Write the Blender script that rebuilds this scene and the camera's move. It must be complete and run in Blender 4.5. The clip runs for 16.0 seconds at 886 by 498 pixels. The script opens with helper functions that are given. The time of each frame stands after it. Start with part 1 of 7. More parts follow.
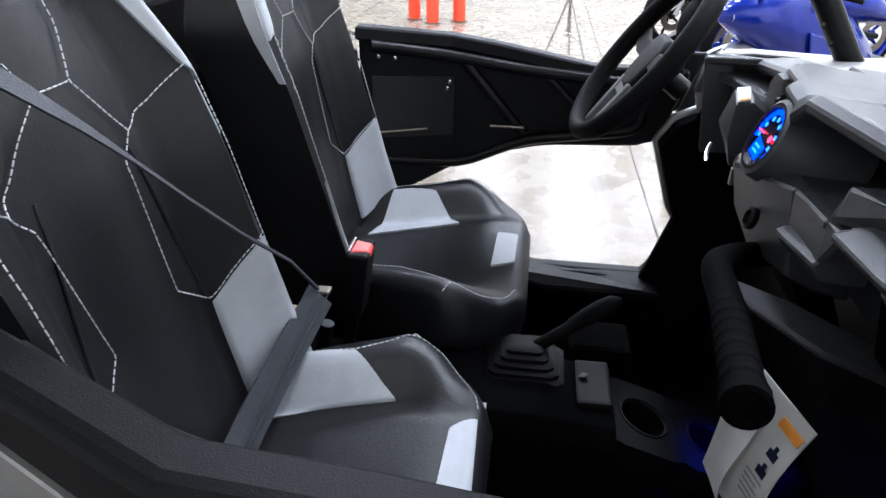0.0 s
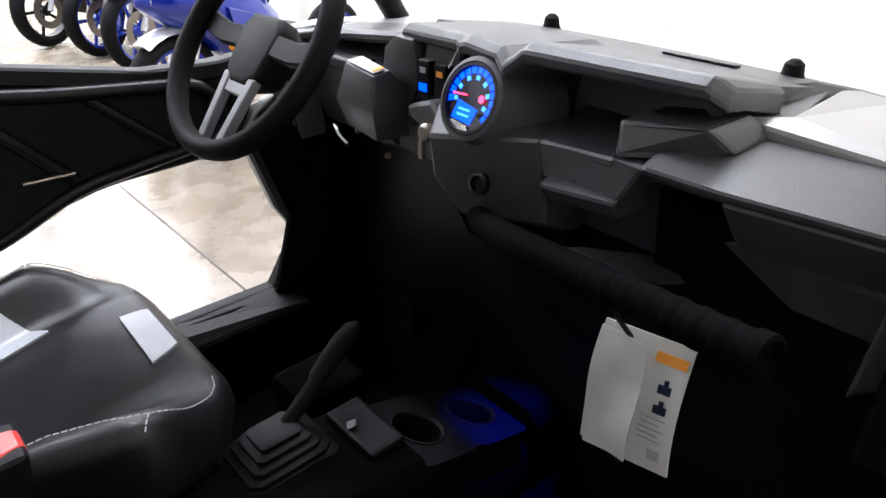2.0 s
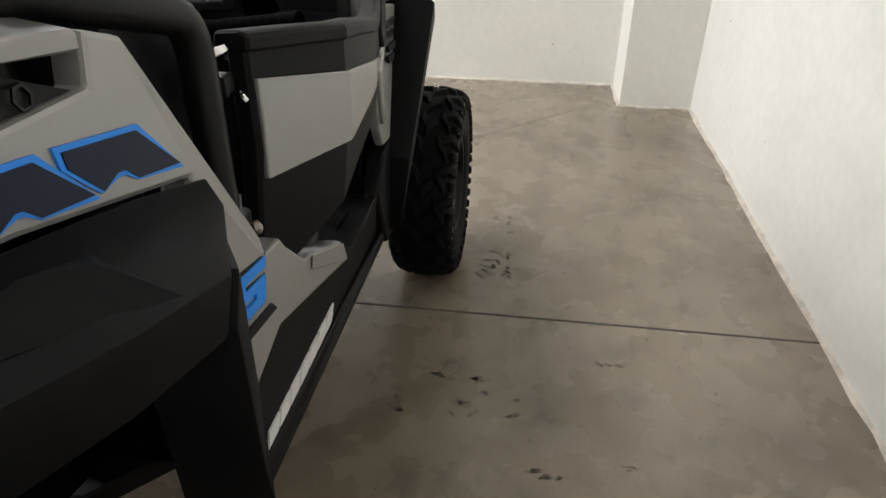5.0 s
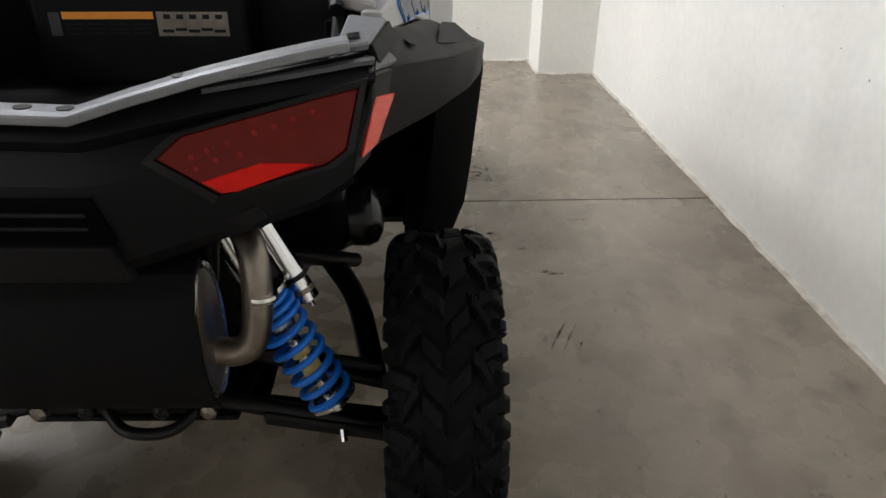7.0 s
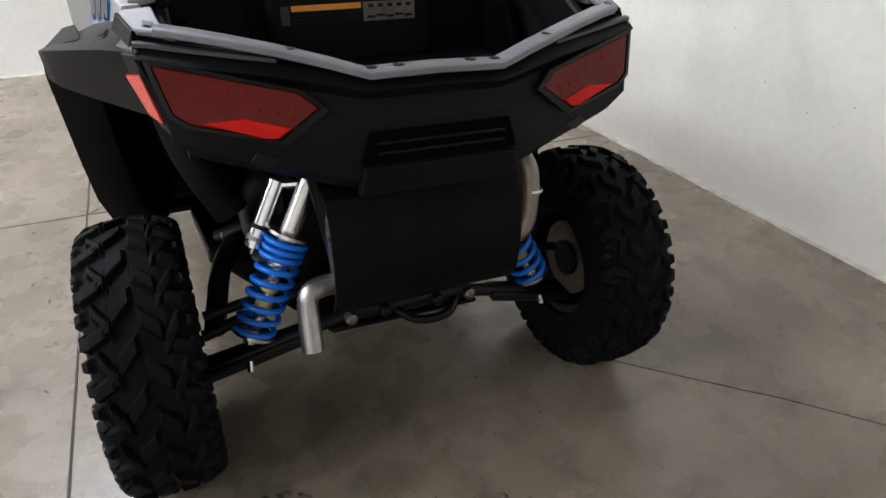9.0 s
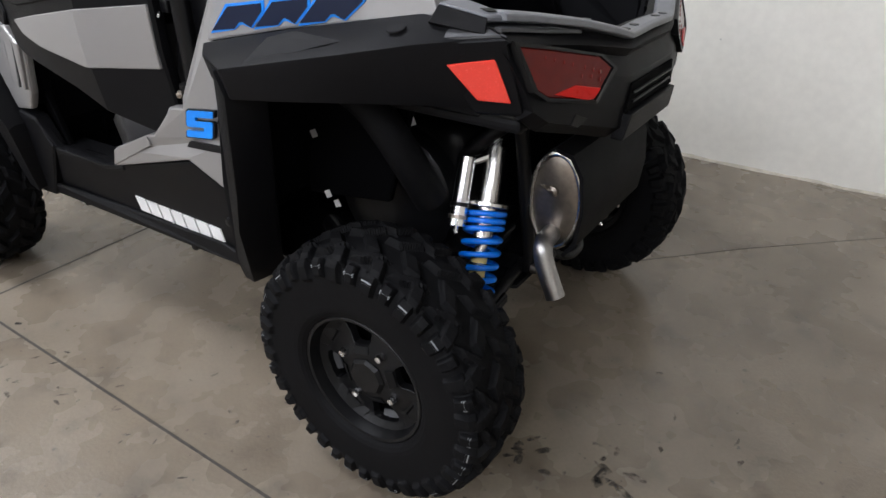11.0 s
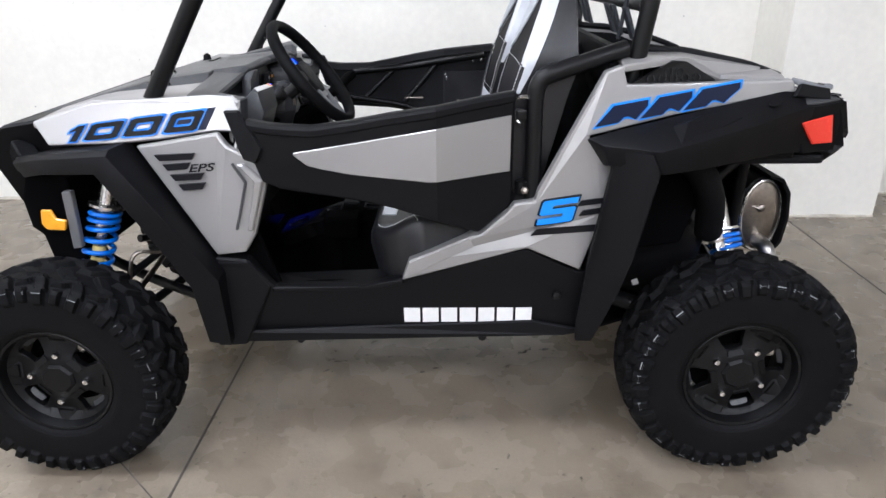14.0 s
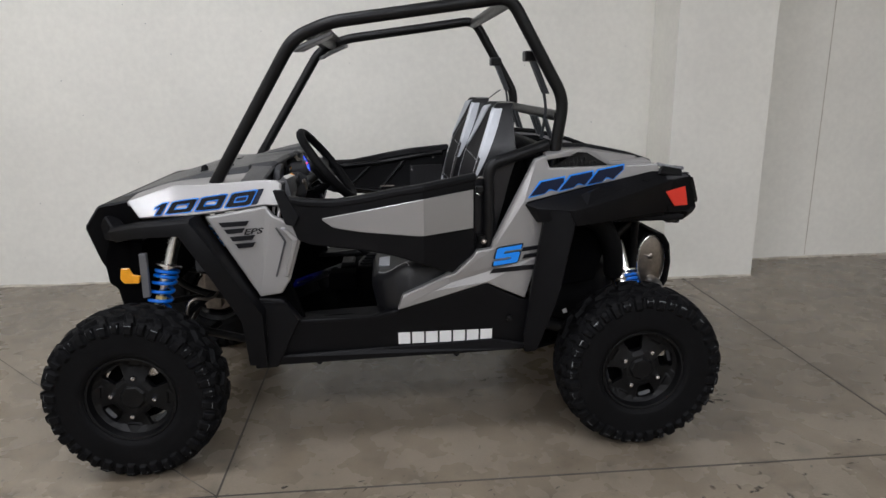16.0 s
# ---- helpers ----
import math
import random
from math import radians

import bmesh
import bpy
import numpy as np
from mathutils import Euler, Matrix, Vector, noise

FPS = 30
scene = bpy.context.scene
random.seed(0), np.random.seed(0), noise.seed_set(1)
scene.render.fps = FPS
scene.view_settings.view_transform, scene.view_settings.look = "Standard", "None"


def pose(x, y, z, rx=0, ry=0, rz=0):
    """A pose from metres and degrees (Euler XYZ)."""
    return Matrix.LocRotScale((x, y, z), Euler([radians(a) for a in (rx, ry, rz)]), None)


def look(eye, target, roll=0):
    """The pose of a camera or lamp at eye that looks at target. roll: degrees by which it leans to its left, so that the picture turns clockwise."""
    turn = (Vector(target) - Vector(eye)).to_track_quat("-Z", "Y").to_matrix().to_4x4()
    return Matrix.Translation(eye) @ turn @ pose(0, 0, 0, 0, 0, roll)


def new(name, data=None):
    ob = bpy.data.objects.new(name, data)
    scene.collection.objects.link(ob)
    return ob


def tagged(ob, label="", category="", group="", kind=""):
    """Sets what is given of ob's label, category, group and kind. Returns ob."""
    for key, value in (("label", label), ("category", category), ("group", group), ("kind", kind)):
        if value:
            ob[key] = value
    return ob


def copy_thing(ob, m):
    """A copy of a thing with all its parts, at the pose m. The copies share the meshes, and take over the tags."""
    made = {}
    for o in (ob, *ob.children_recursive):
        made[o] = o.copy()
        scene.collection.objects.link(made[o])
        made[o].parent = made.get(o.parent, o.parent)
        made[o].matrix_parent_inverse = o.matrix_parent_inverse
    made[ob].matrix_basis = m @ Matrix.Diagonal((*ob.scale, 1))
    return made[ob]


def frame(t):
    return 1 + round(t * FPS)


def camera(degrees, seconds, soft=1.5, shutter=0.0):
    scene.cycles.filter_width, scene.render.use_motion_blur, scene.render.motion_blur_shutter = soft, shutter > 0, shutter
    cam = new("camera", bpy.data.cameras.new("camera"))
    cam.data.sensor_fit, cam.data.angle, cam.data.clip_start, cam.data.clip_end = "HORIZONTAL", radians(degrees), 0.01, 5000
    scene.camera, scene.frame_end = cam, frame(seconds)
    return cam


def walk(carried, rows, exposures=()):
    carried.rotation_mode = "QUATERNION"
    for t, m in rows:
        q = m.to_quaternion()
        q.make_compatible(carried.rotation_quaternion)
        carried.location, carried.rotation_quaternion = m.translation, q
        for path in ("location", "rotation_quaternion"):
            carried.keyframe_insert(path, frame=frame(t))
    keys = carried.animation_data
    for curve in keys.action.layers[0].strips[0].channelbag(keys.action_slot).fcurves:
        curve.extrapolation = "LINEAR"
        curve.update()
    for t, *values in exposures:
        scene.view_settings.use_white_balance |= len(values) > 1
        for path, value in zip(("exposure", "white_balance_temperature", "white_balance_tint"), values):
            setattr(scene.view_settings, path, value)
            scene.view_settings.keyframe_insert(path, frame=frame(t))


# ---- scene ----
cam = camera(67.83, 16.0)
PATH = [
    (0, (0.07, -0.908, 1.406), (-0.172, 0.831, 0.448), 0.3),
    (0.5, (-0.102, -0.79, 1.402), (-0.098, 0.952, 0.42), 0.27),
    (1, (-0.199, -0.681, 1.384), (0.222, 0.988, 0.367), 0.46),
    (1.5, (-0.201, -0.573, 1.349), (0.644, 0.936, 0.345), 0.56),
    (2, (-0.203, -0.59, 1.359), (0.988, 0.685, 0.381), 0.66),
    (2.5, (-0.315, -0.694, 1.38), (1.119, 0.338, 0.444), 0.66),
    (3, (-0.417, -0.824, 1.375), (1.139, 0.016, 0.44), 0.72),
    (3.5, (-0.571, -0.977, 1.358), (0.946, -0.188, 0.321), -1.49),
    (3.7, (-0.646, -1.008, 1.345), (0.918, -0.31, 0.313), -1.52),
    (5.8, (-1.544, -0.881, 1.31), (0.159, -0.795, 0.263), 0.79),
    (6, (-1.646, -0.814, 1.292), (0.054, -0.768, 0.239), 0.64),
    (6.5, (-1.865, -0.689, 1.273), (-0.142, -0.73, 0.258), 1.03),
    (7, (-2.146, -0.572, 1.298), (-0.394, -0.643, 0.335), 0.18),
    (7.5, (-2.349, -0.357, 1.318), (-0.605, -0.549, 0.36), 0.19),
    (8, (-2.513, -0.093, 1.335), (-0.778, -0.389, 0.383), 0.28),
    (8.5, (-2.509, 0.182, 1.333), (-0.806, -0.236, 0.369), 0.12),
    (8.7, (-2.496, 0.303, 1.346), (-0.828, -0.23, 0.377), 0.27),
    (10.8, (-1.909, 1.506, 1.366), (-0.894, 0.109, 0.357), 0.03),
    (11, (-1.8, 1.566, 1.354), (-0.836, 0.127, 0.356), -0.01),
    (11.5, (-1.456, 1.673, 1.353), (-0.709, 0.098, 0.372), -0.05),
    (12, (-1.111, 1.818, 1.365), (-0.588, 0.151, 0.388), -0.05),
    (12.5, (-0.804, 1.875, 1.373), (-0.389, 0.164, 0.422), -0.25),
    (13, (-0.512, 1.889, 1.388), (-0.255, 0.112, 0.508), -0.23),
    (13.5, (-0.294, 2.096, 1.41), (-0.191, 0.292, 0.554), -0.53),
    (14, (-0.177, 2.334, 1.435), (-0.135, 0.494, 0.653), -0.76),
    (14.5, (-0.101, 2.585, 1.449), (-0.147, 0.713, 0.747), -0.74),
    (15, (-0.008, 2.826, 1.474), (-0.158, 0.929, 0.856), -0.8),
    (15.5, (0.037, 2.994, 1.48), (-0.107, 1.072, 0.946), -0.99),
    (16, (0.001, 3.094, 1.496), (-0.156, 1.164, 0.994), -0.83),
]
EXPOSURES = [(0, 0.20, 5540, 11), (1, 0.48, 5740, 12), (1.5, 0.62, 5940, 13), (2.5, 0.36, 5960, 13), (3, 0.18, 6150, 12), (3.5, -0.06, 6350, 11), (5.8, -0.30, 6310, 10),
             (8, -0.22, 6060, 12), (10.8, -0.45, 6010, 12), (12, -0.22, 5980, 12), (12.5, -0.03, 5800, 12), (13, 0.05, 5720, 13), (13.5, -0.08, 5800, 13), (14, -0.12, 5850, 13), (14.5, -0.30, 5950, 13), (15, -0.65, 6060, 13), (16, -1.02, 6110, 12)]
walk(cam, [(t, look(eye, target, roll)) for t, eye, target, roll in PATH], EXPOSURES)

# == BODY ==
# ---- light and room constants ----
WALL_Y, PILLAR_Y, FRONT_X, BACK_X, FAR_Y, CEIL = -1.972, -1.531, 3.551, -7.5, 17.0, 5.0
world = bpy.data.worlds.new("world")
scene.world = world
world.use_nodes = True
world.node_tree.nodes["Background"].inputs[0].default_value = (0.9, 0.95, 1.0, 1)
world.node_tree.nodes["Background"].inputs[1].default_value = 0.2
LAMP_W = 116.0
LAMPS = [(x, y) for y in (1.5, 5.6, 9.7, 13.8) for x in (3.05, 1.06, -0.93) if (x, y) != (-0.93, 1.5)] + [(-2.92, 5.6), (-2.92, 9.7), (-4.91, 5.6)]
for lx, ly in LAMPS:
    ld = bpy.data.lights.new("ceiling_lamp", "AREA")
    ld.shape, ld.size, ld.size_y, ld.energy, ld.color = "RECTANGLE", 0.5, 1.15, LAMP_W, (0.985, 0.985, 1.0)
    lo = new("ceiling_lamp_light", ld)
    lo.location = (lx, ly, CEIL - 0.12)


# ---- materials ----
def nodes_of(m):
    m.use_nodes = True
    return m.node_tree.nodes, m.node_tree.links


def mat(name, col, rough=0.5, metal=0.0, grain=0.0, grain_scale=60.0, bump=0.0, bump_scale=120.0, stain=0.0, stain_scale=3.0, coat=0.0, spec=0.5, emit=None, emit_s=0.0):
    """A surface with variation at two scales: grain and stain in colour, bump as relief."""
    m = bpy.data.materials.new(name)
    n, l = nodes_of(m)
    b = n["Principled BSDF"]
    b.inputs["Roughness"].default_value, b.inputs["Metallic"].default_value = rough, metal
    b.inputs["Coat Weight"].default_value, b.inputs["Coat Roughness"].default_value = coat, 0.08
    b.inputs["Specular IOR Level"].default_value = spec
    b.inputs["Base Color"].default_value = (*col, 1)
    co = n.new("ShaderNodeTexCoord")
    out = None
    for amount, scale in ((grain, grain_scale), (stain, stain_scale)):
        if not amount:
            continue
        t = n.new("ShaderNodeTexNoise")
        t.inputs["Scale"].default_value, t.inputs["Detail"].default_value = scale, 6
        l.new(co.outputs["Object"], t.inputs["Vector"])
        r = n.new("ShaderNodeMapRange")
        r.inputs[1].default_value, r.inputs[2].default_value = 0.3, 0.7
        r.inputs[3].default_value, r.inputs[4].default_value = 1 - amount, 1 + amount
        l.new(t.outputs["Fac"], r.inputs[0])
        if out is None:
            mul = n.new("ShaderNodeVectorMath")
            mul.operation = "SCALE"
            mul.inputs[0].default_value = col
            l.new(r.outputs[0], mul.inputs["Scale"])
        else:
            mul = n.new("ShaderNodeVectorMath")
            mul.operation = "SCALE"
            l.new(out, mul.inputs[0])
            l.new(r.outputs[0], mul.inputs["Scale"])
        out = mul.outputs[0]
        rr = n.new("ShaderNodeMapRange")
        rr.inputs[3].default_value, rr.inputs[4].default_value = max(rough - 0.08, 0.02), min(rough + 0.08, 1)
        l.new(t.outputs["Fac"], rr.inputs[0])
        l.new(rr.outputs[0], b.inputs["Roughness"])
    if out is not None:
        l.new(out, b.inputs["Base Color"])
    if bump:
        t = n.new("ShaderNodeTexNoise")
        t.inputs["Scale"].default_value, t.inputs["Detail"].default_value = bump_scale, 3
        l.new(co.outputs["Object"], t.inputs["Vector"])
        k = n.new("ShaderNodeBump")
        k.inputs["Strength"].default_value, k.inputs["Distance"].default_value = bump, 0.002
        l.new(t.outputs["Fac"], k.inputs["Height"])
        l.new(k.outputs["Normal"], b.inputs["Normal"])
    if emit:
        b.inputs["Emission Color"].default_value, b.inputs["Emission Strength"].default_value = (*emit, 1), emit_s
    return m


def concrete():
    m = bpy.data.materials.new("polished_concrete")
    n, l = nodes_of(m)
    b = n["Principled BSDF"]
    co = n.new("ShaderNodeTexCoord")

    def noise_tex(scale, detail, lo, hi):
        t = n.new("ShaderNodeTexNoise")
        t.inputs["Scale"].default_value, t.inputs["Detail"].default_value = scale, detail
        l.new(co.outputs["Object"], t.inputs["Vector"])
        r = n.new("ShaderNodeMapRange")
        r.interpolation_type = "SMOOTHSTEP"
        r.inputs[1].default_value, r.inputs[2].default_value = lo, hi
        l.new(t.outputs["Fac"], r.inputs[0])
        return r.outputs[0]

    big, mid, fine, spots = noise_tex(1.1, 3, 0.30, 0.70), noise_tex(5.2, 3, 0.30, 0.72), noise_tex(90, 4, 0.3, 0.7), noise_tex(8, 3, 0.50, 0.80)

    def mix(fac, a, c, amount):
        x = n.new("ShaderNodeMix")
        x.data_type = "RGBA"
        k = n.new("ShaderNodeMath")
        k.operation = "MULTIPLY"
        k.inputs[1].default_value = amount
        l.new(fac, k.inputs[0])
        l.new(k.outputs[0], x.inputs["Factor"])
        for s, v in ((x.inputs["A"], a), (x.inputs["B"], c)):
            if isinstance(v, tuple):
                s.default_value = (*v, 1)
            else:
                l.new(v, s)
        return x.outputs["Result"]

    c = mix(big, (0.240, 0.198, 0.145), (0.148, 0.119, 0.086), 1.0)
    c = mix(mid, c, (0.285, 0.246, 0.192), 0.5)
    c = mix(fine, c, (0.15, 0.125, 0.095), 0.3)
    c = mix(spots, c, (0.085, 0.073, 0.058), 0.6)
    specks, grime = noise_tex(38, 3, 0.66, 0.74), noise_tex(2.2, 4, 0.50, 0.85)
    c = mix(specks, c, (0.045, 0.040, 0.034), 0.75)
    c = mix(grime, c, (0.095, 0.076, 0.056), 0.55)
    l.new(c, b.inputs["Base Color"])
    r = n.new("ShaderNodeMapRange")
    r.inputs[3].default_value, r.inputs[4].default_value = 0.20, 0.36
    l.new(mid, r.inputs[0])
    l.new(r.outputs[0], b.inputs["Roughness"])
    k = n.new("ShaderNodeBump")
    k.inputs["Strength"].default_value, k.inputs["Distance"].default_value = 0.15, 0.001
    l.new(fine, k.inputs["Height"])
    l.new(k.outputs["Normal"], b.inputs["Normal"])
    return m


M_FLOOR = concrete()
M_WALL = mat("painted_block", (0.80, 0.785, 0.725), 0.6, grain=0.03, grain_scale=25, stain=0.05, stain_scale=1.2, bump=0.35, bump_scale=60)
M_CEIL = mat("white_ceiling", (0.34, 0.34, 0.335), 0.8, stain=0.06)
M_SEAM = mat("sealant_dirt", (0.05, 0.044, 0.037), 0.9, grain=0.3)
M_CAULK = mat("wall_base_sealant", (0.50, 0.46, 0.39), 0.8, grain=0.25, grain_scale=18)
M_SMUDGE = mat("rubber_scuff", (0.055, 0.049, 0.043), 0.8, grain=0.4, grain_scale=50)
n, l = nodes_of(M_SMUDGE)
t = n.new("ShaderNodeTexNoise")
t.inputs["Scale"].default_value, t.inputs["Detail"].default_value = 45, 3
l.new(n["Texture Coordinate"].outputs["Object"], t.inputs["Vector"])
r = n.new("ShaderNodeMapRange")
r.inputs[1].default_value, r.inputs[2].default_value, r.inputs[3].default_value, r.inputs[4].default_value = 0.38, 0.70, 0.0, 0.5
l.new(t.outputs["Fac"], r.inputs[0])
l.new(r.outputs[0], n["Principled BSDF"].inputs["Alpha"])
M_PLASTIC = mat("textured_black_plastic", (0.0040, 0.0040, 0.0048), 0.5, spec=0.145, grain=0.15, grain_scale=200, bump=0.25, bump_scale=700, stain=0.1, stain_scale=6)
M_GREYPL = mat("charcoal_dash_plastic", (0.040, 0.041, 0.0445), 0.4, spec=0.5, grain=0.12, grain_scale=200, bump=0.3, bump_scale=600, stain=0.08, stain_scale=6)
M_SILVER = mat("silver_metallic_paint", (0.318, 0.311, 0.306), 0.48, 0.55, grain=0.05, grain_scale=900, coat=0.35, stain=0.03, stain_scale=3)
M_TUBE = mat("black_powder_coat", (0.004, 0.004, 0.0045), 0.36, spec=0.25, grain=0.1, bump=0.15, bump_scale=900)
M_RUBBER = mat("tyre_rubber", (0.0036, 0.0036, 0.0041), 0.66, spec=0.11, grain=0.25, grain_scale=80, stain=0.2, stain_scale=9, bump=0.2, bump_scale=300)
M_RIM = mat("matt_black_rim", (0.004, 0.004, 0.0044), 0.42, spec=0.2, grain=0.1)
# Near black: the shade of footwell and wells is put into this colour.
M_SHADE = mat("shade_dark_plastic", (0.0016, 0.0016, 0.0019), 0.8, spec=0.03, grain=0.15, grain_scale=120, bump=0.2, bump_scale=500)
M_MOULD = mat("tyre_mould_mark", (0.20, 0.21, 0.215), 0.6, grain=0.3, grain_scale=80)
M_CHROME = mat("bright_steel", (0.75, 0.75, 0.76), 0.16, 1.0, grain=0.05, grain_scale=300)
M_STEEL = mat("heat_stained_stainless", (0.25, 0.22, 0.19), 0.38, 1.0, grain=0.12, grain_scale=60, stain=0.2, stain_scale=14)
M_ALU = mat("machined_aluminium", (0.62, 0.61, 0.59), 0.25, 1.0, grain=0.06, grain_scale=200)
M_PIPE = mat("brushed_tail_pipe", (0.38, 0.37, 0.36), 0.36, 1.0, grain=0.08, grain_scale=120, stain=0.12, stain_scale=20)
M_SPRING = mat("blue_coil_paint", (0.003, 0.165, 0.74), 0.32, coat=0.3, grain=0.05)
M_BRASS = mat("yellow_damper_label", (0.55, 0.45, 0.16), 0.5, grain=0.15)
M_LEATHER = mat("black_vinyl", (0.0098, 0.0098, 0.0113), 0.38, spec=0.43, grain=0.15, grain_scale=90, bump=0.22, bump_scale=300, stain=0.12, stain_scale=8)
M_SILVINYL = mat("silver_vinyl", (0.50, 0.52, 0.555), 0.40, 0.15, grain=0.03, bump=0.12, bump_scale=260, stain=0.06, stain_scale=12)
M_THREAD = mat("white_thread", (0.62, 0.62, 0.64), 0.7, grain=0.1)
M_BELT = mat("woven_belt", (0.030, 0.033, 0.039), 0.5, spec=0.4, grain=0.25, grain_scale=240, bump=0.4, bump_scale=400)
M_RED = mat("red_button", (0.75, 0.04, 0.03), 0.3, grain=0.04)
M_LENS = mat("dark_red_lens", (0.115, 0.006, 0.004), 0.12, spec=0.22, grain=0.08, grain_scale=30)
M_LENSB = mat("bright_red_lens", (0.20, 0.007, 0.005), 0.25, spec=0.25, grain=0.06)
# Lower lens is an unlit reflector; its returned glow is put into the base.
M_LENSR = mat("glow_red_lens", (0.58, 0.010, 0.005), 0.3, spec=0.12, grain=0.06)
M_REFL = mat("red_reflector", (0.80, 0.05, 0.03), 0.25, coat=0.3, grain=0.05, grain_scale=300)
M_AMBER = mat("amber_reflector", (0.85, 0.36, 0.01), 0.3, coat=0.3, grain=0.05)
M_BLUE = mat("blue_decal", (0.01, 0.23, 0.80), 0.35, grain=0.04)
M_DKBLUE = mat("dark_blue_decal", (0.003, 0.007, 0.028), 0.35, spec=0.3, grain=0.05)
M_DECBLK = mat("black_decal", (0.008, 0.008, 0.010), 0.4, spec=0.2, grain=0.05)
M_WHITE = mat("white_print", (0.82, 0.82, 0.82), 0.45, grain=0.03)
M_PAPER = mat("paper_tag", (0.55, 0.54, 0.525), 0.75, grain=0.06, grain_scale=30)
M_ORANGE = mat("orange_print", (0.80, 0.30, 0.03), 0.6, grain=0.04)
M_GREYINK = mat("grey_print", (0.32, 0.32, 0.33), 0.6, grain=0.1)
M_SPOKE = mat("grey_spoke_paint", (0.16, 0.162, 0.17), 0.4, 0.3, grain=0.05)
M_GAUGE = mat("gauge_glow", (0.0, 0.02, 0.2), 0.3, grain=0.05, emit=(0.0, 0.045, 1.0), emit_s=2.8)
M_GAUGEW = mat("gauge_marks", (0.1, 0.2, 0.5), 0.3, grain=0.05, emit=(0.03, 0.20, 1.0), emit_s=2.8)
M_GAUGER = mat("gauge_red", (0.5, 0.0, 0.02), 0.3, grain=0.05, emit=(1.0, 0.03, 0.08), emit_s=5.0)
M_GAUGEK = mat("gauge_black", (0.004, 0.004, 0.02), 0.25, grain=0.05, coat=0.5)
M_GLOW = mat("footwell_diode", (0.1, 0.1, 0.3), 0.4, grain=0.02, emit=(0.01, 0.03, 1.0), emit_s=14.0)
M_LAMP = mat("lamp_diffuser", (0.9, 0.9, 0.88), 0.5, grain=0.01, emit=(1.0, 0.96, 0.90), emit_s=9.0)
M_BIKEBLUE = mat("blue_bike_paint", (0.004, 0.02, 0.30), 0.18, 0.2, grain=0.04, coat=0.8)
M_BIKESILV = mat("silver_bike_paint", (0.62, 0.63, 0.65), 0.25, 0.4, grain=0.03, coat=0.4)
M_BARRIER = mat("orange_red_paint", (0.80, 0.08, 0.03), 0.45, grain=0.06)


# ---- mesh helpers ----
def put_mesh(name, me, material, parent=None, label="", smooth=None):
    me.materials.append(material)
    ob = new(name, me)
    if parent is not None:
        ob.parent = parent
    if label:
        ob["label"] = label
    return ob


def part(name, bm, material, parent=None, label="", smooth=None):
    """Links a bmesh as one mesh object under a thing or a part. smooth: degrees under which edges are shaded smooth."""
    bmesh.ops.recalc_face_normals(bm, faces=bm.faces)
    if smooth is not None:
        lim = radians(smooth)
        for f in bm.faces:
            f.smooth = True
        for e in bm.edges:
            e.smooth = len(e.link_faces) == 2 and e.calc_face_angle(9) < lim
    me = bpy.data.meshes.new(name)
    bm.to_mesh(me)
    bm.free()
    return put_mesh(name, me, material, parent, label)


def bevel(bm, w, seg=1, angle=25):
    if w <= 0:
        return bm
    bmesh.ops.recalc_face_normals(bm, faces=bm.faces)
    es = [e for e in bm.edges if len(e.link_faces) == 2 and e.calc_face_angle(0) > radians(angle)]
    bmesh.ops.bevel(bm, geom=es, offset=w, segments=seg, affect="EDGES", clamp_overlap=True, profile=0.6)
    return bm


def add_plate(bm, pts, d):
    """A slab: the face pts and the same face moved by d."""
    d = Vector(d)
    a = [bm.verts.new(p) for p in pts]
    b = [bm.verts.new(Vector(p) + d) for p in pts]
    n = len(pts)
    bm.faces.new(a)
    bm.faces.new(b[::-1])
    for i in range(n):
        bm.faces.new((a[i], b[i], b[(i + 1) % n], a[(i + 1) % n]))
    return bm


def plate(pts, d, w=0.004, seg=1):
    return bevel(add_plate(bmesh.new(), pts, d), w, seg)


def add_box(bm, lo, hi):
    x0, y0, z0 = lo
    x1, y1, z1 = hi
    return add_plate(bm, [(x0, y0, z0), (x1, y0, z0), (x1, y1, z0), (x0, y1, z0)], (0, 0, z1 - z0))


def box(lo, hi, w=0.006, seg=2):
    return bevel(add_box(bmesh.new(), lo, hi), w, seg)


def add_loft(bm, rings, caps=True, closed=False):
    vs = [[bm.verts.new(p) for p in r] for r in rings]
    k = len(rings[0])
    pairs = list(zip(vs, vs[1:])) + ([(vs[-1], vs[0])] if closed else [])
    for a, b in pairs:
        for i in range(k):
            bm.faces.new((a[i], a[(i + 1) % k], b[(i + 1) % k], b[i]))
    if caps and not closed:
        bm.faces.new(vs[0][::-1])
        bm.faces.new(vs[-1])
    return bm


def loft(rings, caps=True, closed=False, w=0.0, seg=1):
    return bevel(add_loft(bmesh.new(), rings, caps, closed), w, seg)


def rounded(path, r, n=5):
    """A path with its corners rounded to about r metres."""
    pts = [Vector(p) for p in path]
    out = [pts[0]]
    for a, b, c in zip(pts, pts[1:], pts[2:]):
        ka, kc = min(r, (a - b).length * 0.48), min(r, (c - b).length * 0.48)
        p, q = b + (a - b).normalized() * ka, b + (c - b).normalized() * kc
        for i in range(n + 1):
            t = i / n
            out.append(p * (1 - t) ** 2 + b * 2 * t * (1 - t) + q * t * t)
    return out + [pts[-1]]


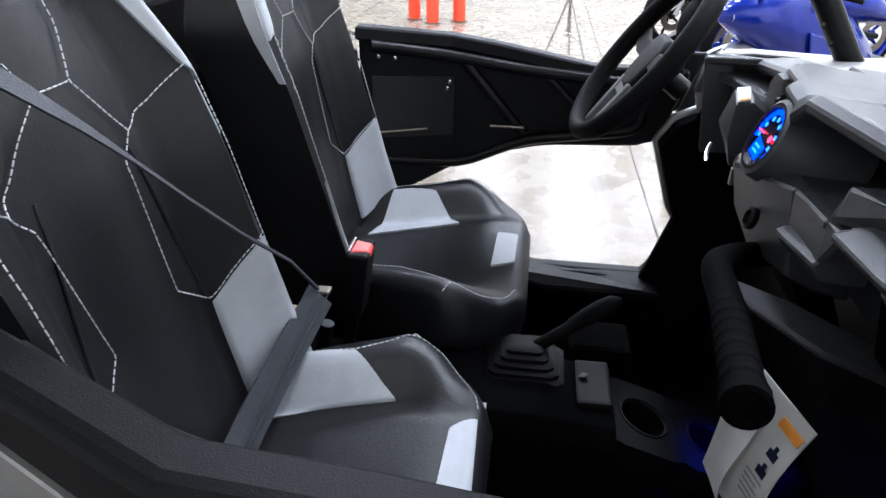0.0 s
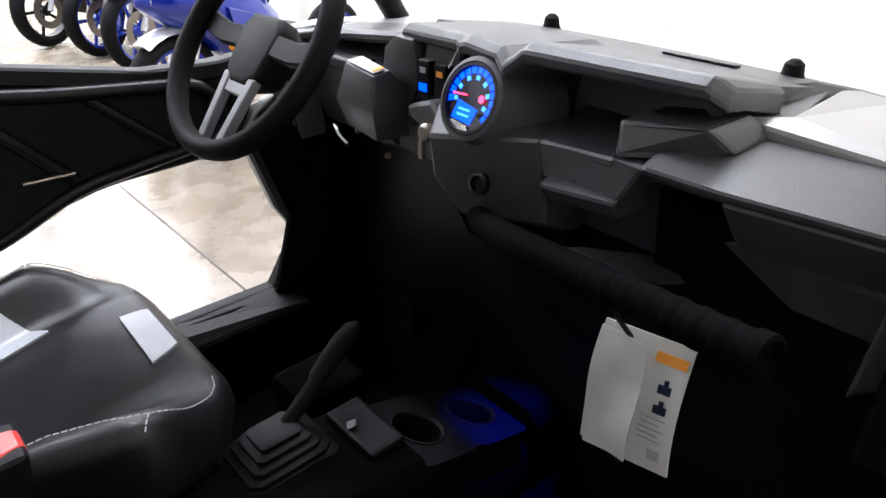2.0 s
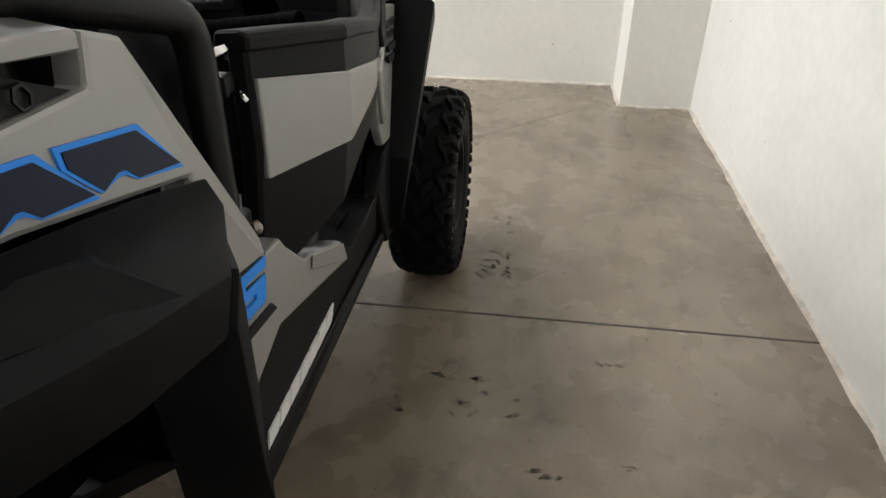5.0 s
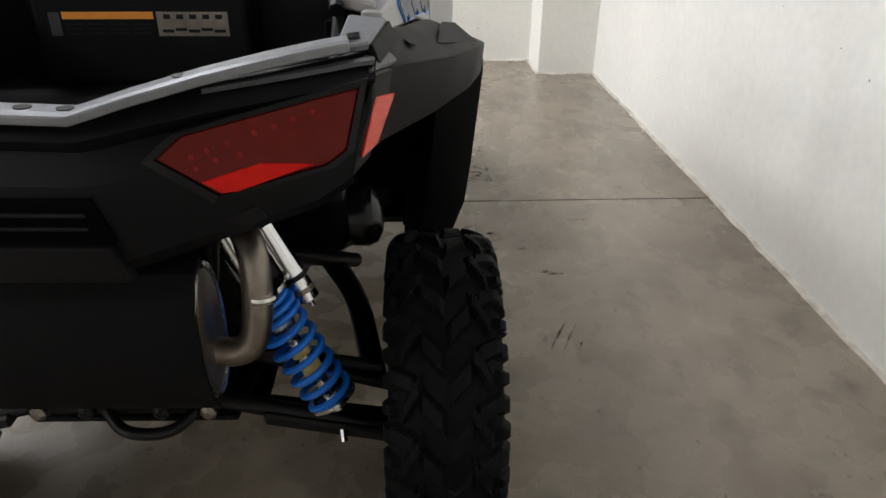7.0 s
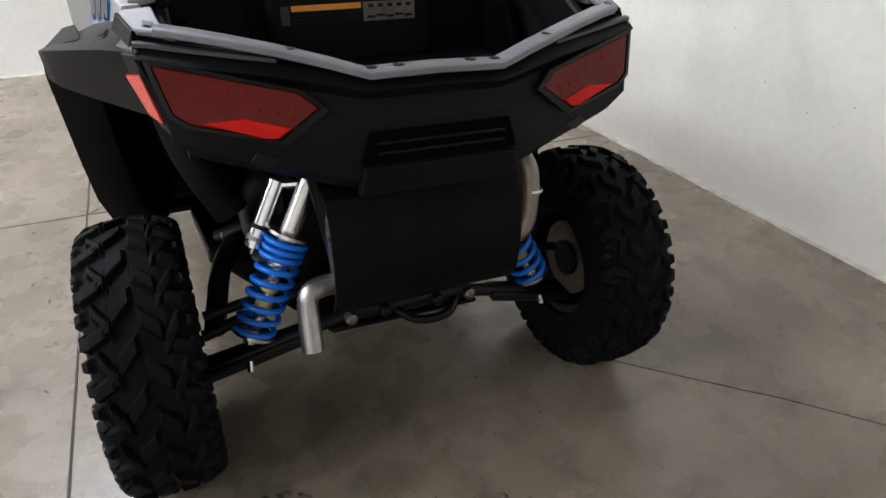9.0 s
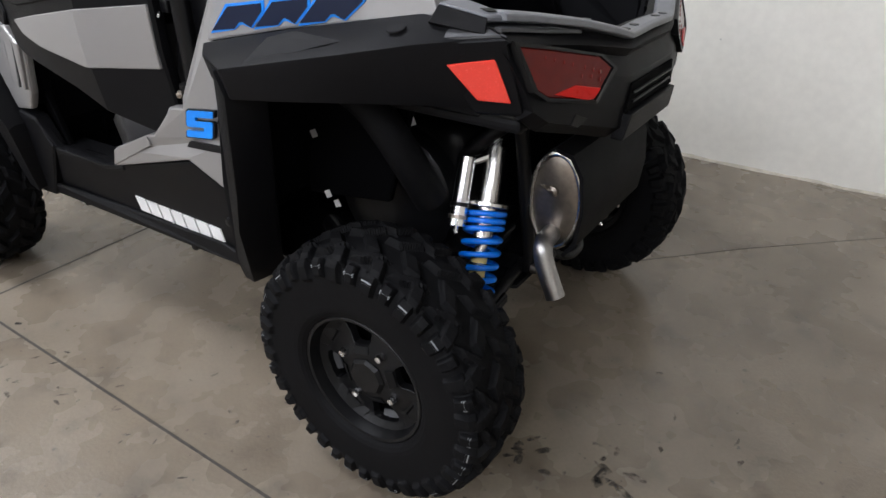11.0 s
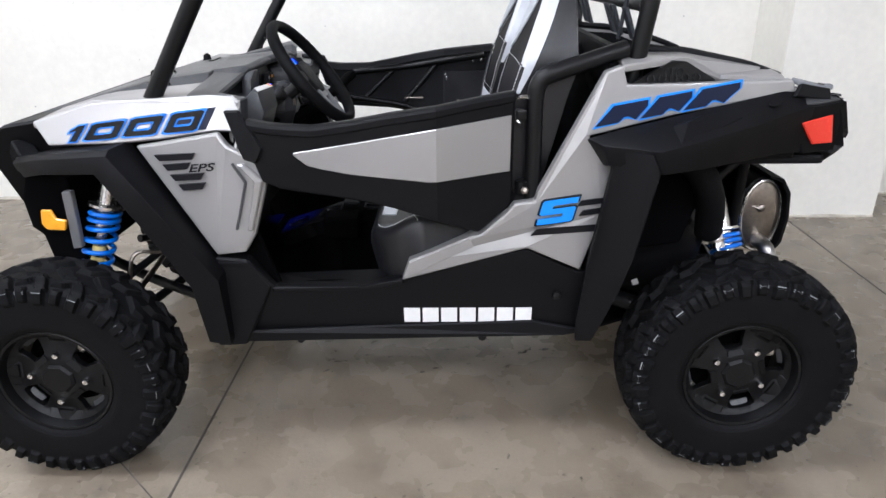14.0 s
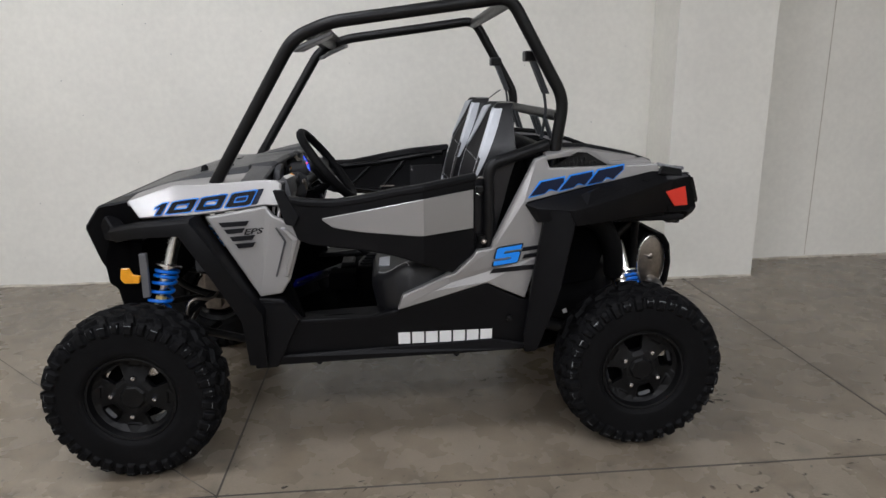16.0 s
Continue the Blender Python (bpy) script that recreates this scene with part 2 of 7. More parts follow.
def add_tube(bm, path, r, n=12, corner=0.05, caps=True, radii=None):
    pts = rounded(path, corner) if corner else [Vector(p) for p in path]
    rings = []
    side = None
    for i, p in enumerate(pts):
        t = (pts[min(i + 1, len(pts) - 1)] - pts[max(i - 1, 0)]).normalized()
        if side is None:
            side = t.cross(Vector((0.013, 0.021, 1)) if abs(t.z) < 0.9 else Vector((1, 0.02, 0))).normalized()
        side = (side - t * side.dot(t)).normalized()
        up = t.cross(side)
        rr = radii[i] if radii else r
        rings.append([p + (side * math.cos(a) + up * math.sin(a)) * rr for a in (2 * math.pi * j / n for j in range(n))])
    return add_loft(bm, rings, caps)


def tube(path, r, n=12, corner=0.05, radii=None):
    return add_tube(bmesh.new(), path, r, n, corner, True, radii)


def add_lathe(bm, profile, centre, axis, n=32, closed=False):
    """Revolves (distance along the axis, radius) pairs."""
    ax = Vector(axis).normalized()
    u = ax.cross(Vector((0, 0, 1)) if abs(ax.z) < 0.9 else Vector((1, 0, 0))).normalized()
    v = ax.cross(u)
    c = Vector(centre)
    cols = [[c + ax * d + (u * math.cos(a) + v * math.sin(a)) * r for d, r in profile] for a in (2 * math.pi * j / n for j in range(n))]
    vs = [[bm.verts.new(p) for p in col] for col in cols]
    k = len(profile)
    for a, b in zip(vs, vs[1:] + vs[:1]):
        for i in range(k if closed else k - 1):
            bm.faces.new((a[i], a[(i + 1) % k], b[(i + 1) % k], b[i]))
    if not closed:
        for i in (0, k - 1):
            bm.faces.new([col[i] for col in vs])
    return bm


def lathe(profile, centre, axis, n=32, closed=False):
    return add_lathe(bmesh.new(), profile, centre, axis, n, closed)


def cyl(a, b, r, n=16, w=0.0):
    a, b = Vector(a), Vector(b)
    h = (b - a).length
    w = min(w, r * 0.5, h * 0.45)
    prof = [(0, r - w), (w, r), (h - w, r), (h, r - w)] if w else [(0, r), (h, r)]
    return lathe(prof, a, b - a, n)


def text_mesh(body, shear=0.0, extrude=0.0, offset=0.0):
    cu = bpy.data.curves.new("text", "FONT")
    cu.body, cu.shear, cu.extrude, cu.offset, cu.resolution_u = body, shear, extrude, offset, 3
    cu.align_x = "LEFT"
    ob = bpy.data.objects.new("text", cu)
    scene.collection.objects.link(ob)
    me = bpy.data.meshes.new_from_object(ob.evaluated_get(bpy.context.evaluated_depsgraph_get()))
    bpy.data.objects.remove(ob)
    return me


def lettering(body, material, parent, origin, right, up, width, height, shear=0.0, thick=0.002, name="lettering", offset=0.0):
    """Writing laid on a surface: origin is its lower left corner, right and up its axes."""
    me = text_mesh(body, shear, 0.0, offset)
    co = np.array([v.co[:] for v in me.vertices])
    lo, hi = co.min(0), co.max(0)
    r, u = Vector(right).normalized(), Vector(up).normalized()
    nrm = r.cross(u)
    bm = bmesh.new()
    bm.from_mesh(me)
    for v in bm.verts:
        a, b = (v.co.x - lo[0]) / (hi[0] - lo[0]) * width, (v.co.y - lo[1]) / (hi[1] - lo[1]) * height
        v.co = Vector(origin) + r * a + u * b + nrm * thick
    return part(name, bm, material, parent)


def thing(name, label, category, at=(0, 0, 0), group=""):
    return tagged(new(name), label, category, group) if at == (0, 0, 0) else placed(tagged(new(name), label, category, group), at)


def placed(ob, at):
    ob.location = at
    return ob


def S(pts, s):
    """Mirrors points across the vehicle's middle when s is -1."""
    return [(x, y * s, z) for x, y, z in pts]


# ---- room ----
def structure(name, bm, material, label, smooth=None):
    return tagged(part(name, bm, material, None, label, smooth), category=name.split("_")[0], kind="structure")


def joint_line(a, b, w=0.008):
    a, b = Vector(a), Vector(b)
    n = Vector((-(b - a).y, (b - a).x, 0)).normalized() * w / 2
    return [(a - n)[:], (b - n)[:], (b + n)[:], (a + n)[:]]


floor = structure("floor", box((BACK_X, WALL_Y - 0.2, -0.2), (FRONT_X + 0.2, FAR_Y, 0), 0), M_FLOOR, "polished beige grey concrete floor with saw joints")
JX, JY = 0.68, 0.885
seams = [((JX, WALL_Y, 0), (JX, FAR_Y, 0)), ((BACK_X, JY, 0), (FRONT_X, JY, 0)), ((-2.195, PILLAR_Y, 0), (-2.195, FAR_Y, 0)), ((BACK_X, 4.2, 0), (FRONT_X, 4.2, 0)), ((BACK_X, 7.5, 0), (FRONT_X, 7.5, 0))]
for a, b in seams:
    bm = bmesh.new()
    add_plate(bm, joint_line(a, b), (0, 0, 0.0012))
    tagged(part("saw_joint", bm, M_SEAM, floor))
crack = [(-1.10, -0.65, 0), (-1.31, -0.862, 0), (-1.50, -1.06, 0), (-1.66, -1.205, 0), (-1.82, -1.35, 0), (-2.03, -1.535, 0)]
cut = [(JX, JY, 0), (1.10, 0.50, 0), (1.52, 0.11, 0), (1.93, -0.265, 0), (2.28, -0.60, 0), (3.05, -1.33, 0)]
bm = bmesh.new()
for a, b in zip(crack, crack[1:]):
    add_plate(bm, joint_line(a, b, 0.004), (0, 0, 0.001))
part("floor_crack", bm, M_SEAM, floor)
bm = bmesh.new()
for a, b in zip(cut, cut[1:]):
    add_plate(bm, joint_line(a, b, 0.004), (0, 0, 0.001))
part("floor_crack", bm, M_SEAM, floor)


def scuffs(spots, seed):
    """Groups of short dark tyre scuffs: centre, spread, count, size and heading."""
    rng = random.Random(seed)
    for cx, cy, sx, sy, count, size, heading in spots:
        bm = bmesh.new()
        for _ in range(count):
            x, y = cx + rng.uniform(-sx, sx), cy + rng.uniform(-sy, sy)
            a = radians(heading) + rng.uniform(-1.1, 1.1)
            ln, wd = size * rng.uniform(0.3, 1.0), size * rng.uniform(0.12, 0.34)
            pts = []
            for i in range(9):
                t = 2 * math.pi * i / 9
                k = rng.uniform(0.6, 1.1)
                px, py = math.cos(t) * ln * k / 2, math.sin(t) * wd * k / 2
                pts.append((x + px * math.cos(a) - py * math.sin(a), y + px * math.sin(a) + py * math.cos(a), 0.0004))
            add_plate(bm, pts, (0, 0, 0.0005))
        part("tyre_scuff", bm, M_SMUDGE, floor)


# four parallel strokes where a tyre slid
for (ax, ay), (bx, by) in (((-0.427, -0.968), (-0.379, -0.998)), ((-0.473, -0.983), (-0.316, -1.064)), ((-0.499, -1.016), (-0.319, -1.101)), ((-0.484, -1.074), (-0.415, -1.101))):
    bm = bmesh.new()
    add_plate(bm, [(ax, ay, 0.0004), (ax * 0.5 + bx * 0.5 + 0.003, ay * 0.5 + by * 0.5 - 0.006, 0.0004), (bx, by, 0.0004), (ax * 0.4 + bx * 0.6 + 0.002, ay * 0.4 + by * 0.6 + 0.006, 0.0004)], (0, 0, 0.0005))
    part("tyre_scuff", bm, M_SMUDGE, floor)
scuffs([(1.38, -0.88, 0.05, 0.05, 12, 0.05, 20), (1.02, -0.87, 0.10, 0.07, 16, 0.08, 40), (1.345, -0.954, 0.07, 0.04, 8, 0.05, 0), (0.479, -1.28, 0.012, 0.04, 5, 0.06, 85), (0.343, -0.894, 0.015, 0.03, 5, 0.06, 85), (0.348, -0.77, 0.015, 0.03, 4, 0.06, 85), (0.008, -1.077, 0.015, 0.03, 4, 0.07, 80), (0.057, -1.307, 0.012, 0.02, 3, 0.05, 80),
        (0.24, -0.78, 0.05, 0.22, 9, 0.07, 80), (-0.2, -1.47, 0.3, 0.2, 5, 0.012, 0), (1.66, -1.85, 0.03, 0.03, 3, 0.02, 0),
        (0.25, 0.98, 0.35, 0.16, 22, 0.05, 30), (-0.35, 0.82, 0.3, 0.2, 16, 0.04, 60), (-1.55, 0.15, 0.28, 0.28, 14, 0.05, 50), (-1.30, 0.39, 0.06, 0.05, 8, 0.09, 70), (-1.49, 0.35, 0.07, 0.05, 8, 0.09, 20),
        (-1.75, 1.0, 0.25, 0.3, 12, 0.06, 20), (-1.25, 1.05, 0.20, 0.12, 10, 0.06, 30), (-0.05, 0.1, 0.5, 0.12, 20, 0.06, 10), (-2.2, -0.6, 0.5, 0.5, 8, 0.02, 0)], 5)

structure("wall_right", box((-8.2, WALL_Y - 0.2, 0), (FRONT_X, WALL_Y, CEIL), 0), M_WALL, "cream painted block wall beside the vehicle")
structure("wall_front", box((FRONT_X, WALL_Y - 0.2, 0), (FRONT_X + 0.2, FAR_Y, CEIL), 0), M_WALL, "cream painted block wall ahead of the vehicle")
structure("wall_back", box((BACK_X - 0.2, WALL_Y, 0), (BACK_X, FAR_Y, CEIL), 0), M_WALL, "plain cream wall at the end of the hall")
structure("wall_left", box((BACK_X - 0.2, FAR_Y, -0.2), (FRONT_X + 0.2, FAR_Y + 0.2, CEIL), 0), M_WALL, "plain cream wall across the hall")
structure("pillar_front", box((3.077, WALL_Y, 0), (FRONT_X, PILLAR_Y, CEIL), 0.004), M_WALL, "cream painted square pillar in the wall corner")
structure("pillar_back", box((-2.739, WALL_Y, 0), (-2.028, PILLAR_Y, CEIL), 0.004), M_WALL, "cream painted square pillar along the wall")
structure("ceiling", box((BACK_X - 0.2, WALL_Y - 0.2, CEIL), (FRONT_X + 0.2, FAR_Y + 0.2, CEIL + 0.2), 0), M_CEIL, "plain white ceiling of the hall")
bm = bmesh.new()
rng = random.Random(3)
runs = [((-2.028, WALL_Y), (3.077, WALL_Y), (0, 1)), ((3.077, WALL_Y), (3.077, PILLAR_Y), (-1, 0)), ((3.077, PILLAR_Y), (FRONT_X, PILLAR_Y), (0, 1)),
        ((FRONT_X, PILLAR_Y), (FRONT_X, 5.0), (-1, 0)), ((-2.739, PILLAR_Y), (-2.028, PILLAR_Y), (0, 1)), ((-2.028, PILLAR_Y), (-2.028, WALL_Y), (1, 0)), ((-7.4, WALL_Y), (-2.739, WALL_Y), (0, 1))]
for a, b, n in runs:
    a, b, n = Vector((*a, 0)), Vector((*b, 0)), Vector((*n, 0))
    k = max(2, int((b - a).length / 0.12))
    rings = []
    for i in range(k + 1):
        p, w, h = a.lerp(b, i / k), rng.uniform(0.008, 0.022), rng.uniform(0.006, 0.016)
        rings.append([(p + n * w)[:], (p + n * w * 0.6 + Vector((0, 0, h * 0.6)))[:], (p + Vector((0, 0, h)))[:], p[:]])
    add_loft(bm, rings)
structure("baseboard", bm, M_CAULK, "worn beige sealant bead along the foot of the wall")
bm = bmesh.new()
for i in range(34):
    x, z = rng.uniform(-2.0, 3.1), rng.uniform(0.1, 2.2)
    r = rng.uniform(0.0015, 0.004)
    add_plate(bm, [(x - r, WALL_Y + 0.0004, z - r), (x + r, WALL_Y + 0.0004, z - r * 0.6), (x + r * 0.7, WALL_Y + 0.0004, z + r), (x - r * 0.6, WALL_Y + 0.0004, z + r * 1.4)], (0, 0.0008, 0))
for i in range(14):
    y, z = rng.uniform(-1.4, 2.2), rng.uniform(0.1, 1.9)
    r = rng.uniform(0.003, 0.007)
    add_plate(bm, [(FRONT_X - 0.0004, y - r, z - r), (FRONT_X - 0.0004, y + r, z - r * 0.7), (FRONT_X - 0.0004, y + r * 0.8, z + r)], (-0.0008, 0, 0))
structure("wall_marks", bm, M_GREYINK, "small dark scuffs and chips on the painted wall")

structure("wall_joint", box((-3.452, WALL_Y, 0.02), (-3.446, WALL_Y + 0.002, CEIL), 0), M_CAULK, "fine vertical joint in the painted wall")

fix = thing("ceiling_light", "flat white rectangular ceiling light switched on", "light", group="ceiling lights")
fix.location = (LAMPS[0][0], LAMPS[0][1], CEIL)
bm = bmesh.new()
for lo, hi in (((-0.32, -0.64, -0.09), (-0.27, 0.64, 0)), ((0.27, -0.64, -0.09), (0.32, 0.64, 0)), ((-0.27, -0.64, -0.09), (0.27, -0.59, 0)), ((-0.27, 0.59, -0.09), (0.27, 0.64, 0))):
    add_box(bm, lo, hi)
part("frame", bm, M_CEIL, fix)
part("diffuser", box((-0.27, -0.59, -0.075), (0.27, 0.59, -0.06), 0), M_LAMP, fix)
for lx, ly in LAMPS[1:]:
    copy_thing(fix, pose(lx, ly, CEIL))


# ---- far side of the hall: motorcycles, tripod, barrier feet ----
def motorcycle(at, turn, paint, guard, label, naked=False):
    """A road motorcycle standing on its tyres; its own x points ahead."""
    t = thing("motorcycle", label, "motorcycle", group="motorcycles in the hall")
    t.matrix_basis = pose(*at, 0, 0, turn)
    for x in (0.70, -0.70):
        w = part("tyre", lathe([(-0.06, 0.24), (-0.06, 0.27), (-0.035, 0.30), (0, 0.31), (0.035, 0.30), (0.06, 0.27), (0.06, 0.24)], (x, 0, 0.31), (0, 1, 0), 32, True), M_RUBBER, t, smooth=40)
        bm = lathe([(-0.04, 0.215), (-0.05, 0.24), (0.05, 0.24), (0.04, 0.215)], (x, 0, 0.31), (0, 1, 0), 32, True)
        add_lathe(bm, [(-0.05, 0.03), (-0.04, 0.045), (0.04, 0.045), (0.05, 0.03)], (x, 0, 0.31), (0, 1, 0), 16)
        for k in range(5):
            a = 2 * math.pi * k / 5
            add_tube(bm, [(x + math.cos(a) * 0.035, 0, 0.31 + math.sin(a) * 0.035), (x + math.cos(a) * 0.22, 0, 0.31 + math.sin(a) * 0.22)], 0.014, 6, 0)
        part("rim", bm, paint, w, smooth=40)
        part("brake_disc", lathe([(-0.003, 0.09), (-0.003, 0.15), (0.003, 0.15), (0.003, 0.09)], (x, 0.062, 0.31), (0, 1, 0), 28, True), M_STEEL, w)
    for s in (1, -1):
        part("fork_leg", tube([(0.70, 0.085 * s, 0.31), (0.42, 0.085 * s, 0.92)], 0.024, 10, 0), M_BIKESILV, t, smooth=40)
    rings = []
    for i in range(9):
        a = radians(55 + 12 * i)
        rings.append([(0.70 + math.cos(a) * rr, yy, 0.31 + math.sin(a) * rr) for yy, rr in ((-0.07, 0.312), (-0.045, 0.338), (0, 0.348), (0.045, 0.338), (0.07, 0.312), (0.045, 0.326), (0, 0.334), (-0.045, 0.326))])
    part("front_mudguard", loft(rings), guard, t, smooth=50)
    # fairing: rounded rings from the nose back
    sec = [(0.86, 0.02, 0.80, 0.03), (0.76, 0.13, 0.80, 0.11), (0.60, 0.19, 0.79, 0.19), (0.40, 0.21, 0.72, 0.28), (0.15, 0.19, 0.60, 0.28), (-0.05, 0.15, 0.48, 0.20), (-0.15, 0.08, 0.42, 0.10)]
    rings = [[(x, hw * math.cos(a) * (1 if abs(math.cos(a)) < 0.8 else 0.95), zc + hh * math.sin(a)) for a in (2 * math.pi * j / 16 for j in range(16))] for x, hw, zc, hh in sec]
    f = part("fairing", loft(rings), paint, t, smooth=50)
    for s in (1, -1):
        part("headlight", loft([[(0.815 - 0.02 * k, s * (0.04 + 0.03 * math.cos(a)) , 0.80 + 0.028 * math.sin(a)) for a in (2 * math.pi * j / 10 for j in range(10))] for k in range(3)]), M_BIKESILV, f)
        part("turn_signal", lathe([(0, 0.012), (0.02, 0.022), (0.05, 0.016)], (0.46, 0.205 * s, 0.53), (0, s, 0), 12), M_AMBER, f, smooth=50)
        part("side_panel", plate([(0.44, 0.214 * s, 0.74), (0.18, 0.205 * s, 0.66), (0.02, 0.18 * s, 0.48), (0.20, 0.21 * s, 0.42), (0.40, 0.222 * s, 0.56)], (0, -0.012 * s, 0), 0.004), guard if naked else paint, f)
        part("mirror", loft([[(0.50 + 0.02 * k, s * (0.26 + 0.06 * math.cos(a)), 1.08 + 0.035 * math.sin(a)) for a in (2 * math.pi * j / 10 for j in range(10))] for k in range(2)]), M_PLASTIC, t)
        part("mirror_stem", tube([(0.52, 0.12 * s, 0.95), (0.52, 0.24 * s, 1.07)], 0.009, 6, 0), M_PLASTIC, t)
        part("handlebar", tube([(0.40, 0.05 * s, 0.93), (0.36, 0.22 * s, 0.93), (0.28, 0.34 * s, 0.91)], 0.014, 8, 0.05), M_PLASTIC, t)
    part("windscreen", loft([[(0.72 - 0.22 * k, 0.13 * math.cos(a), 0.90 + 0.20 * k + 0.03 * math.sin(a)) for a in (math.pi * j / 8 for j in range(9))] for k in (0, 0.5, 1)], caps=False), M_PLASTIC, t, smooth=50)
    part("tank", loft([[(x, hw * math.cos(a), z + hh * math.sin(a)) for a in (2 * math.pi * j / 14 for j in range(14))] for x, hw, z, hh in ((0.32, 0.06, 0.86, 0.05), (0.22, 0.15, 0.87, 0.11), (0.05, 0.16, 0.86, 0.11), (-0.12, 0.10, 0.80, 0.06))]), paint, t, smooth=50)
    part("seat", loft([[(x, hw * math.cos(a), z + hh * math.sin(a)) for a in (2 * math.pi * j / 12 for j in range(12))] for x, hw, z, hh in ((-0.10, 0.08, 0.80, 0.04), (-0.25, 0.13, 0.81, 0.05), (-0.50, 0.12, 0.86, 0.05), (-0.75, 0.07, 0.92, 0.03))]), M_LEATHER, t, smooth=50)
    part("tail", loft([[(x, hw * math.cos(a), z + hh * math.sin(a)) for a in (2 * math.pi * j / 10 for j in range(10))] for x, hw, z, hh in ((-0.40, 0.11, 0.78, 0.05), (-0.70, 0.09, 0.86, 0.05), (-0.95, 0.04, 0.92, 0.03))]), paint, t, smooth=50)
    part("engine", box((-0.22, -0.17, 0.22), (0.28, 0.17, 0.56), 0.03, 2), M_TUBE, t, smooth=40)
    part("exhaust", tube([(0.25, -0.14, 0.30), (-0.1, -0.17, 0.22), (-0.45, -0.19, 0.33), (-0.72, -0.19, 0.42)], 0.05, 12, 0.1), M_STEEL, t, smooth=40)
    for s in (1, -1):
        part("swing_arm", tube([(-0.15, 0.09 * s, 0.40), (-0.70, 0.09 * s, 0.31)], 0.025, 8, 0), M_TUBE, t)
    part("side_stand", tube([(-0.05, 0.12, 0.30), (-0.10, 0.34, 0.005)], 0.011, 8, 0), M_TUBE, t)
    return t


motorcycle((1.87, 3.32, 0), 197, M_BIKEBLUE, M_BIKESILV, "blue sport motorcycle with a silver front mudguard on its stand")
motorcycle((2.28, 5.22, 0), 205, M_BIKEBLUE, M_PLASTIC, "dark blue motorcycle with blue rims parked in a row")
motorcycle((1.98, 6.65, 0), 208, M_TUBE, M_PLASTIC, "black motorcycle with dark rims parked in a row")
motorcycle((2.22, 5.92, 0), 205, M_BIKEBLUE, M_TUBE, "blue motorcycle with a black mudguard parked in a row")

tri = thing("tripod", "slim grey photo tripod standing on the concrete", "tripod", (0.32, 5.25, 0))
top = Vector((0, 0, 0.62))
for k in range(3):
    a = radians(200 + 120 * k)
    foot = Vector((math.cos(a) * 0.24, math.sin(a) * 0.24, 0.012))
    leg = part("leg", tube([top, foot], 0.010, 8, 0), M_ALU, tri)
    part("rubber_foot", lathe([(0, 0.009), (0.01, 0.014), (0.024, 0.012)], (foot.x, foot.y, 0), (0, 0, 1), 10), M_PLASTIC, leg)
    part("brace", tube([(0, 0, 0.30), foot.lerp(top, 0.35)], 0.005, 6, 0), M_ALU, tri)
part("column", cyl((0, 0, 0.26), (0, 0, 0.85), 0.013, 12), M_ALU, tri, smooth=40)
part("head", box((-0.035, -0.03, 0.85), (0.035, 0.03, 0.93), 0.01, 2), M_PLASTIC, tri)
part("pan_handle", tube([(0, 0, 0.88), (0.16, 0.05, 0.80)], 0.009, 8, 0), M_PLASTIC, tri)
for x, y in ((-1.46, 7.45), (-1.20, 7.22), (-0.90, 7.38)):
    post = thing("bollard", "orange red painted bollard standing on the floor", "bollard", (x, y, 0), "red bollards")
    part("post", lathe([(0, 0.07), (0.004, 0.075), (0.75, 0.075), (0.79, 0.06), (0.80, 0.02)], (0, 0, 0), (0, 0, 1), 20), M_BARRIER, post, smooth=40)
    part("base_ring", lathe([(0, 0.095), (0.012, 0.095), (0.016, 0.078)], (0, 0, 0), (0, 0, 1), 20), M_STEEL, post)


# ---- the side-by-side buggy ----
car = thing("off_road_buggy", "silver and black two-seat off-road buggy with blue decals and knobbly tyres", "buggy")


def grid_solid(front, back):
    """A closed solid between two grids of points of the same size."""
    bm = bmesh.new()
    a = [[bm.verts.new(p) for p in row] for row in front]
    b = [[bm.verts.new(p) for p in row] for row in back]
    m, n = len(front), len(front[0])
    for i in range(m - 1):
        for j in range(n - 1):
            bm.faces.new((a[i][j], a[i][j + 1], a[i + 1][j + 1], a[i + 1][j]))
            bm.faces.new((b[i][j], b[i + 1][j], b[i + 1][j + 1], b[i][j + 1]))
    rim = [(i, 0) for i in range(m)] + [(m - 1, j) for j in range(1, n)] + [(i, n - 1) for i in range(m - 2, -1, -1)] + [(0, j) for j in range(n - 2, 0, -1)]
    for (i, j), (k, l) in zip(rim, rim[1:] + rim[:1]):
        bm.faces.new((a[i][j], b[i][j], b[k][l], a[k][l]))
    return bm


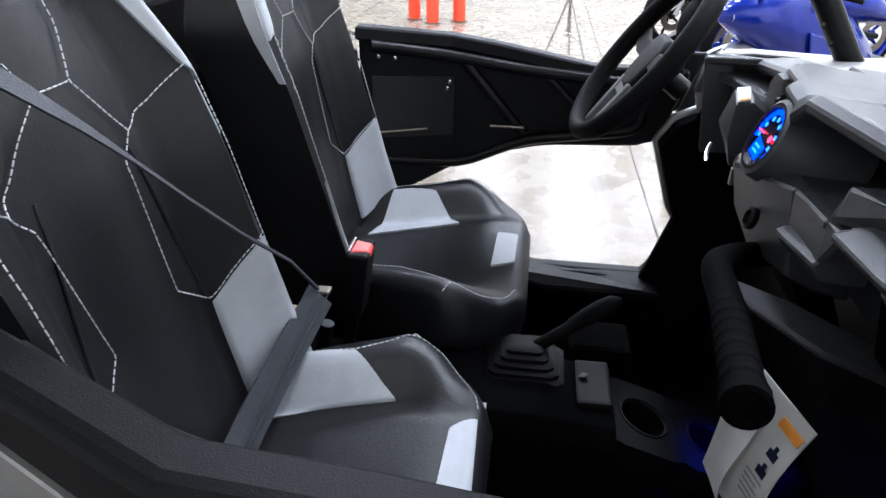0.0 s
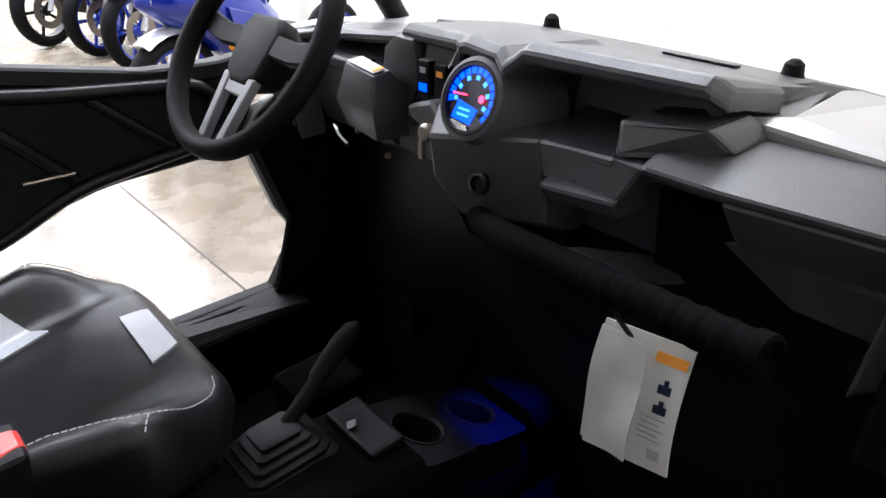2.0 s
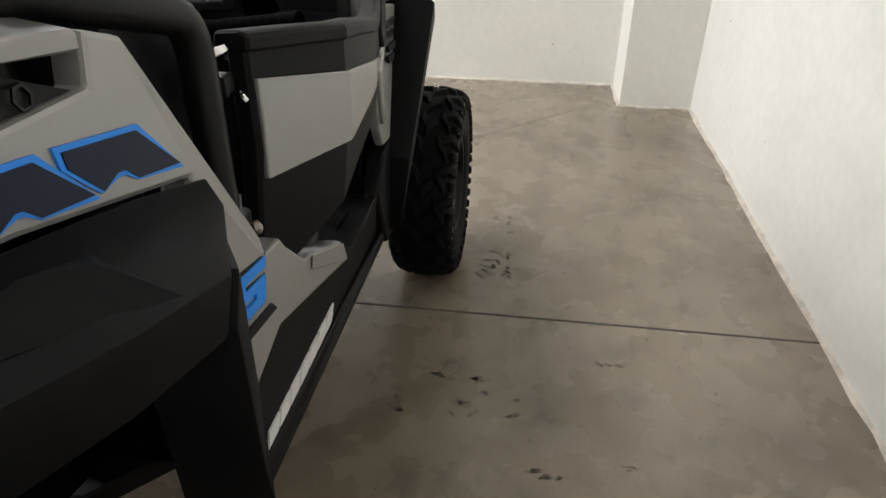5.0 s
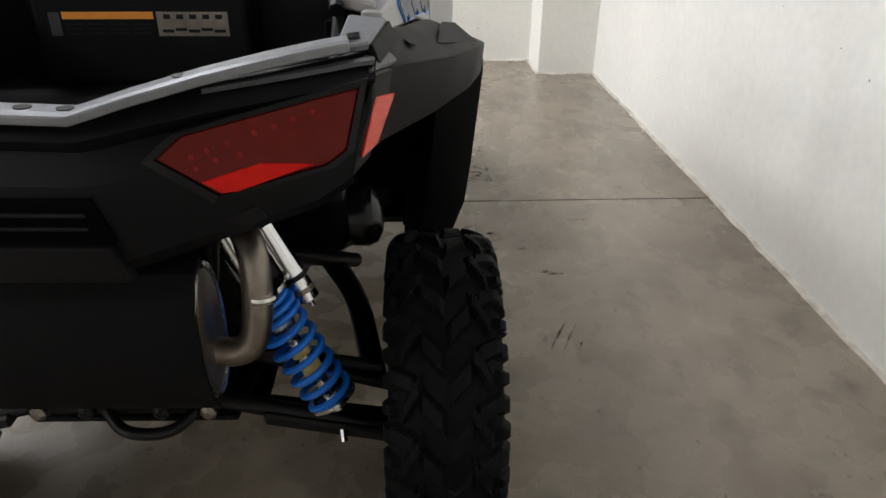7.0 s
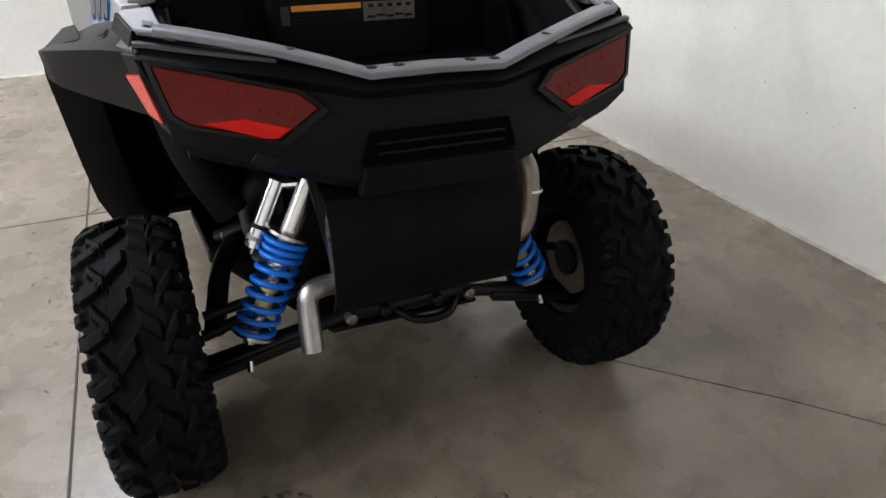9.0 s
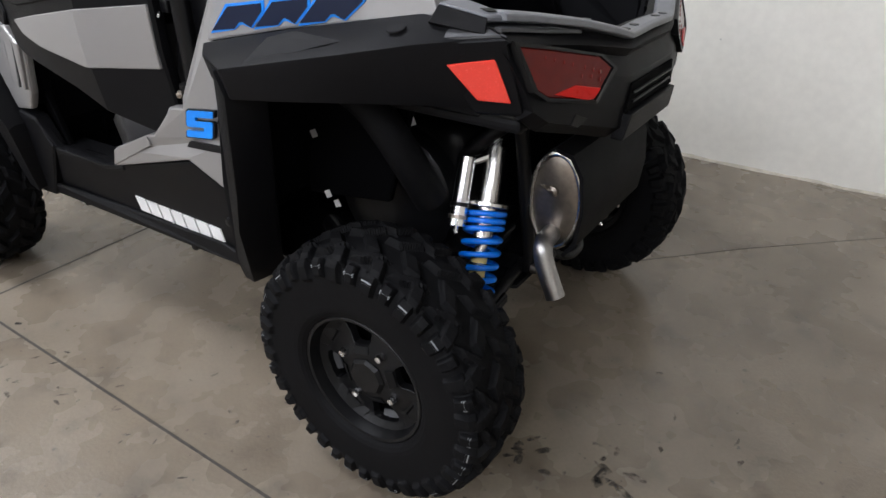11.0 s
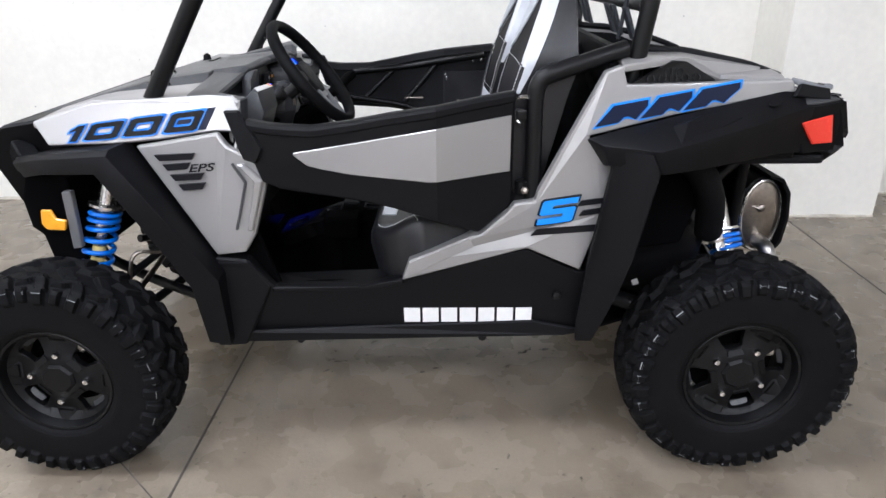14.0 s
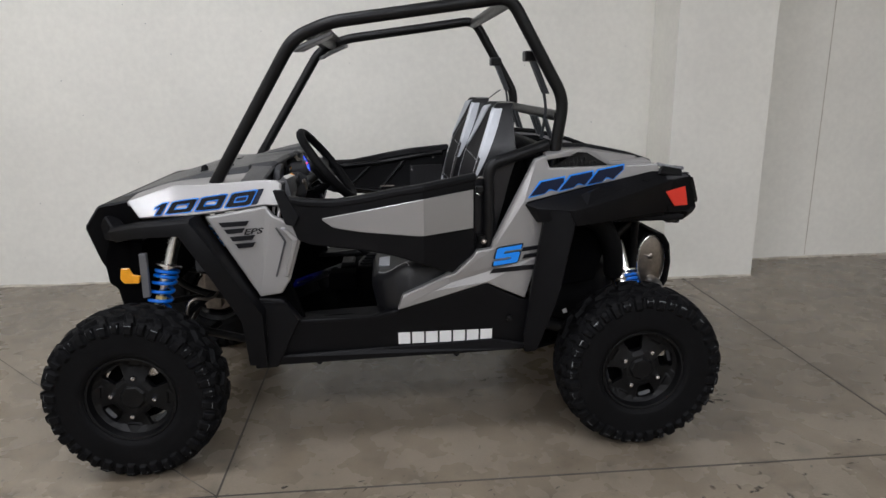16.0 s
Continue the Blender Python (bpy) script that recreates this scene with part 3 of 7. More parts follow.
# -- wheels --
def tyre_mesh(h):
    """A mud tyre as one moulded skin: a carcass profile with blocks raised along its normal."""
    half = [(0.0, 0.324), (0.50 * h, 0.320), (0.80 * h, 0.312), (0.92 * h, 0.300), (0.985 * h, 0.276), (1.0 * h, 0.235), (0.985 * h, 0.190), (0.90 * h, 0.172), (0.78 * h, 0.167)]
    ys, rs = [p[0] for p in half], [p[1] for p in half]
    arc = np.concatenate([[0.0], np.cumsum(np.hypot(np.diff(ys), np.diff(rs)))])
    reach = arc[-1]
    w = np.concatenate([np.linspace(0, 0.155, 39), np.linspace(0.155, reach, 10)[1:]])
    w = np.concatenate([-w[:0:-1], w])
    y, r = np.sign(w) * np.interp(abs(w), arc, ys), np.interp(abs(w), arc, rs)
    ty, tr = np.gradient(y), np.gradient(r)
    ln = np.hypot(ty, tr)
    ny, nr = -tr / ln, ty / ln
    na, n = 560, 20
    step = 2 * math.pi / n
    ang = np.linspace(0, 2 * math.pi, na, endpoint=False)
    A, Wd = np.meshgrid(ang, w, indexing="ij")
    lift = np.zeros_like(A)
    edge = 0.006

    def block(phase, wc, dw, da, skew, high, taper=0.0):
        d = (A - phase - skew * (Wd - wc) + step / 2) % step - step / 2
        q = np.clip((da - abs(d) * 0.325) / edge, 0, 1) * np.clip((dw - abs(Wd - wc)) / edge, 0, 1)
        np.maximum(lift, q * (high - taper * np.clip(abs(Wd) - 0.105, 0, 1)), out=lift)

    for s, off in ((1, 0.0), (-1, 0.5)):
        block(off * step, 0.024 * s, 0.023, 0.023, 3.0 * s, 0.016)
        block((off + 0.22) * step, 0.062 * s, 0.019, 0.020, -5.0 * s, 0.016)
        block((off + 0.55) * step, 0.076 * s, 0.024, 0.019, 1.5 * s, 0.015)
        block((off + 0.55) * step, 0.114 * s, 0.026, 0.019, 0.0, 0.014, 0.14)
        block((off + 0.05) * step, 0.110 * s, 0.022, 0.017, 0.0, 0.015, 0.16)
    R, Y = r[None, :] + nr[None, :] * lift, y[None, :] + ny[None, :] * lift
    k = len(w)
    co = np.stack([np.cos(A) * R, Y, np.sin(A) * R], -1).reshape(-1, 3)
    i, j = np.meshgrid(np.arange(na), np.arange(k), indexing="ij")
    i2, j2 = (i + 1) % na, (j + 1) % k
    faces = np.stack([i * k + j, i * k + j2, i2 * k + j2, i2 * k + j], -1).reshape(-1, 4)
    me = bpy.data.meshes.new("tyre")
    me.from_pydata(co.tolist(), [], faces.tolist())
    return me


def wheel(name, width, inner):
    """A wheel about its own hub; its outer side looks along +y."""
    w = part(name, lathe([(-0.05, 0.02), (-0.05, 0.055), (0.03, 0.055), (0.03, 0.02)], (0, 0, 0), (0, 1, 0), 16), M_RIM, car)
    h = width / 2
    put_mesh("tyre", tyre_mesh(h), M_RUBBER, w, "knobbly black mud tyre", smooth=40)
    n, step = 20, 2 * math.pi / 20
    bm = bmesh.new()
    for k in range(n):
        for q in ((0.05, 0.55), (0.55,), (0.05,), (0.05, 0.55), ())[(k * 3) % 5]:
            a = (k + q) * step
            for r in (0.2985, 0.3035):
                ring = [[(math.cos(a + d) * rr, y, math.sin(a + d) * rr) for rr, y in ((r, h * 0.98), (r + 0.0022, h * 0.97), (r + 0.0022, h * 1.036), (r, h * 1.055))] for d in (-0.040, 0.0, 0.040)]
                add_loft(bm, ring)
    tagged(part("mould_line", bm, M_MOULD, w), kind="stuff")
    # rim: barrel, dish with four windows, centre cap
    yo = h * 0.62
    part("rim_barrel", lathe([(-h * 0.7, 0.157), (-h * 0.75, 0.173), (h * 0.82, 0.173), (h * 0.88, 0.167), (h * 0.86, 0.160), (h * 0.72, 0.156), (yo - 0.01, 0.150), (-h * 0.6, 0.147)], (0, 0, 0), (0, 1, 0), 48, True), M_RIM, w, smooth=35)

    def depth(r):
        return float(np.interp(r, (0.040, 0.056, 0.068, 0.094, 0.126, 0.142, 0.153), (0.010, 0.010, 0.004, -0.006, -0.012, -0.006, 0.006)))

    dish = bmesh.new()
    loops = [[(math.cos(a) * r, math.sin(a) * r) for a in (2 * math.pi * j / m for j in range(m))] for r, m in ((0.153, 56), (0.034, 20))]
    for k in range(4):
        a = k * math.pi / 2 - 0.27
        c, s = math.cos(a), math.sin(a)
        shape = [(0.074, -0.020), (0.078, -0.024), (0.098, -0.031), (0.114, -0.037), (0.121, -0.034), (0.126, -0.018), (0.127, 0.0), (0.126, 0.018), (0.121, 0.034), (0.114, 0.037), (0.098, 0.031), (0.078, 0.024), (0.074, 0.020), (0.072, 0.0)]
        loops.append([((p * c - q * s) * 1.09, (p * s + q * c) * 1.09) for p, q in shape])
    for loop in loops:
        vs = [dish.verts.new((x, 0, z)) for x, z in loop]
        for a, b in zip(vs, vs[1:] + vs[:1]):
            dish.edges.new((a, b))
    bmesh.ops.triangle_fill(dish, use_beauty=True, edges=dish.edges[:], normal=(0, 1, 0))
    bmesh.ops.subdivide_edges(dish, edges=[e for e in dish.edges if e.calc_length() > 0.02], cuts=1)
    bmesh.ops.triangulate(dish, faces=dish.faces[:])
    ext = bmesh.ops.extrude_face_region(dish, geom=dish.faces[:])
    low = {g for g in ext["geom"] if isinstance(g, bmesh.types.BMVert)}
    for v in dish.verts:
        v.co.y = yo - 0.006 + depth(math.hypot(v.co.x, v.co.z)) - (0.022 if v in low else 0.0)
    part("spokes", bevel(dish, 0.0012, 1, 50), M_RIM, w, smooth=28)
    for k in range(4):
        a = math.pi / 4 + k * math.pi / 2 - 0.27
        u, v = Vector((math.cos(a), 0, math.sin(a))), Vector((-math.sin(a), 0, math.cos(a)))
        at = Vector((0, yo - 0.004, 0))
        # Dark plate stands in for the shade in the slit.
        part("spoke_slot", plate([at + u * 0.122 - v * 0.022 + Vector((0, -0.011, 0)), at + u * 0.138 - v * 0.020 + Vector((0, -0.008, 0)), at + u * 0.138 + v * 0.020 + Vector((0, -0.008, 0)), at + u * 0.122 + v * 0.022 + Vector((0, -0.011, 0))], (0, 0.0025, 0), 0.0), M_SHADE, w)
        part("lug_nut", lathe([(0, 0.011), (0.014, 0.011), (0.020, 0.008), (0.022, 0.0)], at + u * 0.080 + Vector((0, -0.004, 0)), (0, 1, 0), 8), M_CHROME, w, "chrome lug nut", smooth=25)
        b = a - math.pi / 4
        u = Vector((math.cos(b), 0, math.sin(b)))
        v = Vector((-math.sin(b), 0, math.cos(b)))
        part("spoke_step", plate([at + u * 0.060 - v * 0.024 + Vector((0, 0.006, 0)), at + u * 0.078 - v * 0.021 + Vector((0, -0.003, 0)), at + u * 0.078 + v * 0.021 + Vector((0, -0.003, 0)), at + u * 0.060 + v * 0.024 + Vector((0, 0.006, 0))], (0, 0.004, 0), 0.001), M_RIM, w)
        part("window_sill", plate([at + u * 0.126 - v * 0.026 + Vector((0, -0.034, 0)), at + u * 0.142 - v * 0.024 + Vector((0, -0.020, 0)), at + u * 0.142 + v * 0.024 + Vector((0, -0.020, 0)), at + u * 0.126 + v * 0.026 + Vector((0, -0.034, 0))], (0, -0.004, 0), 0.001), M_GREYPL, w)
        part("bead_screw", lathe([(0, 0.0035), (0.003, 0.0025)], u * 0.162 + Vector((0, h * 0.81, 0)), (0, 1, 0), 8), M_STEEL, w)
    part("inner_hub", lathe([(-0.075, 0.10), (-0.065, 0.128), (-0.058, 0.128), (-0.058, 0.05)], (0, yo - 0.02, 0), (0, 1, 0), 24), M_SHADE, w)
    part("centre_cap", lathe([(0, 0.052), (0.026, 0.050), (0.033, 0.042), (0.034, 0.0)], (0, yo - 0.020, 0), (0, 1, 0), 8), M_RIM, w, smooth=20)
    bm = bmesh.new()
    add_lathe(bm, [(-0.02, 0.02), (-0.02, 0.115), (-0.012, 0.115), (-0.012, 0.02)], (0, inner, 0), (0, 1, 0), 32)
    part("brake_disc", bm, M_STEEL, w)
    part("brake_caliper", box((-0.115, yo - 0.075, 0.035), (-0.075, yo - 0.030, 0.090), 0.008), M_ALU, w, "bare metal brake caliper")
    return w


WX, WZ = 1.0, 0.336
front_wheel = wheel("wheel", 0.208, -0.02)
front_wheel.matrix_basis = pose(WX, 0.645, WZ, 0, 22, 0)
rear_wheel = wheel("wheel", 0.214, -0.02)
rear_wheel.matrix_basis = pose(-WX, 0.616, WZ, 0, 0, 0)
for w, x, y in ((front_wheel, WX, -0.645), (rear_wheel, -WX, -0.616)):
    c = copy_thing(w, pose(x, y, WZ, 0, 33, 180))


# -- panels along one side; s is 1 on the driver's side, -1 on the passenger's --
def y_dec(z):
    return 0.571 - 0.44 * (z - 1.03)


def ramp(v, a, b):
    t = min(1.0, max(0.0, (v - a) / (b - a)))
    return t * t * (3 - 2 * t)


def y_quarter(x, z):
    """How far out the quarter panel stands."""
    return 0.615 - 0.125 * max(0.0, -x - 0.45) - 0.10 * max(0.0, z - 1.0)


def y_rock(z):
    return 0.556 + 0.16 * (z - 0.37)


def side(s):
    # rocker with its ridge
    pts = [(0.545, 0.372), (-0.50, 0.398), (-0.585, 0.410), (-0.60, 0.62), (-0.516, 0.627), (-0.375, 0.70), (-0.02, 0.602), (0.10, 0.575), (0.36, 0.572), (0.43, 0.66), (0.52, 0.66)]
    rock = part("rocker_panel", plate(S([(x, y_rock(z), z) for x, z in pts], s), (0, -0.03 * s, 0), 0.006, 2), M_PLASTIC, car, "black textured plastic rocker panel")
    low = [(0.53, 0.378), (-0.50, 0.402), (-0.58, 0.42), (-0.40, 0.452), (0.10, 0.432), (0.50, 0.42)]
    part("ridge", plate(S([(x, y_rock(z) + 0.010 + 0.012 * (z < 0.425), z) for x, z in low], s), (0, -0.014 * s, 0), 0.004), M_PLASTIC, rock)
    part("step_ledge", plate(S([(0.37, y_rock(0.575) + 0.002, 0.573), (0.10, y_rock(0.575) + 0.002, 0.577), (-0.02, 0.596, 0.602), (-0.02, 0.50, 0.595), (0.12, 0.47, 0.565), (0.40, 0.47, 0.565)], s), (0, 0, -0.018), 0.004), M_PLASTIC, rock)
    for x, z in ((0.307, 0.385), (-0.254, 0.392), (-0.47, 0.545)):
        part("push_rivet", lathe([(0, 0.014), (0.006, 0.012), (0.008, 0.004)], (x, (y_rock(z) + 0.010) * s, z), (0, s, 0), 12), M_TUBE, rock)
    # maker's mark as plain white bars
    x0, x1 = (-0.013, -0.406) if s > 0 else (-0.406, -0.013)
    for k in range(7):
        a, b = x0 + (x1 - x0) * (k + 0.06) / 7, x0 + (x1 - x0) * (k + 0.92) / 7
        bm = bmesh.new()
        yy = 0.004
        za, zb = 0.442, 0.496
        add_plate(bm, S([(a, y_rock(za) + yy, za + 0.003), (b, y_rock(za) + yy, za + 0.003), (b, y_rock(zb) + yy, zb), (a, y_rock(zb) + yy, zb)], s), (0, -0.006 * s, 0))
        part("white_mark", bm, M_WHITE, rock, "plain white printed bar")

    # silver front side panel behind the wheel
    pts = [(0.70, 0.585, 1.0), (0.47, 0.585, 1.035), (0.445, 0.592, 1.00), (0.375, 0.60, 0.965), (0.342, 0.604, 0.91), (0.395, 0.60, 0.745), (0.43, 0.60, 0.69), (0.515, 0.60, 0.68)]
    lin = [(0.54 + (x - 0.54) * 0.95, y - 0.028, 0.85 + (z - 0.85) * 0.95) for x, y, z in pts]
    part("panel_liner", plate(S(lin, s), (0, -0.045 * s, 0), 0.004), M_SHADE, car)
    fp = part("front_side_panel", plate(S(pts, s), (0, -0.026 * s, 0), 0.008, 2), M_SILVER, car, "silver painted side panel")
    part("groove", plate(S([(0.432, 0.6055, 0.955), (0.401, 0.6055, 0.90), (0.431, 0.6055, 0.80), (0.444, 0.6055, 0.76), (0.450, 0.6055, 0.762), (0.437, 0.6055, 0.802), (0.408, 0.6055, 0.90), (0.438, 0.6055, 0.953)], s), (0, -0.008 * s, 0), 0.001), M_GREYPL, fp)
    part("raised_edge", plate(S([(0.40, 0.616, 0.955), (0.352, 0.616, 0.908), (0.398, 0.613, 0.76), (0.415, 0.613, 0.76), (0.378, 0.618, 0.905), (0.42, 0.618, 0.955)], s), (0, -0.02 * s, 0), 0.004), M_SILVER, fp)
    for k, (xa, xb, z) in enumerate(((0.648, 0.535, 0.968), (0.63, 0.552, 0.941), (0.61, 0.515, 0.914), (0.592, 0.515, 0.886))):
        y = 0.5915 if k < 2 else 0.6
        part("black_slash", plate(S([(xa, y + 0.003, z + 0.009), (xb, y + 0.003, z + 0.014), (xb + 0.012, y + 0.003, z - 0.004), (xa - 0.012, y + 0.003, z - 0.008)], s), (0, -0.008 * s, 0), 0.0), M_DECBLK, fp)
    right = Vector((-s, 0, 0.06)).normalized()
    lettering("EPS", M_DECBLK, fp, (0.556 if s > 0 else 0.480, 0.5975 * s, 0.930), right, (0, 0, 1), 0.076, 0.023, 0.3, 0.006, "lettering", 0.02)

    # silver fender top with the number
    pts = [(0.985, 1.062), (0.94, 1.004), (0.76, 1.008), (0.62, 1.02), (0.48, 1.038), (0.408, 1.034), (0.415, 1.09), (0.432, 1.124), (0.50, 1.128), (0.82, 1.110)]
    ft = part("fender_top", plate(S([(x, y_dec(z), z) for x, z in pts], s), (0, -0.016 * s, -0.008), 0.004, 2), M_SILVER, car, "silver painted front fender panel")
    # the number: square slanted digits, black with a blue edge, the last in a dark field
    x0, x1 = (0.888, 0.503) if s > 0 else (0.503, 0.888)

    def num(u, v, lift):
        """A point of the number: u along the writing, v from its foot to its head."""
        x = x0 + (x1 - x0) * u - s * 0.026 * (v - 0.5) + (0.0 if s > 0 else -0.002)
        k = (0.888 - x) / 0.385
        z = 1.012 + 0.030 * k + (0.037 + 0.012 * k) * v
        return (x, (y_dec(z) + lift) * s, z)

    def digit(loops, material, lift, name):
        bm = bmesh.new()
        rows = [[bm.verts.new(num(u, v, lift)) for u, v in lp] for lp in loops]
        if len(rows) == 1:
            bm.faces.new(rows[0])
        else:
            for i in range(len(rows[0])):
                j = (i + 1) % len(rows[0])
                bm.faces.new((rows[0][i], rows[0][j], rows[1][j], rows[1][i]))
        bmesh.ops.solidify(bm, geom=bm.faces[:], thickness=0.0006)
        part(name, bm, material, ft)

    def ring(u0, u1, v0, v1, c):
        return [(u0, v0 + c * 2.5), (u0 + c, v0), (u1 - c, v0), (u1, v0 + c * 2.5), (u1, v1 - c * 2.5), (u1 - c, v1), (u0 + c, v1), (u0, v1 - c * 2.5)]

    fu = (0.715, 1.03)
    digit([[(fu[0], -0.02), (fu[1], -0.02), (fu[1], 1.06), (fu[0], 1.06)]], M_DKBLUE, 0.0015, "decal_field")
    one = [(0.055, 0.0), (0.105, 0.0), (0.105, 1.0), (0.055, 1.0), (0.012, 0.72), (0.012, 0.60), (0.055, 0.70)]
    grown = [(0.042, -0.10), (0.118, -0.10), (0.118, 1.10), (0.048, 1.10), (0.0, 0.78), (0.0, 0.48), (0.042, 0.58)]
    digit([grown], M_BLUE, 0.0030, "number_edge")
    digit([one], M_DECBLK, 0.0042, "number")
    for u in (0.155, 0.435, 0.725):
        w = 0.235
        digit([ring(u - 0.014, u + w + 0.014, -0.10, 1.10, 0.03), ring(u + 0.068, u + w - 0.068, 0.38, 0.62, 0.012)], M_BLUE, 0.0030, "number_edge")
        digit([ring(u, u + w, 0.0, 1.0, 0.028), ring(u + 0.055, u + w - 0.055, 0.27, 0.73, 0.014)], M_DECBLK, 0.0042, "number")
    part("return_flange", plate(S([(0.414, 0.537, 1.108), (0.432, y_dec(1.122) - 0.004, 1.121), (0.416, y_dec(1.09) - 0.004, 1.09), (0.409, y_dec(1.034) - 0.004, 1.034), (0.424, 0.580, 0.985), (0.432, 0.560, 0.945), (0.430, 0.533, 0.945)], s), (0.010, 0, 0), 0.002), M_SILVER, ft, "silver inner flange")
    # hood half in silver
    hp = [(0.82, y_dec(1.11), 1.111), (0.985, y_dec(1.062), 1.063), (1.03, 0.33, 1.058), (0.90, 0.286, 1.098), (0.575, 0.330, 1.131), (0.53, 0.280, 1.131), (0.546, 0.538, 1.112)]
    part("fender_corner", plate(S([(0.435, y_dec(1.124), 1.124), (0.82, y_dec(1.11), 1.110), (0.546, 0.536, 1.110)], s), (0, 0, -0.02), 0.003), M_SILVER, car, "silver fender corner")
    part("hood_side", plate(S(hp, s), (0, 0, -0.02), 0.006, 2), M_SILVER, car, "silver hood flank")

    # front fender flare: a bent band from nose to sill
    path = [(1.07, 0.955), (0.95, 0.985), (0.73, 1.008), (0.62, 0.83), (0.50, 0.63), (0.505, 0.40)]
    ins = [(1.05, 0.905), (0.95, 0.935), (0.775, 0.95), (0.69, 0.80), (0.585, 0.60), (0.575, 0.40)]
    yo = [0.56, 0.64, 0.69, 0.675, 0.655, 0.62]
    rings = []
    for (x, z), (xi, zi), y in zip(path, ins, yo):
        rings.append(S([(x, 0.55, z), (x, y - 0.02, z + 0.004), (x * 0.97 + xi * 0.03, y, z - 0.008), (xi, y - 0.006, zi), (xi, y - 0.03, zi), (xi, 0.55, zi + 0.02)], s))
    part("front_flare", loft(rings, w=0.005, seg=1), M_PLASTIC, car, "black plastic front wheel flare", smooth=30)
    # lower front cheek between flare and sill
    part("front_cheek", plate(S([(0.52, 0.60, 0.675), (0.43, 0.60, 0.665), (0.37, 0.595, 0.575), (0.47, 0.59, 0.375), (0.56, 0.59, 0.37), (0.57, 0.60, 0.60)], s), (0, -0.05 * s, 0), 0.006), M_PLASTIC, car)

    # silver rear quarter
    q = [(-0.017, 0.606), (-0.039, 0.668), (-0.215, 0.742), (-0.245, 0.748), (-0.318, 0.815), (-0.335, 0.838), (-0.392, 0.846), (-0.40, 0.875), (-0.565, 1.185), (-0.61, 1.20), (-0.625, 1.152), (-0.88, 1.150), (-1.080, 1.152), (-1.092, 1.120), (-0.75, 1.068), (-0.53, 1.022), (-0.56, 0.97), (-0.60, 0.97), (-0.585, 0.80), (-0.53, 0.632), (-0.375, 0.705)]
    qp = part("rear_quarter_panel", plate(S([(x, y_quarter(x, z), z) for x, z in q], s), (0, -0.035 * s, 0), 0.006, 2), M_SILVER, car, "silver painted rear quarter panel")
    part("step_lip", plate(S([(-0.02, 0.616, 0.612), (-0.04, 0.616, 0.664), (-0.215, 0.616, 0.738), (-0.225, 0.616, 0.715)], s), (0, 0.004 * s, 0), 0.001), M_SILVER, qp)
    part("quarter_inner", plate(S([(-0.04, 0.585, 0.668), (-0.215, 0.585, 0.742), (-0.318, 0.585, 0.815), (-0.39, 0.585, 0.845), (-0.39, 0.50, 0.82), (-0.20, 0.48, 0.72), (-0.04, 0.48, 0.65)], s), (0, 0, -0.015), 0.003), M_SILVER, qp)
    part("quarter_top", plate(S([(-0.61, y_quarter(-0.61, 1.2) - 0.002, 1.20), (-0.745, 0.535, 1.212), (-0.79, 0.525, 1.208), (-0.89, 0.50, 1.168), (-1.06, 0.51, 1.160), (-1.05, 0.44, 1.172), (-0.90, 0.43, 1.185), (-0.80, 0.44, 1.215), (-0.62, 0.45, 1.222)], s), (0, 0, -0.02), 0.004), M_SILVER, qp)
    part("side_vent", plate(S([(-0.635, 0.568, 1.152), (-0.745, 0.545, 1.207), (-0.785, 0.535, 1.203), (-0.87, 0.525, 1.154)], s), (0, -0.012 * s, 0), 0.0), M_TUBE, qp, "black honeycomb air intake")
    for i in range(7):
        for j in range(3):
            x, z = -0.655 - i * 0.032 - (j % 2) * 0.016, 1.162 + j * 0.016
            if z < 1.192 - abs(x + 0.755) * 0.36 and x > -0.82:
                y = 0.572 - 0.19 * (-x - 0.635) - 0.15 * (z - 1.152)
                part("vent_cell", lathe([(0, 0.012), (0.003, 0.012), (0.003, 0.009), (0, 0.009)], S([(x, y, z)], s)[0], (0, s, 0.2), 6, True), M_TUBE, qp)
    # product mark as plain slanted shapes, black on blue
    def mark(x, h):
        """A point of the mark: x along the body, h from its foot line up."""
        z = 1.046 + (-x - 0.542) * 0.150 + h
        return x, z

    for k, (xa, xb, xc, xd) in enumerate(((-0.542, -0.652, -0.682, -0.590), (-0.664, -0.768, -0.800, -0.712), (-0.780, -0.888, -0.930, -0.828))):
        for grow, material, lift, nm in ((0.0055, M_BLUE, 0.003, "blue_outline"), (0.0, M_DKBLUE, 0.0045, "dark_shape")):
            q4 = [mark(xa + grow, -grow), mark((xa + xb) / 2 - 0.008, -grow * 0.4), mark((xa + xb) / 2 - 0.022, 0.012 - grow), mark(xb + 0.022, 0.012 - grow), mark(xb - grow * 0.5, -grow * 0.4), mark(xc - grow, 0.030), mark(xc - grow * 1.2, 0.046 + grow), mark(xd + grow, 0.046 + grow)]
            part(nm, plate(S([(x, y_quarter(x, z) + lift, z) for x, z in q4], s), (0, -0.008 * s, 0), 0.0), material, qp)
    # trim letter and stripes
    if s > 0:
        o, r = (-0.397, (y_quarter(-0.402, 0.79) + 0.001), 0.776), Vector((-1, -0.02, 0.13))
    else:
        o, r = (-0.513, -(y_quarter(-0.505, 0.79) + 0.001), 0.791), Vector((1, -0.02, -0.13))
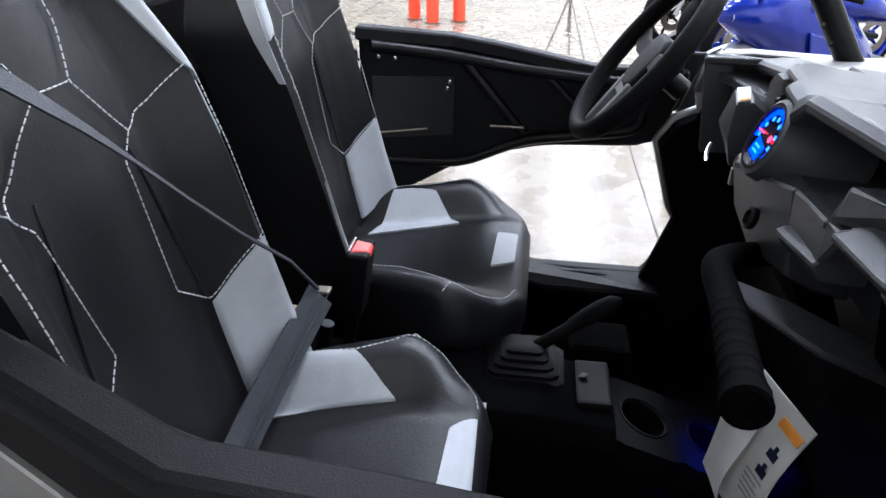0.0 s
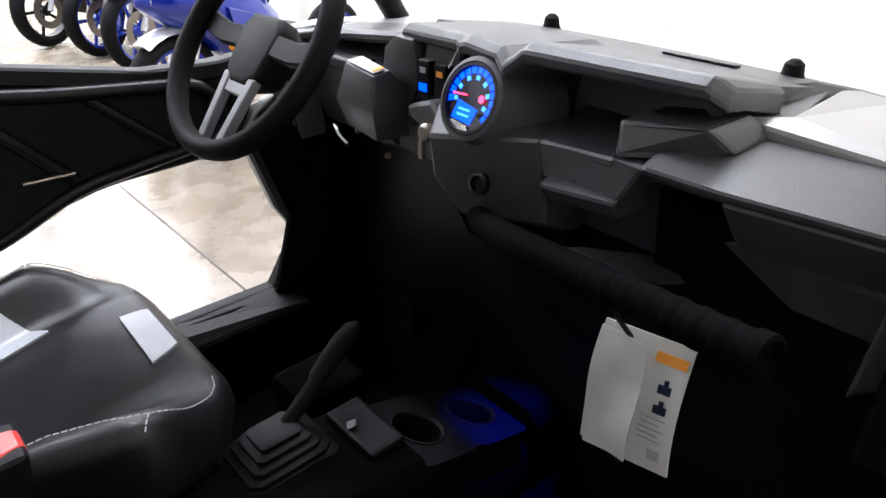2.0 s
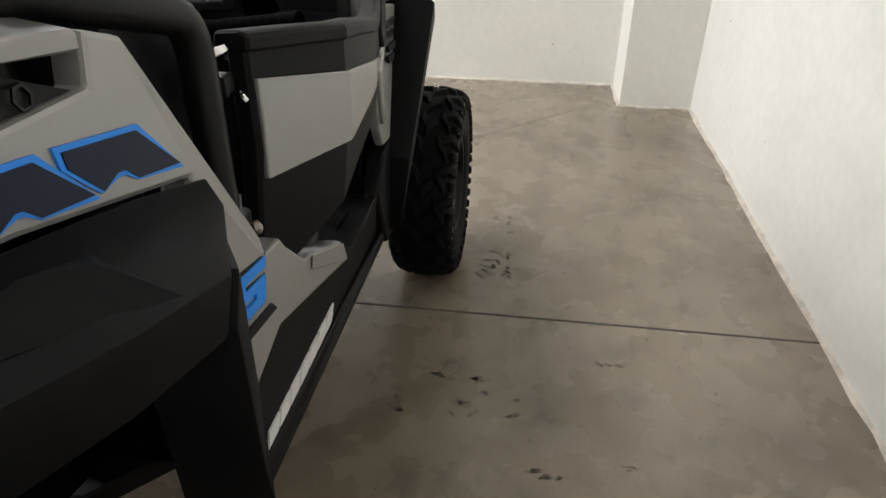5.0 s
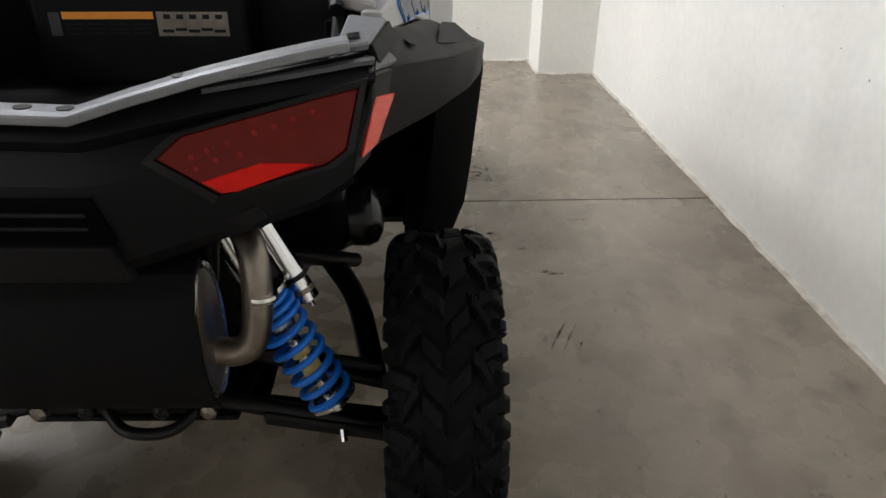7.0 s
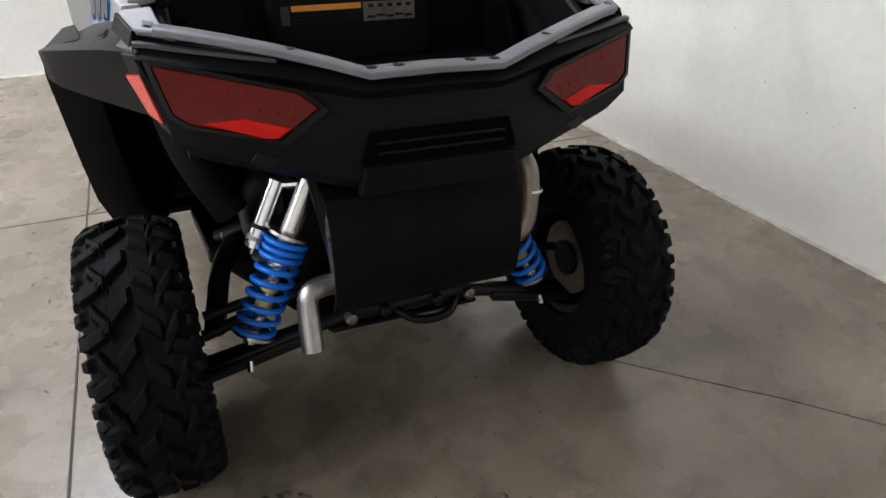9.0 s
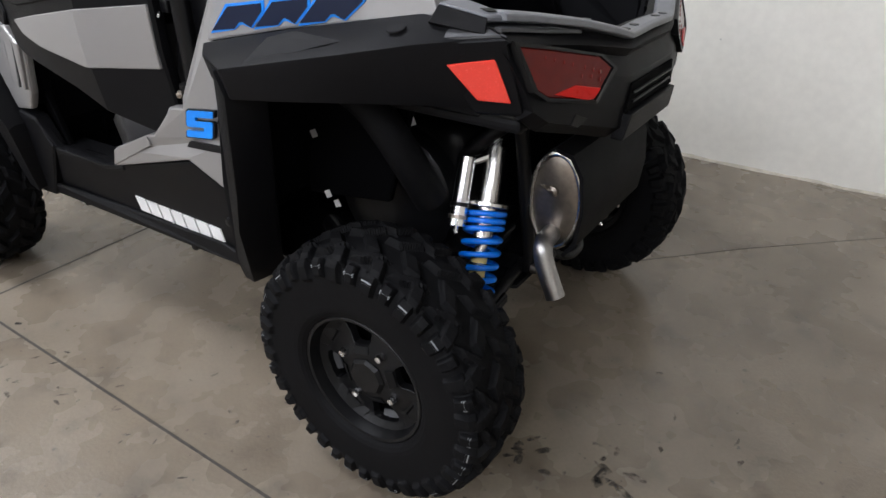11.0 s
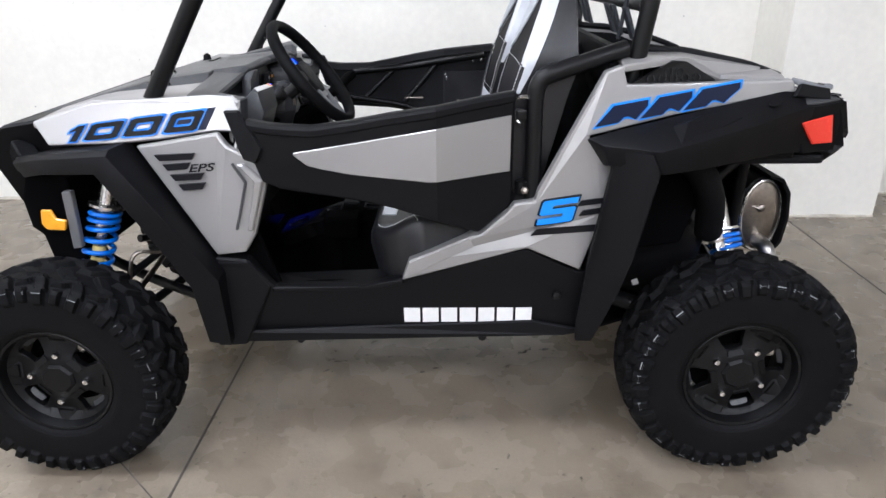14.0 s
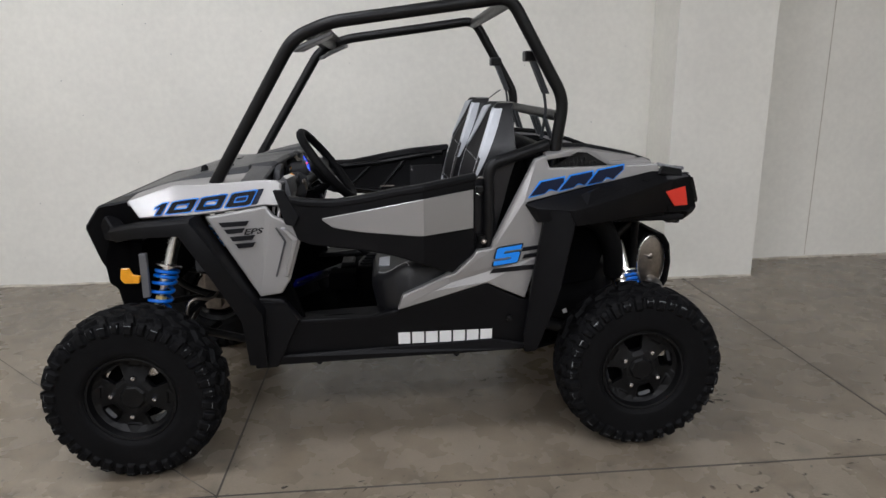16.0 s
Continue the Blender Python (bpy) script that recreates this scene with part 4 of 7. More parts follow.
    blk = [(0.04, 0), (0.94, 0), (1, 0.06), (1, 0.56), (0.95, 0.62), (0.33, 0.62), (0.33, 0.76), (1, 0.76), (1, 1), (0.06, 1), (0, 0.94), (0, 0.45), (0.06, 0.39), (0.67, 0.39), (0.67, 0.24), (0, 0.24), (0, 0.04)]
    o = Vector(o)
    for grow, material, lift, nm in ((0.05, M_DECBLK, 0.003, "letter_outline"), (0.0, M_BLUE, 0.005, "trim_letter")):
        pts = []
        for u, v in blk:
            u, v = 0.5 + (u - 0.5) * (1 + 2 * grow), 0.5 + (v - 0.5) * (1 + 2 * grow)
            p = o + r * (u * 0.098 + v * 0.018) + Vector((0, 0, 0.068)) * v
            pts.append((p.x, p.y + lift * s, p.z))
        part(nm, plate(pts, (0, -0.008 * s, 0), 0.0), material, qp)
    for z in (0.822, 0.793):
        xa, xb = -0.515 + (z - 0.8) * 0.2, -0.582
        part("black_stripe", plate(S([(xa, y_quarter(xa, z) + 0.003, z + 0.006), (xb, y_quarter(xb, z) + 0.003, z + 0.012), (xb, y_quarter(xb, z) + 0.003, z + 0.028), (xa - 0.01, y_quarter(xa, z) + 0.003, z + 0.022)], s), (0, -0.006 * s, 0), 0.0), M_DECBLK, qp)
    part("black_stripe", plate(S([(-0.385, y_quarter(-0.385, 0.75) + 0.003, 0.745), (-0.575, y_quarter(-0.575, 0.76) + 0.003, 0.752), (-0.575, y_quarter(-0.575, 0.77) + 0.003, 0.772), (-0.40, y_quarter(-0.4, 0.77) + 0.003, 0.763)], s), (0, -0.006 * s, 0), 0.0), M_DECBLK, qp)

    # rear fender: top, face and underside
    top_l = [(-0.520, 0.618, 1.020), (-0.62, 0.602, 1.042), (-0.76, 0.585, 1.071), (-0.92, 0.555, 1.100), (-1.06, 0.525, 1.124), (-1.17, 0.505, 1.112)]
    ridge = [(-0.560, 0.655, 1.008), (-0.690, 0.720, 1.008), (-0.80, 0.698, 1.030), (-0.95, 0.640, 1.056), (-1.07, 0.575, 1.076), (-1.205, 0.505, 1.092)]
    lower = [(-0.575, 0.650, 0.955), (-0.705, 0.712, 0.945), (-0.81, 0.680, 0.950), (-0.95, 0.602, 0.950), (-1.08, 0.514, 0.945), (-1.215, 0.470, 0.945)]
    crease = [tuple(p + (q - p) * 0.35 for p, q in zip(m, n)) for m, n in zip(ridge, lower)]
    under = [(-0.575, 0.60, 0.94), (-0.69, 0.60, 0.965), (-0.81, 0.56, 0.975), (-0.95, 0.52, 0.98), (-1.08, 0.46, 0.955), (-1.18, 0.42, 0.95)]
    inn = [(-0.53, 0.58, 1.0), (-0.62, 0.57, 1.03), (-0.76, 0.55, 1.05), (-0.92, 0.52, 1.08), (-1.06, 0.48, 1.10), (-1.15, 0.46, 1.10)]
    bm = bmesh.new()
    add_loft(bm, [S([a, b, m, c, d, e], s) for a, b, m, c, d, e in zip(top_l, ridge, crease, lower, under, inn)])
    fen = part("rear_fender", bevel(bm, 0.005, 2, 20), M_PLASTIC, car, "black plastic rear fender", smooth=22)

    def ftop(x, v):
        """A point on the fender's top: v runs from the silver panel out to the ridge."""
        i = max(i for i in range(5) if -top_l[i][0] <= -x) if -x > 0.515 else 0
        p, q = Vector(top_l[i]), Vector(top_l[i + 1])
        m, n = Vector(ridge[i]), Vector(ridge[i + 1])
        t = (x - p.x) / (q.x - p.x)
        return tuple(p.lerp(q, t).lerp(m.lerp(n, t), v))

    # a sharp faceted wedge near the front of the fender's top
    bm = bmesh.new()
    for x, v, up in ((-0.692, 0.93, 0.0), (-0.725, 0.30, 0.0), (-0.905, 0.60, 0.0), (-0.745, 0.56, 0.022), (-0.800, 0.42, 0.020), (-0.70, 0.90, -0.012), (-0.73, 0.34, -0.012), (-0.88, 0.60, -0.012)):
        p = Vector(ftop(x, v))
        bm.verts.new((p.x, p.y * s, p.z + up))
    bmesh.ops.convex_hull(bm, input=bm.verts)
    part("fender_wedge", bm, M_PLASTIC, fen)
    part("fender_badge", plate(S([tuple(Vector(ftop(-1.015 + 0.020 * math.cos(a), 0.45 + 0.13 * math.sin(a))) + Vector((0, 0, 0.001))) for a in (2 * math.pi * j / 16 for j in range(16))], s), (0, 0, 0.003), 0.001), M_PLASTIC, fen, "small oval badge")
    strut = [(-0.575, 0.655, 1.0), (-0.588, 0.655, 0.955), (-0.545, 0.650, 0.70), (-0.522, 0.635, 0.47), (-0.528, 0.62, 0.405), (-0.575, 0.63, 0.41), (-0.592, 0.65, 0.47), (-0.625, 0.69, 0.60), (-0.655, 0.70, 0.71), (-0.695, 0.735, 0.95), (-0.67, 0.735, 1.002)]
    strut = [(x, y - 0.016 * ramp(y, 0.70, 0.735), z) for x, y, z in strut]
    part("fender_strut", plate(S(strut, s), (-0.02, -0.10 * s, 0), 0.006, 2), M_PLASTIC, fen, smooth=30)
    # side marker
    refl = [(-1.114, 0.532, 1.038), (-1.205, 0.508, 1.056), (-1.231, 0.486, 0.972), (-1.168, 0.504, 0.972)]
    part("side_reflector", plate(S(refl, s), (-0.004, 0.006 * s, 0), 0.002), M_REFL, car, "bright red side reflector")
    cor = part("fascia_corner", plate(S([(-1.232, 0.516, 1.096), (-1.10, 0.548, 1.078), (-1.095, 0.530, 1.03), (-1.155, 0.494, 0.940), (-1.255, 0.474, 0.945)], s), (0.02, -0.03 * s, 0), 0.004), M_PLASTIC, car, "black plastic fascia corner")
    # Top facet paler than the black corner; its lit look is in the colour.
    part("corner_top", plate(S([(-1.232, 0.512, 1.100), (-1.19, 0.500, 1.112), (-1.12, 0.525, 1.106), (-1.09, 0.552, 1.084)], s), (0.004, -0.01 * s, -0.012), 0.003), M_GREYPL, cor)
    # inner wheel wells and bulkheads; the rear ones carry the cavity's shade in colour
    low = 0.60
    part("wheel_well", plate(S([(-0.60, 0.42, low), (-0.60, 0.42, 1.05), (-0.85, 0.42, 1.08), (-0.95, 0.42, 0.90), (-0.80 - (low - 0.36) * 0.3, 0.42, low + 0.04)], s), (0, -0.02 * s, 0), 0.004), M_SHADE, car)
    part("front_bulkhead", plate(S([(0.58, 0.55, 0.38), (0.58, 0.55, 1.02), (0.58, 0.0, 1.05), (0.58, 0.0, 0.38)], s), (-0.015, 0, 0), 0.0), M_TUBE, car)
    part("rear_bulkhead", plate(S([(-0.60, 0.585, 0.64), (-0.60, 0.585, 1.0), (-0.60, 0.0, 1.20), (-0.60, 0.0, 0.42), (-0.60, 0.24, 0.42), (-0.60, 0.28, 0.60)], s), (0.02, 0, 0), 0.0), M_SHADE, car)
    return qp


for s in (1, -1):
    side(s)


# -- doors --
def door(s):
    def y_door(x):
        return float(np.interp(x, (-0.33, -0.125, 0.10, 0.25, 0.43), (0.600, 0.674, 0.664, 0.640, 0.602)))

    def skin(top, bot, off, thick, w, material, name, parent, label=""):
        """A bulged panel between an upper and a lower edge line, each from rear to front."""
        xs = sorted([top[0][0] + (top[-1][0] - top[0][0]) * i / 16 for i in range(17)] + [x for x in (-0.125,) if top[0][0] < x < top[-1][0]])
        fr, bk = [], []
        for q in (0.0, 0.5, 1.0):
            r0, r1 = [], []
            for x in xs:
                zt, zb = float(np.interp(x, [p[0] for p in top], [p[1] for p in top])), float(np.interp(x, [p[0] for p in bot], [p[1] for p in bot]))
                z = zt + (zb - zt) * q
                z += 0.17 * (y_door(x) - 0.6)
                y = y_door(x) + off - 0.02 * max(0.0, (1.0 - z) / 0.2) ** 2
                r0.append((x, y * s, z))
                r1.append((x, (y - thick) * s, z))
            fr.append(r0)
            bk.append(r1)
        return part(name, bevel(grid_solid(fr, bk), w, 1, 50), material, parent, label, smooth=12)

    d = skin([(-0.330, 1.130), (-0.2, 1.108), (0.0, 1.074), (0.20, 1.044), (0.30, 1.046), (0.40, 1.064)], [(-0.330, 0.826), (-0.238, 0.742), (-0.019, 0.826), (0.10, 0.855), (0.29, 0.878), (0.35, 0.892), (0.385, 0.975), (0.40, 1.04)], 0.0, 0.03, 0.005, M_PLASTIC, "door", car, "black door with a silver insert")
    cap = [(-0.334, 1.134), (-0.2, 1.110), (-0.1, 1.090), (0.0, 1.078), (0.10, 1.060), (0.20, 1.047), (0.30, 1.050), (0.385, 1.064)]
    cap = [(x, float(np.interp(x, [c[0] for c in cap], [c[1] for c in cap]))) for x in (-0.334, -0.23, -0.125, -0.01, 0.10, 0.20, 0.25, 0.32, 0.385)]
    cap = [(x, z + 0.17 * (y_door(x) - 0.6)) for x, z in cap]
    rings = [S([(x, y_door(x) + 0.006, z - 0.02), (x, y_door(x) + 0.006, z + 0.002), (x, y_door(x) - 0.006, z + 0.009), (x, y_door(x) - 0.040, z + 0.007), (x, y_door(x) - 0.047, z - 0.022)], s) for x, z in cap]
    part("top_rail", loft(rings, w=0.004), M_PLASTIC, d, smooth=14)
    crest = [(-0.322, 1.080), (0.255, 0.986)] if s > 0 else [(-0.322, 1.076), (-0.125, 1.026), (0.255, 0.962)]
    skin(crest, [(-0.322, 0.928), (-0.113, 0.905), (0.10, 0.928), (0.215, 0.948), (0.255, 0.980)], 0.006, 0.014, 0.002, M_SILVER, "insert", d, "silver painted door insert")
    # tubular inner frame
    def inner(pts, off):
        return S([(x, y_door(x) - off, z) for x, z in pts], s)

    part("inner_frame", tube(inner([(-0.30, 1.100), (-0.15, 1.075), (0.05, 1.045), (0.30, 1.030), (0.32, 0.93), (0.05, 0.88), (-0.10, 0.81), (-0.29, 0.83)], 0.047), 0.013, 10, 0.05), M_TUBE, d, smooth=40)
    part("inner_brace", tube(inner([(-0.10, 1.065), (0.05, 0.895)], 0.047), 0.012, 8, 0), M_TUBE, d, smooth=40)
    part("inner_brace", tube(inner([(0.10, 1.030), (0.22, 0.92)], 0.047), 0.010, 8, 0), M_TUBE, d, smooth=40)
    skin([(-0.32, 1.10), (0.34, 1.04)], [(-0.32, 0.84), (-0.238, 0.752), (-0.019, 0.836), (0.10, 0.865), (0.34, 0.90)], -0.034, 0.006, 0.0, M_PLASTIC, "inner_skin", d)
    skin([(-0.30, 1.03), (-0.12, 1.01)], [(-0.30, 0.885), (-0.12, 0.87)], -0.044, 0.004, 0.0, M_LEATHER, "pocket_panel", d)
    part("pull_strap", tube(inner([(-0.03, 0.912), (0.05, 0.912)], 0.056), 0.004, 8, 0), M_STEEL, d, "small metal pull")
    # Thin steel bar put in for a faint glint on the frame.
    part("frame_glint", tube(inner([(-0.29, 0.900), (-0.18, 0.902)], 0.054), 0.003, 8, 0), M_STEEL, d)
    for x, z in ((-0.285, 1.075), (-0.25, 1.07), (-0.13, 1.01), (-0.135, 0.995)):
        part("bolt", lathe([(0, 0.006), (0.004, 0.005), (0.005, 0.002)], inner([(x, z)], 0.045)[0], (0, -s, 0), 10), M_CHROME, d)
    # latch and hinge hardware at the rear edge
    l = part("latch", box((-0.365, min(0.558 * s, 0.582 * s), 1.060), (-0.335, max(0.558 * s, 0.582 * s), 1.090), 0.006, 2), M_TUBE, d)
    part("latch_lever", loft([S([(x, y - w, z), (x, y, z + w), (x, y + w, z), (x, y, z - w * 0.6)], s) for x, y, z, w in ((-0.335, 0.578, 1.118, 0.004), (-0.348, 0.580, 1.122, 0.007), (-0.366, 0.576, 1.120, 0.009), (-0.380, 0.568, 1.112, 0.003))], w=0.0015), M_CHROME, d, "chrome latch lever")
    part("catch", tube(S([(-0.337, 0.590, 1.062), (-0.346, 0.594, 1.059), (-0.345, 0.599, 1.053)], s), 0.004, 8, 0.006), M_CHROME, d)
    h = part("hinge", lathe([(0, 0.02), (0.035, 0.02)], (-0.36, 0.565 * s, 0.855), (0, 0, 1), 12), M_TUBE, d)
    part("hinge_bolt", lathe([(0, 0.011), (0.010, 0.011), (0.014, 0.006)], (-0.365, 0.588 * s, 0.868), (0, s, 0.4), 6), M_STEEL, d)
    part("front_bracket", plate(S([(0.435, 0.60, 1.10), (0.395, 0.60, 1.10), (0.34, 0.61, 1.0), (0.36, 0.61, 0.96), (0.395, 0.61, 0.97)], s), (0, 0.018 * s, 0), 0.004), M_PLASTIC, d)
    return d


for s in (1, -1):
    door(s)


# -- roll cage --
cage = part("roll_cage", tube([(0.70, 0.483, 1.07), (0.335, 0.525, 1.645), (0.20, 0.53, 1.70), (-0.475, 0.515, 1.785), (-0.69, 0.51, 1.41), (-0.65, 0.505, 1.13)], 0.0235, 14, 0.055), M_TUBE, car, "black tubular steel roll cage", smooth=40)
part("cage_rail", tube([(0.70, -0.483, 1.07), (0.335, -0.525, 1.645), (0.20, -0.53, 1.70), (-0.475, -0.515, 1.785), (-0.69, -0.51, 1.41), (-0.65, -0.505, 1.13)], 0.0235, 14, 0.055), M_TUBE, cage, smooth=40)
part("roof_crossbar", tube([(0.27, -0.53, 1.672), (0.27, 0.53, 1.672)], 0.0235, 12, 0), M_TUBE, cage, smooth=40)
part("roof_crossbar", tube([(-0.47, -0.51, 1.77), (-0.47, 0.51, 1.77)], 0.0235, 12, 0), M_TUBE, cage, smooth=40)
part("seat_crossbar", tube([(-0.675, -0.51, 1.345), (-0.675, 0.51, 1.345)], 0.022, 12, 0), M_TUBE, cage, smooth=40)
part("visor_plate", plate([(0.32, -0.50, 1.662), (0.32, 0.50, 1.662), (0.22, 0.48, 1.700), (0.22, -0.48, 1.700)], (0, 0, -0.008), 0.002), M_PLASTIC, cage)
for s in (1, -1):
    part("side_hoop", tube(S([(-0.39, 0.56, 0.83), (-0.385, 0.56, 1.165), (-0.45, 0.55, 1.185), (-0.63, 0.505, 1.235)], s), 0.0235, 14, 0.07), M_TUBE, cage, smooth=40)
    part("pillar_foot", box((0.65, min(0.45 * s, 0.52 * s), 1.08), (0.74, max(0.45 * s, 0.52 * s), 1.112), 0.008, 2), M_TUBE, cage)
    for k in range(2):
        part("pillar_bolt", lathe([(0, 0.007), (0.005, 0.005)], (0.625 - k * 0.021, 0.477 * s, 1.150 + k * 0.033), (-0.8, -0.3 * s, 0.4), 8), M_RIM, cage)
    part("corner_gusset", plate(S([(0.345, 0.520, 1.610), (0.19, 0.520, 1.675), (0.20, 0.43, 1.668), (0.27, 0.40, 1.640), (0.315, 0.44, 1.612)], s), (-0.006, 0, -0.016), 0.005), M_SPOKE, cage, "grey cast corner bracket")
    # belt hardware
    part("belt_guide", box((-0.60, min(0.40 * s, 0.46 * s), 1.555), (-0.545, max(0.40 * s, 0.46 * s), 1.595), 0.006), M_TUBE, cage)
    part("shoulder_belt", plate(S([(-0.565, 0.41, 1.57), (-0.565, 0.455, 1.57), (-0.625, 0.455, 1.43), (-0.625, 0.41, 1.43)], s), (-0.022, 0, 0), 0.002), M_BELT, cage)
    part("belt_cord", tube(S([(-0.63, 0.43, 1.43), (-0.64, 0.43, 1.37), (-0.63, 0.40, 1.25)], s), 0.006, 6, 0.03), M_BELT, cage)
    for y in (0.16, 0.24, 0.40):
        part("belt_loop", plate(S([(-0.63, y, 1.335), (-0.63, y + 0.045, 1.335), (-0.66, y + 0.05, 1.25), (-0.66, y + 0.01, 1.25)], s), (-0.012, 0, 0), 0.002), M_BELT, cage)


# -- seats --
def seat(cy, name_label, mir):
    """A bucket seat whose middle is at cy; mir is 1 where the outer side is +y."""
    st = part("seat", box((-0.36, cy - 0.18, 0.50), (0.06, cy + 0.18, 0.60), 0.02, 2), M_TUBE, car, name_label)

    def hw_b(v):
        return 0.200 if v < 0.72 else 0.200 - 0.085 * ((v - 0.72) / 0.28) ** 1.2

    EDGE = ((0.66, -0.145), (0.74, -0.165), (0.80, -0.183), (0.90, -0.210), (0.96, -0.224), (1.02, -0.240), (1.14, -0.270), (1.20, -0.290), (1.25, -0.306), (1.31, -0.330), (1.36, -0.350), (1.425, -0.374))

    def back(u, v, off=0.0):
        z = 0.74 + 0.685 * v
        xe = float(np.interp(z, [e[0] for e in EDGE], [e[1] for e in EDGE]))
        a = abs(u)
        deep = 0.128 - 0.090 * v
        pad = 0.008 * math.cos(u * math.pi * 1.6)
        crease = -0.006 * math.exp(-((a - 0.56) / 0.05) ** 2)
        edge = -0.022 * max(0, (a - 0.90) / 0.10) ** 2 - 0.012 * max(0, (v - 0.95) / 0.05) ** 2
        return Vector((xe - deep * (1 - a**2.4) + pad + crease + edge + off, cy + u * hw_b(v), z + 0.02 * off))

    def rear(u, v):
        p = back(u, v)
        return Vector((back(1, v).x - min(0.055 + 0.30 * (1 - v), 0.145) - 0.015 * (1 - abs(u) ** 3), p.y * 0.97 + cy * 0.03, p.z))

    nu, nv = 33, 33
    us, vs = np.linspace(-1, 1, nu), np.linspace(0, 1, nv)
    vb = np.linspace(-0.08, 1, nv)
    b = part("backrest", grid_solid([[back(u, v) for u in us] for v in vb], [[rear(u, v) for u in us] for v in vb]), M_LEATHER, st, smooth=50)

    fwd = 0.040 if mir > 0 else 0.0

    def hw_c(x):
        return float(np.interp(x, (-0.30, -0.25, -0.173, -0.055, 0.0, 0.045, 0.072, 0.088), (0.178, 0.190, 0.226, 0.266, 0.256, 0.226, 0.190, 0.158)))

    def ease(t):
        t = min(max(t, 0.0), 1.0)
        return t * t * (3 - 2 * t)

    def cush(u, v, off=0.0):
        """A flat middle between steep stitched bolsters that fade out towards the front."""
        x = -0.30 + 0.388 * v
        a = abs(u) * hw_c(x)
        seam_a = float(np.interp(x, (-0.25, -0.13, -0.037, 0.058, 0.088), (0.178, 0.196, 0.238, 0.190, 0.13)))
        foot = float(np.interp(x, (-0.25, -0.06, 0.05), (0.120, 0.150, 0.15)))
        z = 0.733 + 0.085 * (min(x, 0.0) + 0.30) + 0.066 * ease((0.060 - x) / 0.12) * ease((a - foot + 0.01) / (seam_a - foot + 0.012))
        z -= 0.026 * max(0, (abs(u) - 0.90) / 0.10) ** 2 + 0.055 * max(0, (x - 0.058) / 0.030) ** 2 * 0.55 + 0.004 * math.exp(-((a - foot) / 0.008) ** 2)
        return Vector((x + fwd * v, cy + u * hw_c(x), z + off))

    def on_cush(k, x, a):
        return (k * a / hw_c(x), (x + 0.30) / 0.388)

    def cbot(u, v):
        p = cush(u, v)
        return Vector((p.x - 0.02 * v, cy + (p.y - cy) * 0.94, 0.60))

    cu = part("cushion", grid_solid([[cush(u, v) for u in us] for v in vs], [[cbot(u, v) for u in us] for v in vs]), M_LEATHER, st, smooth=55)

    def patch(fn, corners, parent, name="silver_patch", material=M_SILVINYL, lift=0.0045):
        c = [Vector((*k, 0)) for k in corners]
        k = 14
        top, bot = [], []
        for i in range(k + 1):
            r0, r1 = c[0].lerp(c[3], i / k), c[1].lerp(c[2], i / k)
            row = [r0.lerp(r1, j / k) for j in range(k + 1)]
            top.append([fn(p.x, p.y, lift) for p in row])
            bot.append([fn(p.x, p.y, -0.006) for p in row])
        part(name, grid_solid(top, bot), material, st, "silver grey vinyl panel", smooth=50)

    def stitch(fn, uv, parent):
        pts = []
        for a, c in zip(uv, uv[1:]):
            k = 16
            pts += [fn(a[0] + (c[0] - a[0]) * i / k, a[1] + (c[1] - a[1]) * i / k, 0.0042) for i in range(k)]
        pts.append(fn(*uv[-1], 0.0042))
        bm = bmesh.new()
        # short dashes along the line
        acc, on, run = 0.0, True, [pts[0]]
        for p, q in zip(pts, pts[1:]):
            ln = (q - p).length
            done = 0.0
            while done < ln:
                need = (0.0065 if on else 0.0025) - acc
                step = min(need, ln - done)
                done += step
                acc += step
                here = p.lerp(q, done / ln)
                if acc >= (0.0065 if on else 0.0025) - 1e-6:
                    if on:
                        run.append(here)
                        if (run[-1] - run[0]).length > 1e-4:
                            add_tube(bm, [run[0], run[-1]], 0.0010, 4, 0)
                    on, acc, run = not on, 0.0, [here]
        part("stitching", bm, M_THREAD, st, "white contrast stitching")

    def edge_strip(k):
        top, bot = [], []
        for v in np.linspace(0.60, 0.97, 9):
            f, r = back(k, v), rear(k, v)
            top.append([f.lerp(r, q) + Vector((0, 0.002 * k, 0)) for q in (0.0, 0.04 + 0.25 * (v - 0.6), 0.08 + 0.9 * (v - 0.6))])
            bot.append([p - Vector((0, 0.006 * k, 0)) for p in top[-1]])
        part("edge_panel", grid_solid(top, bot), M_SILVINYL, st, "silver grey vinyl edge", smooth=50)

    for k in (1, -1):
        dv = -0.045 if mir > 0 else 0.0
        seam = [(-0.95, 0.70), (-0.62, 0.640), (-0.50, 0.602), (-0.345, 0.360), (-0.53, 0.315), (-0.95, 0.42)] if mir < 0 and k < 0 else [(0.95 * k, 0.745 + dv), (0.435 * k, 0.655 + dv), (0.30 * k, 0.612 + dv), (0.335 * k, 0.358 + dv), (0.58 * k, 0.298 + dv), (0.95 * k, 0.398 + dv)]
        crown = [seam[1], (0.14 * k, 0.760 + dv), (0.30 * k, 0.84 + dv), (0.34 * k, 0.96)]
        patch(back, [(0.595 * k, 0.288 + dv), (0.95 * k, 0.388 + dv), (0.99 * k, 0.09), (0.60 * k, 0.02)], b)
        patch(back, [(0.72 * k, 0.985), (1.0 * k, 0.97), (1.0 * k, 0.70), (0.90 * k, 0.74)], b)
        edge_strip(k)
        stitch(back, seam, b)
        stitch(back, crown, b)
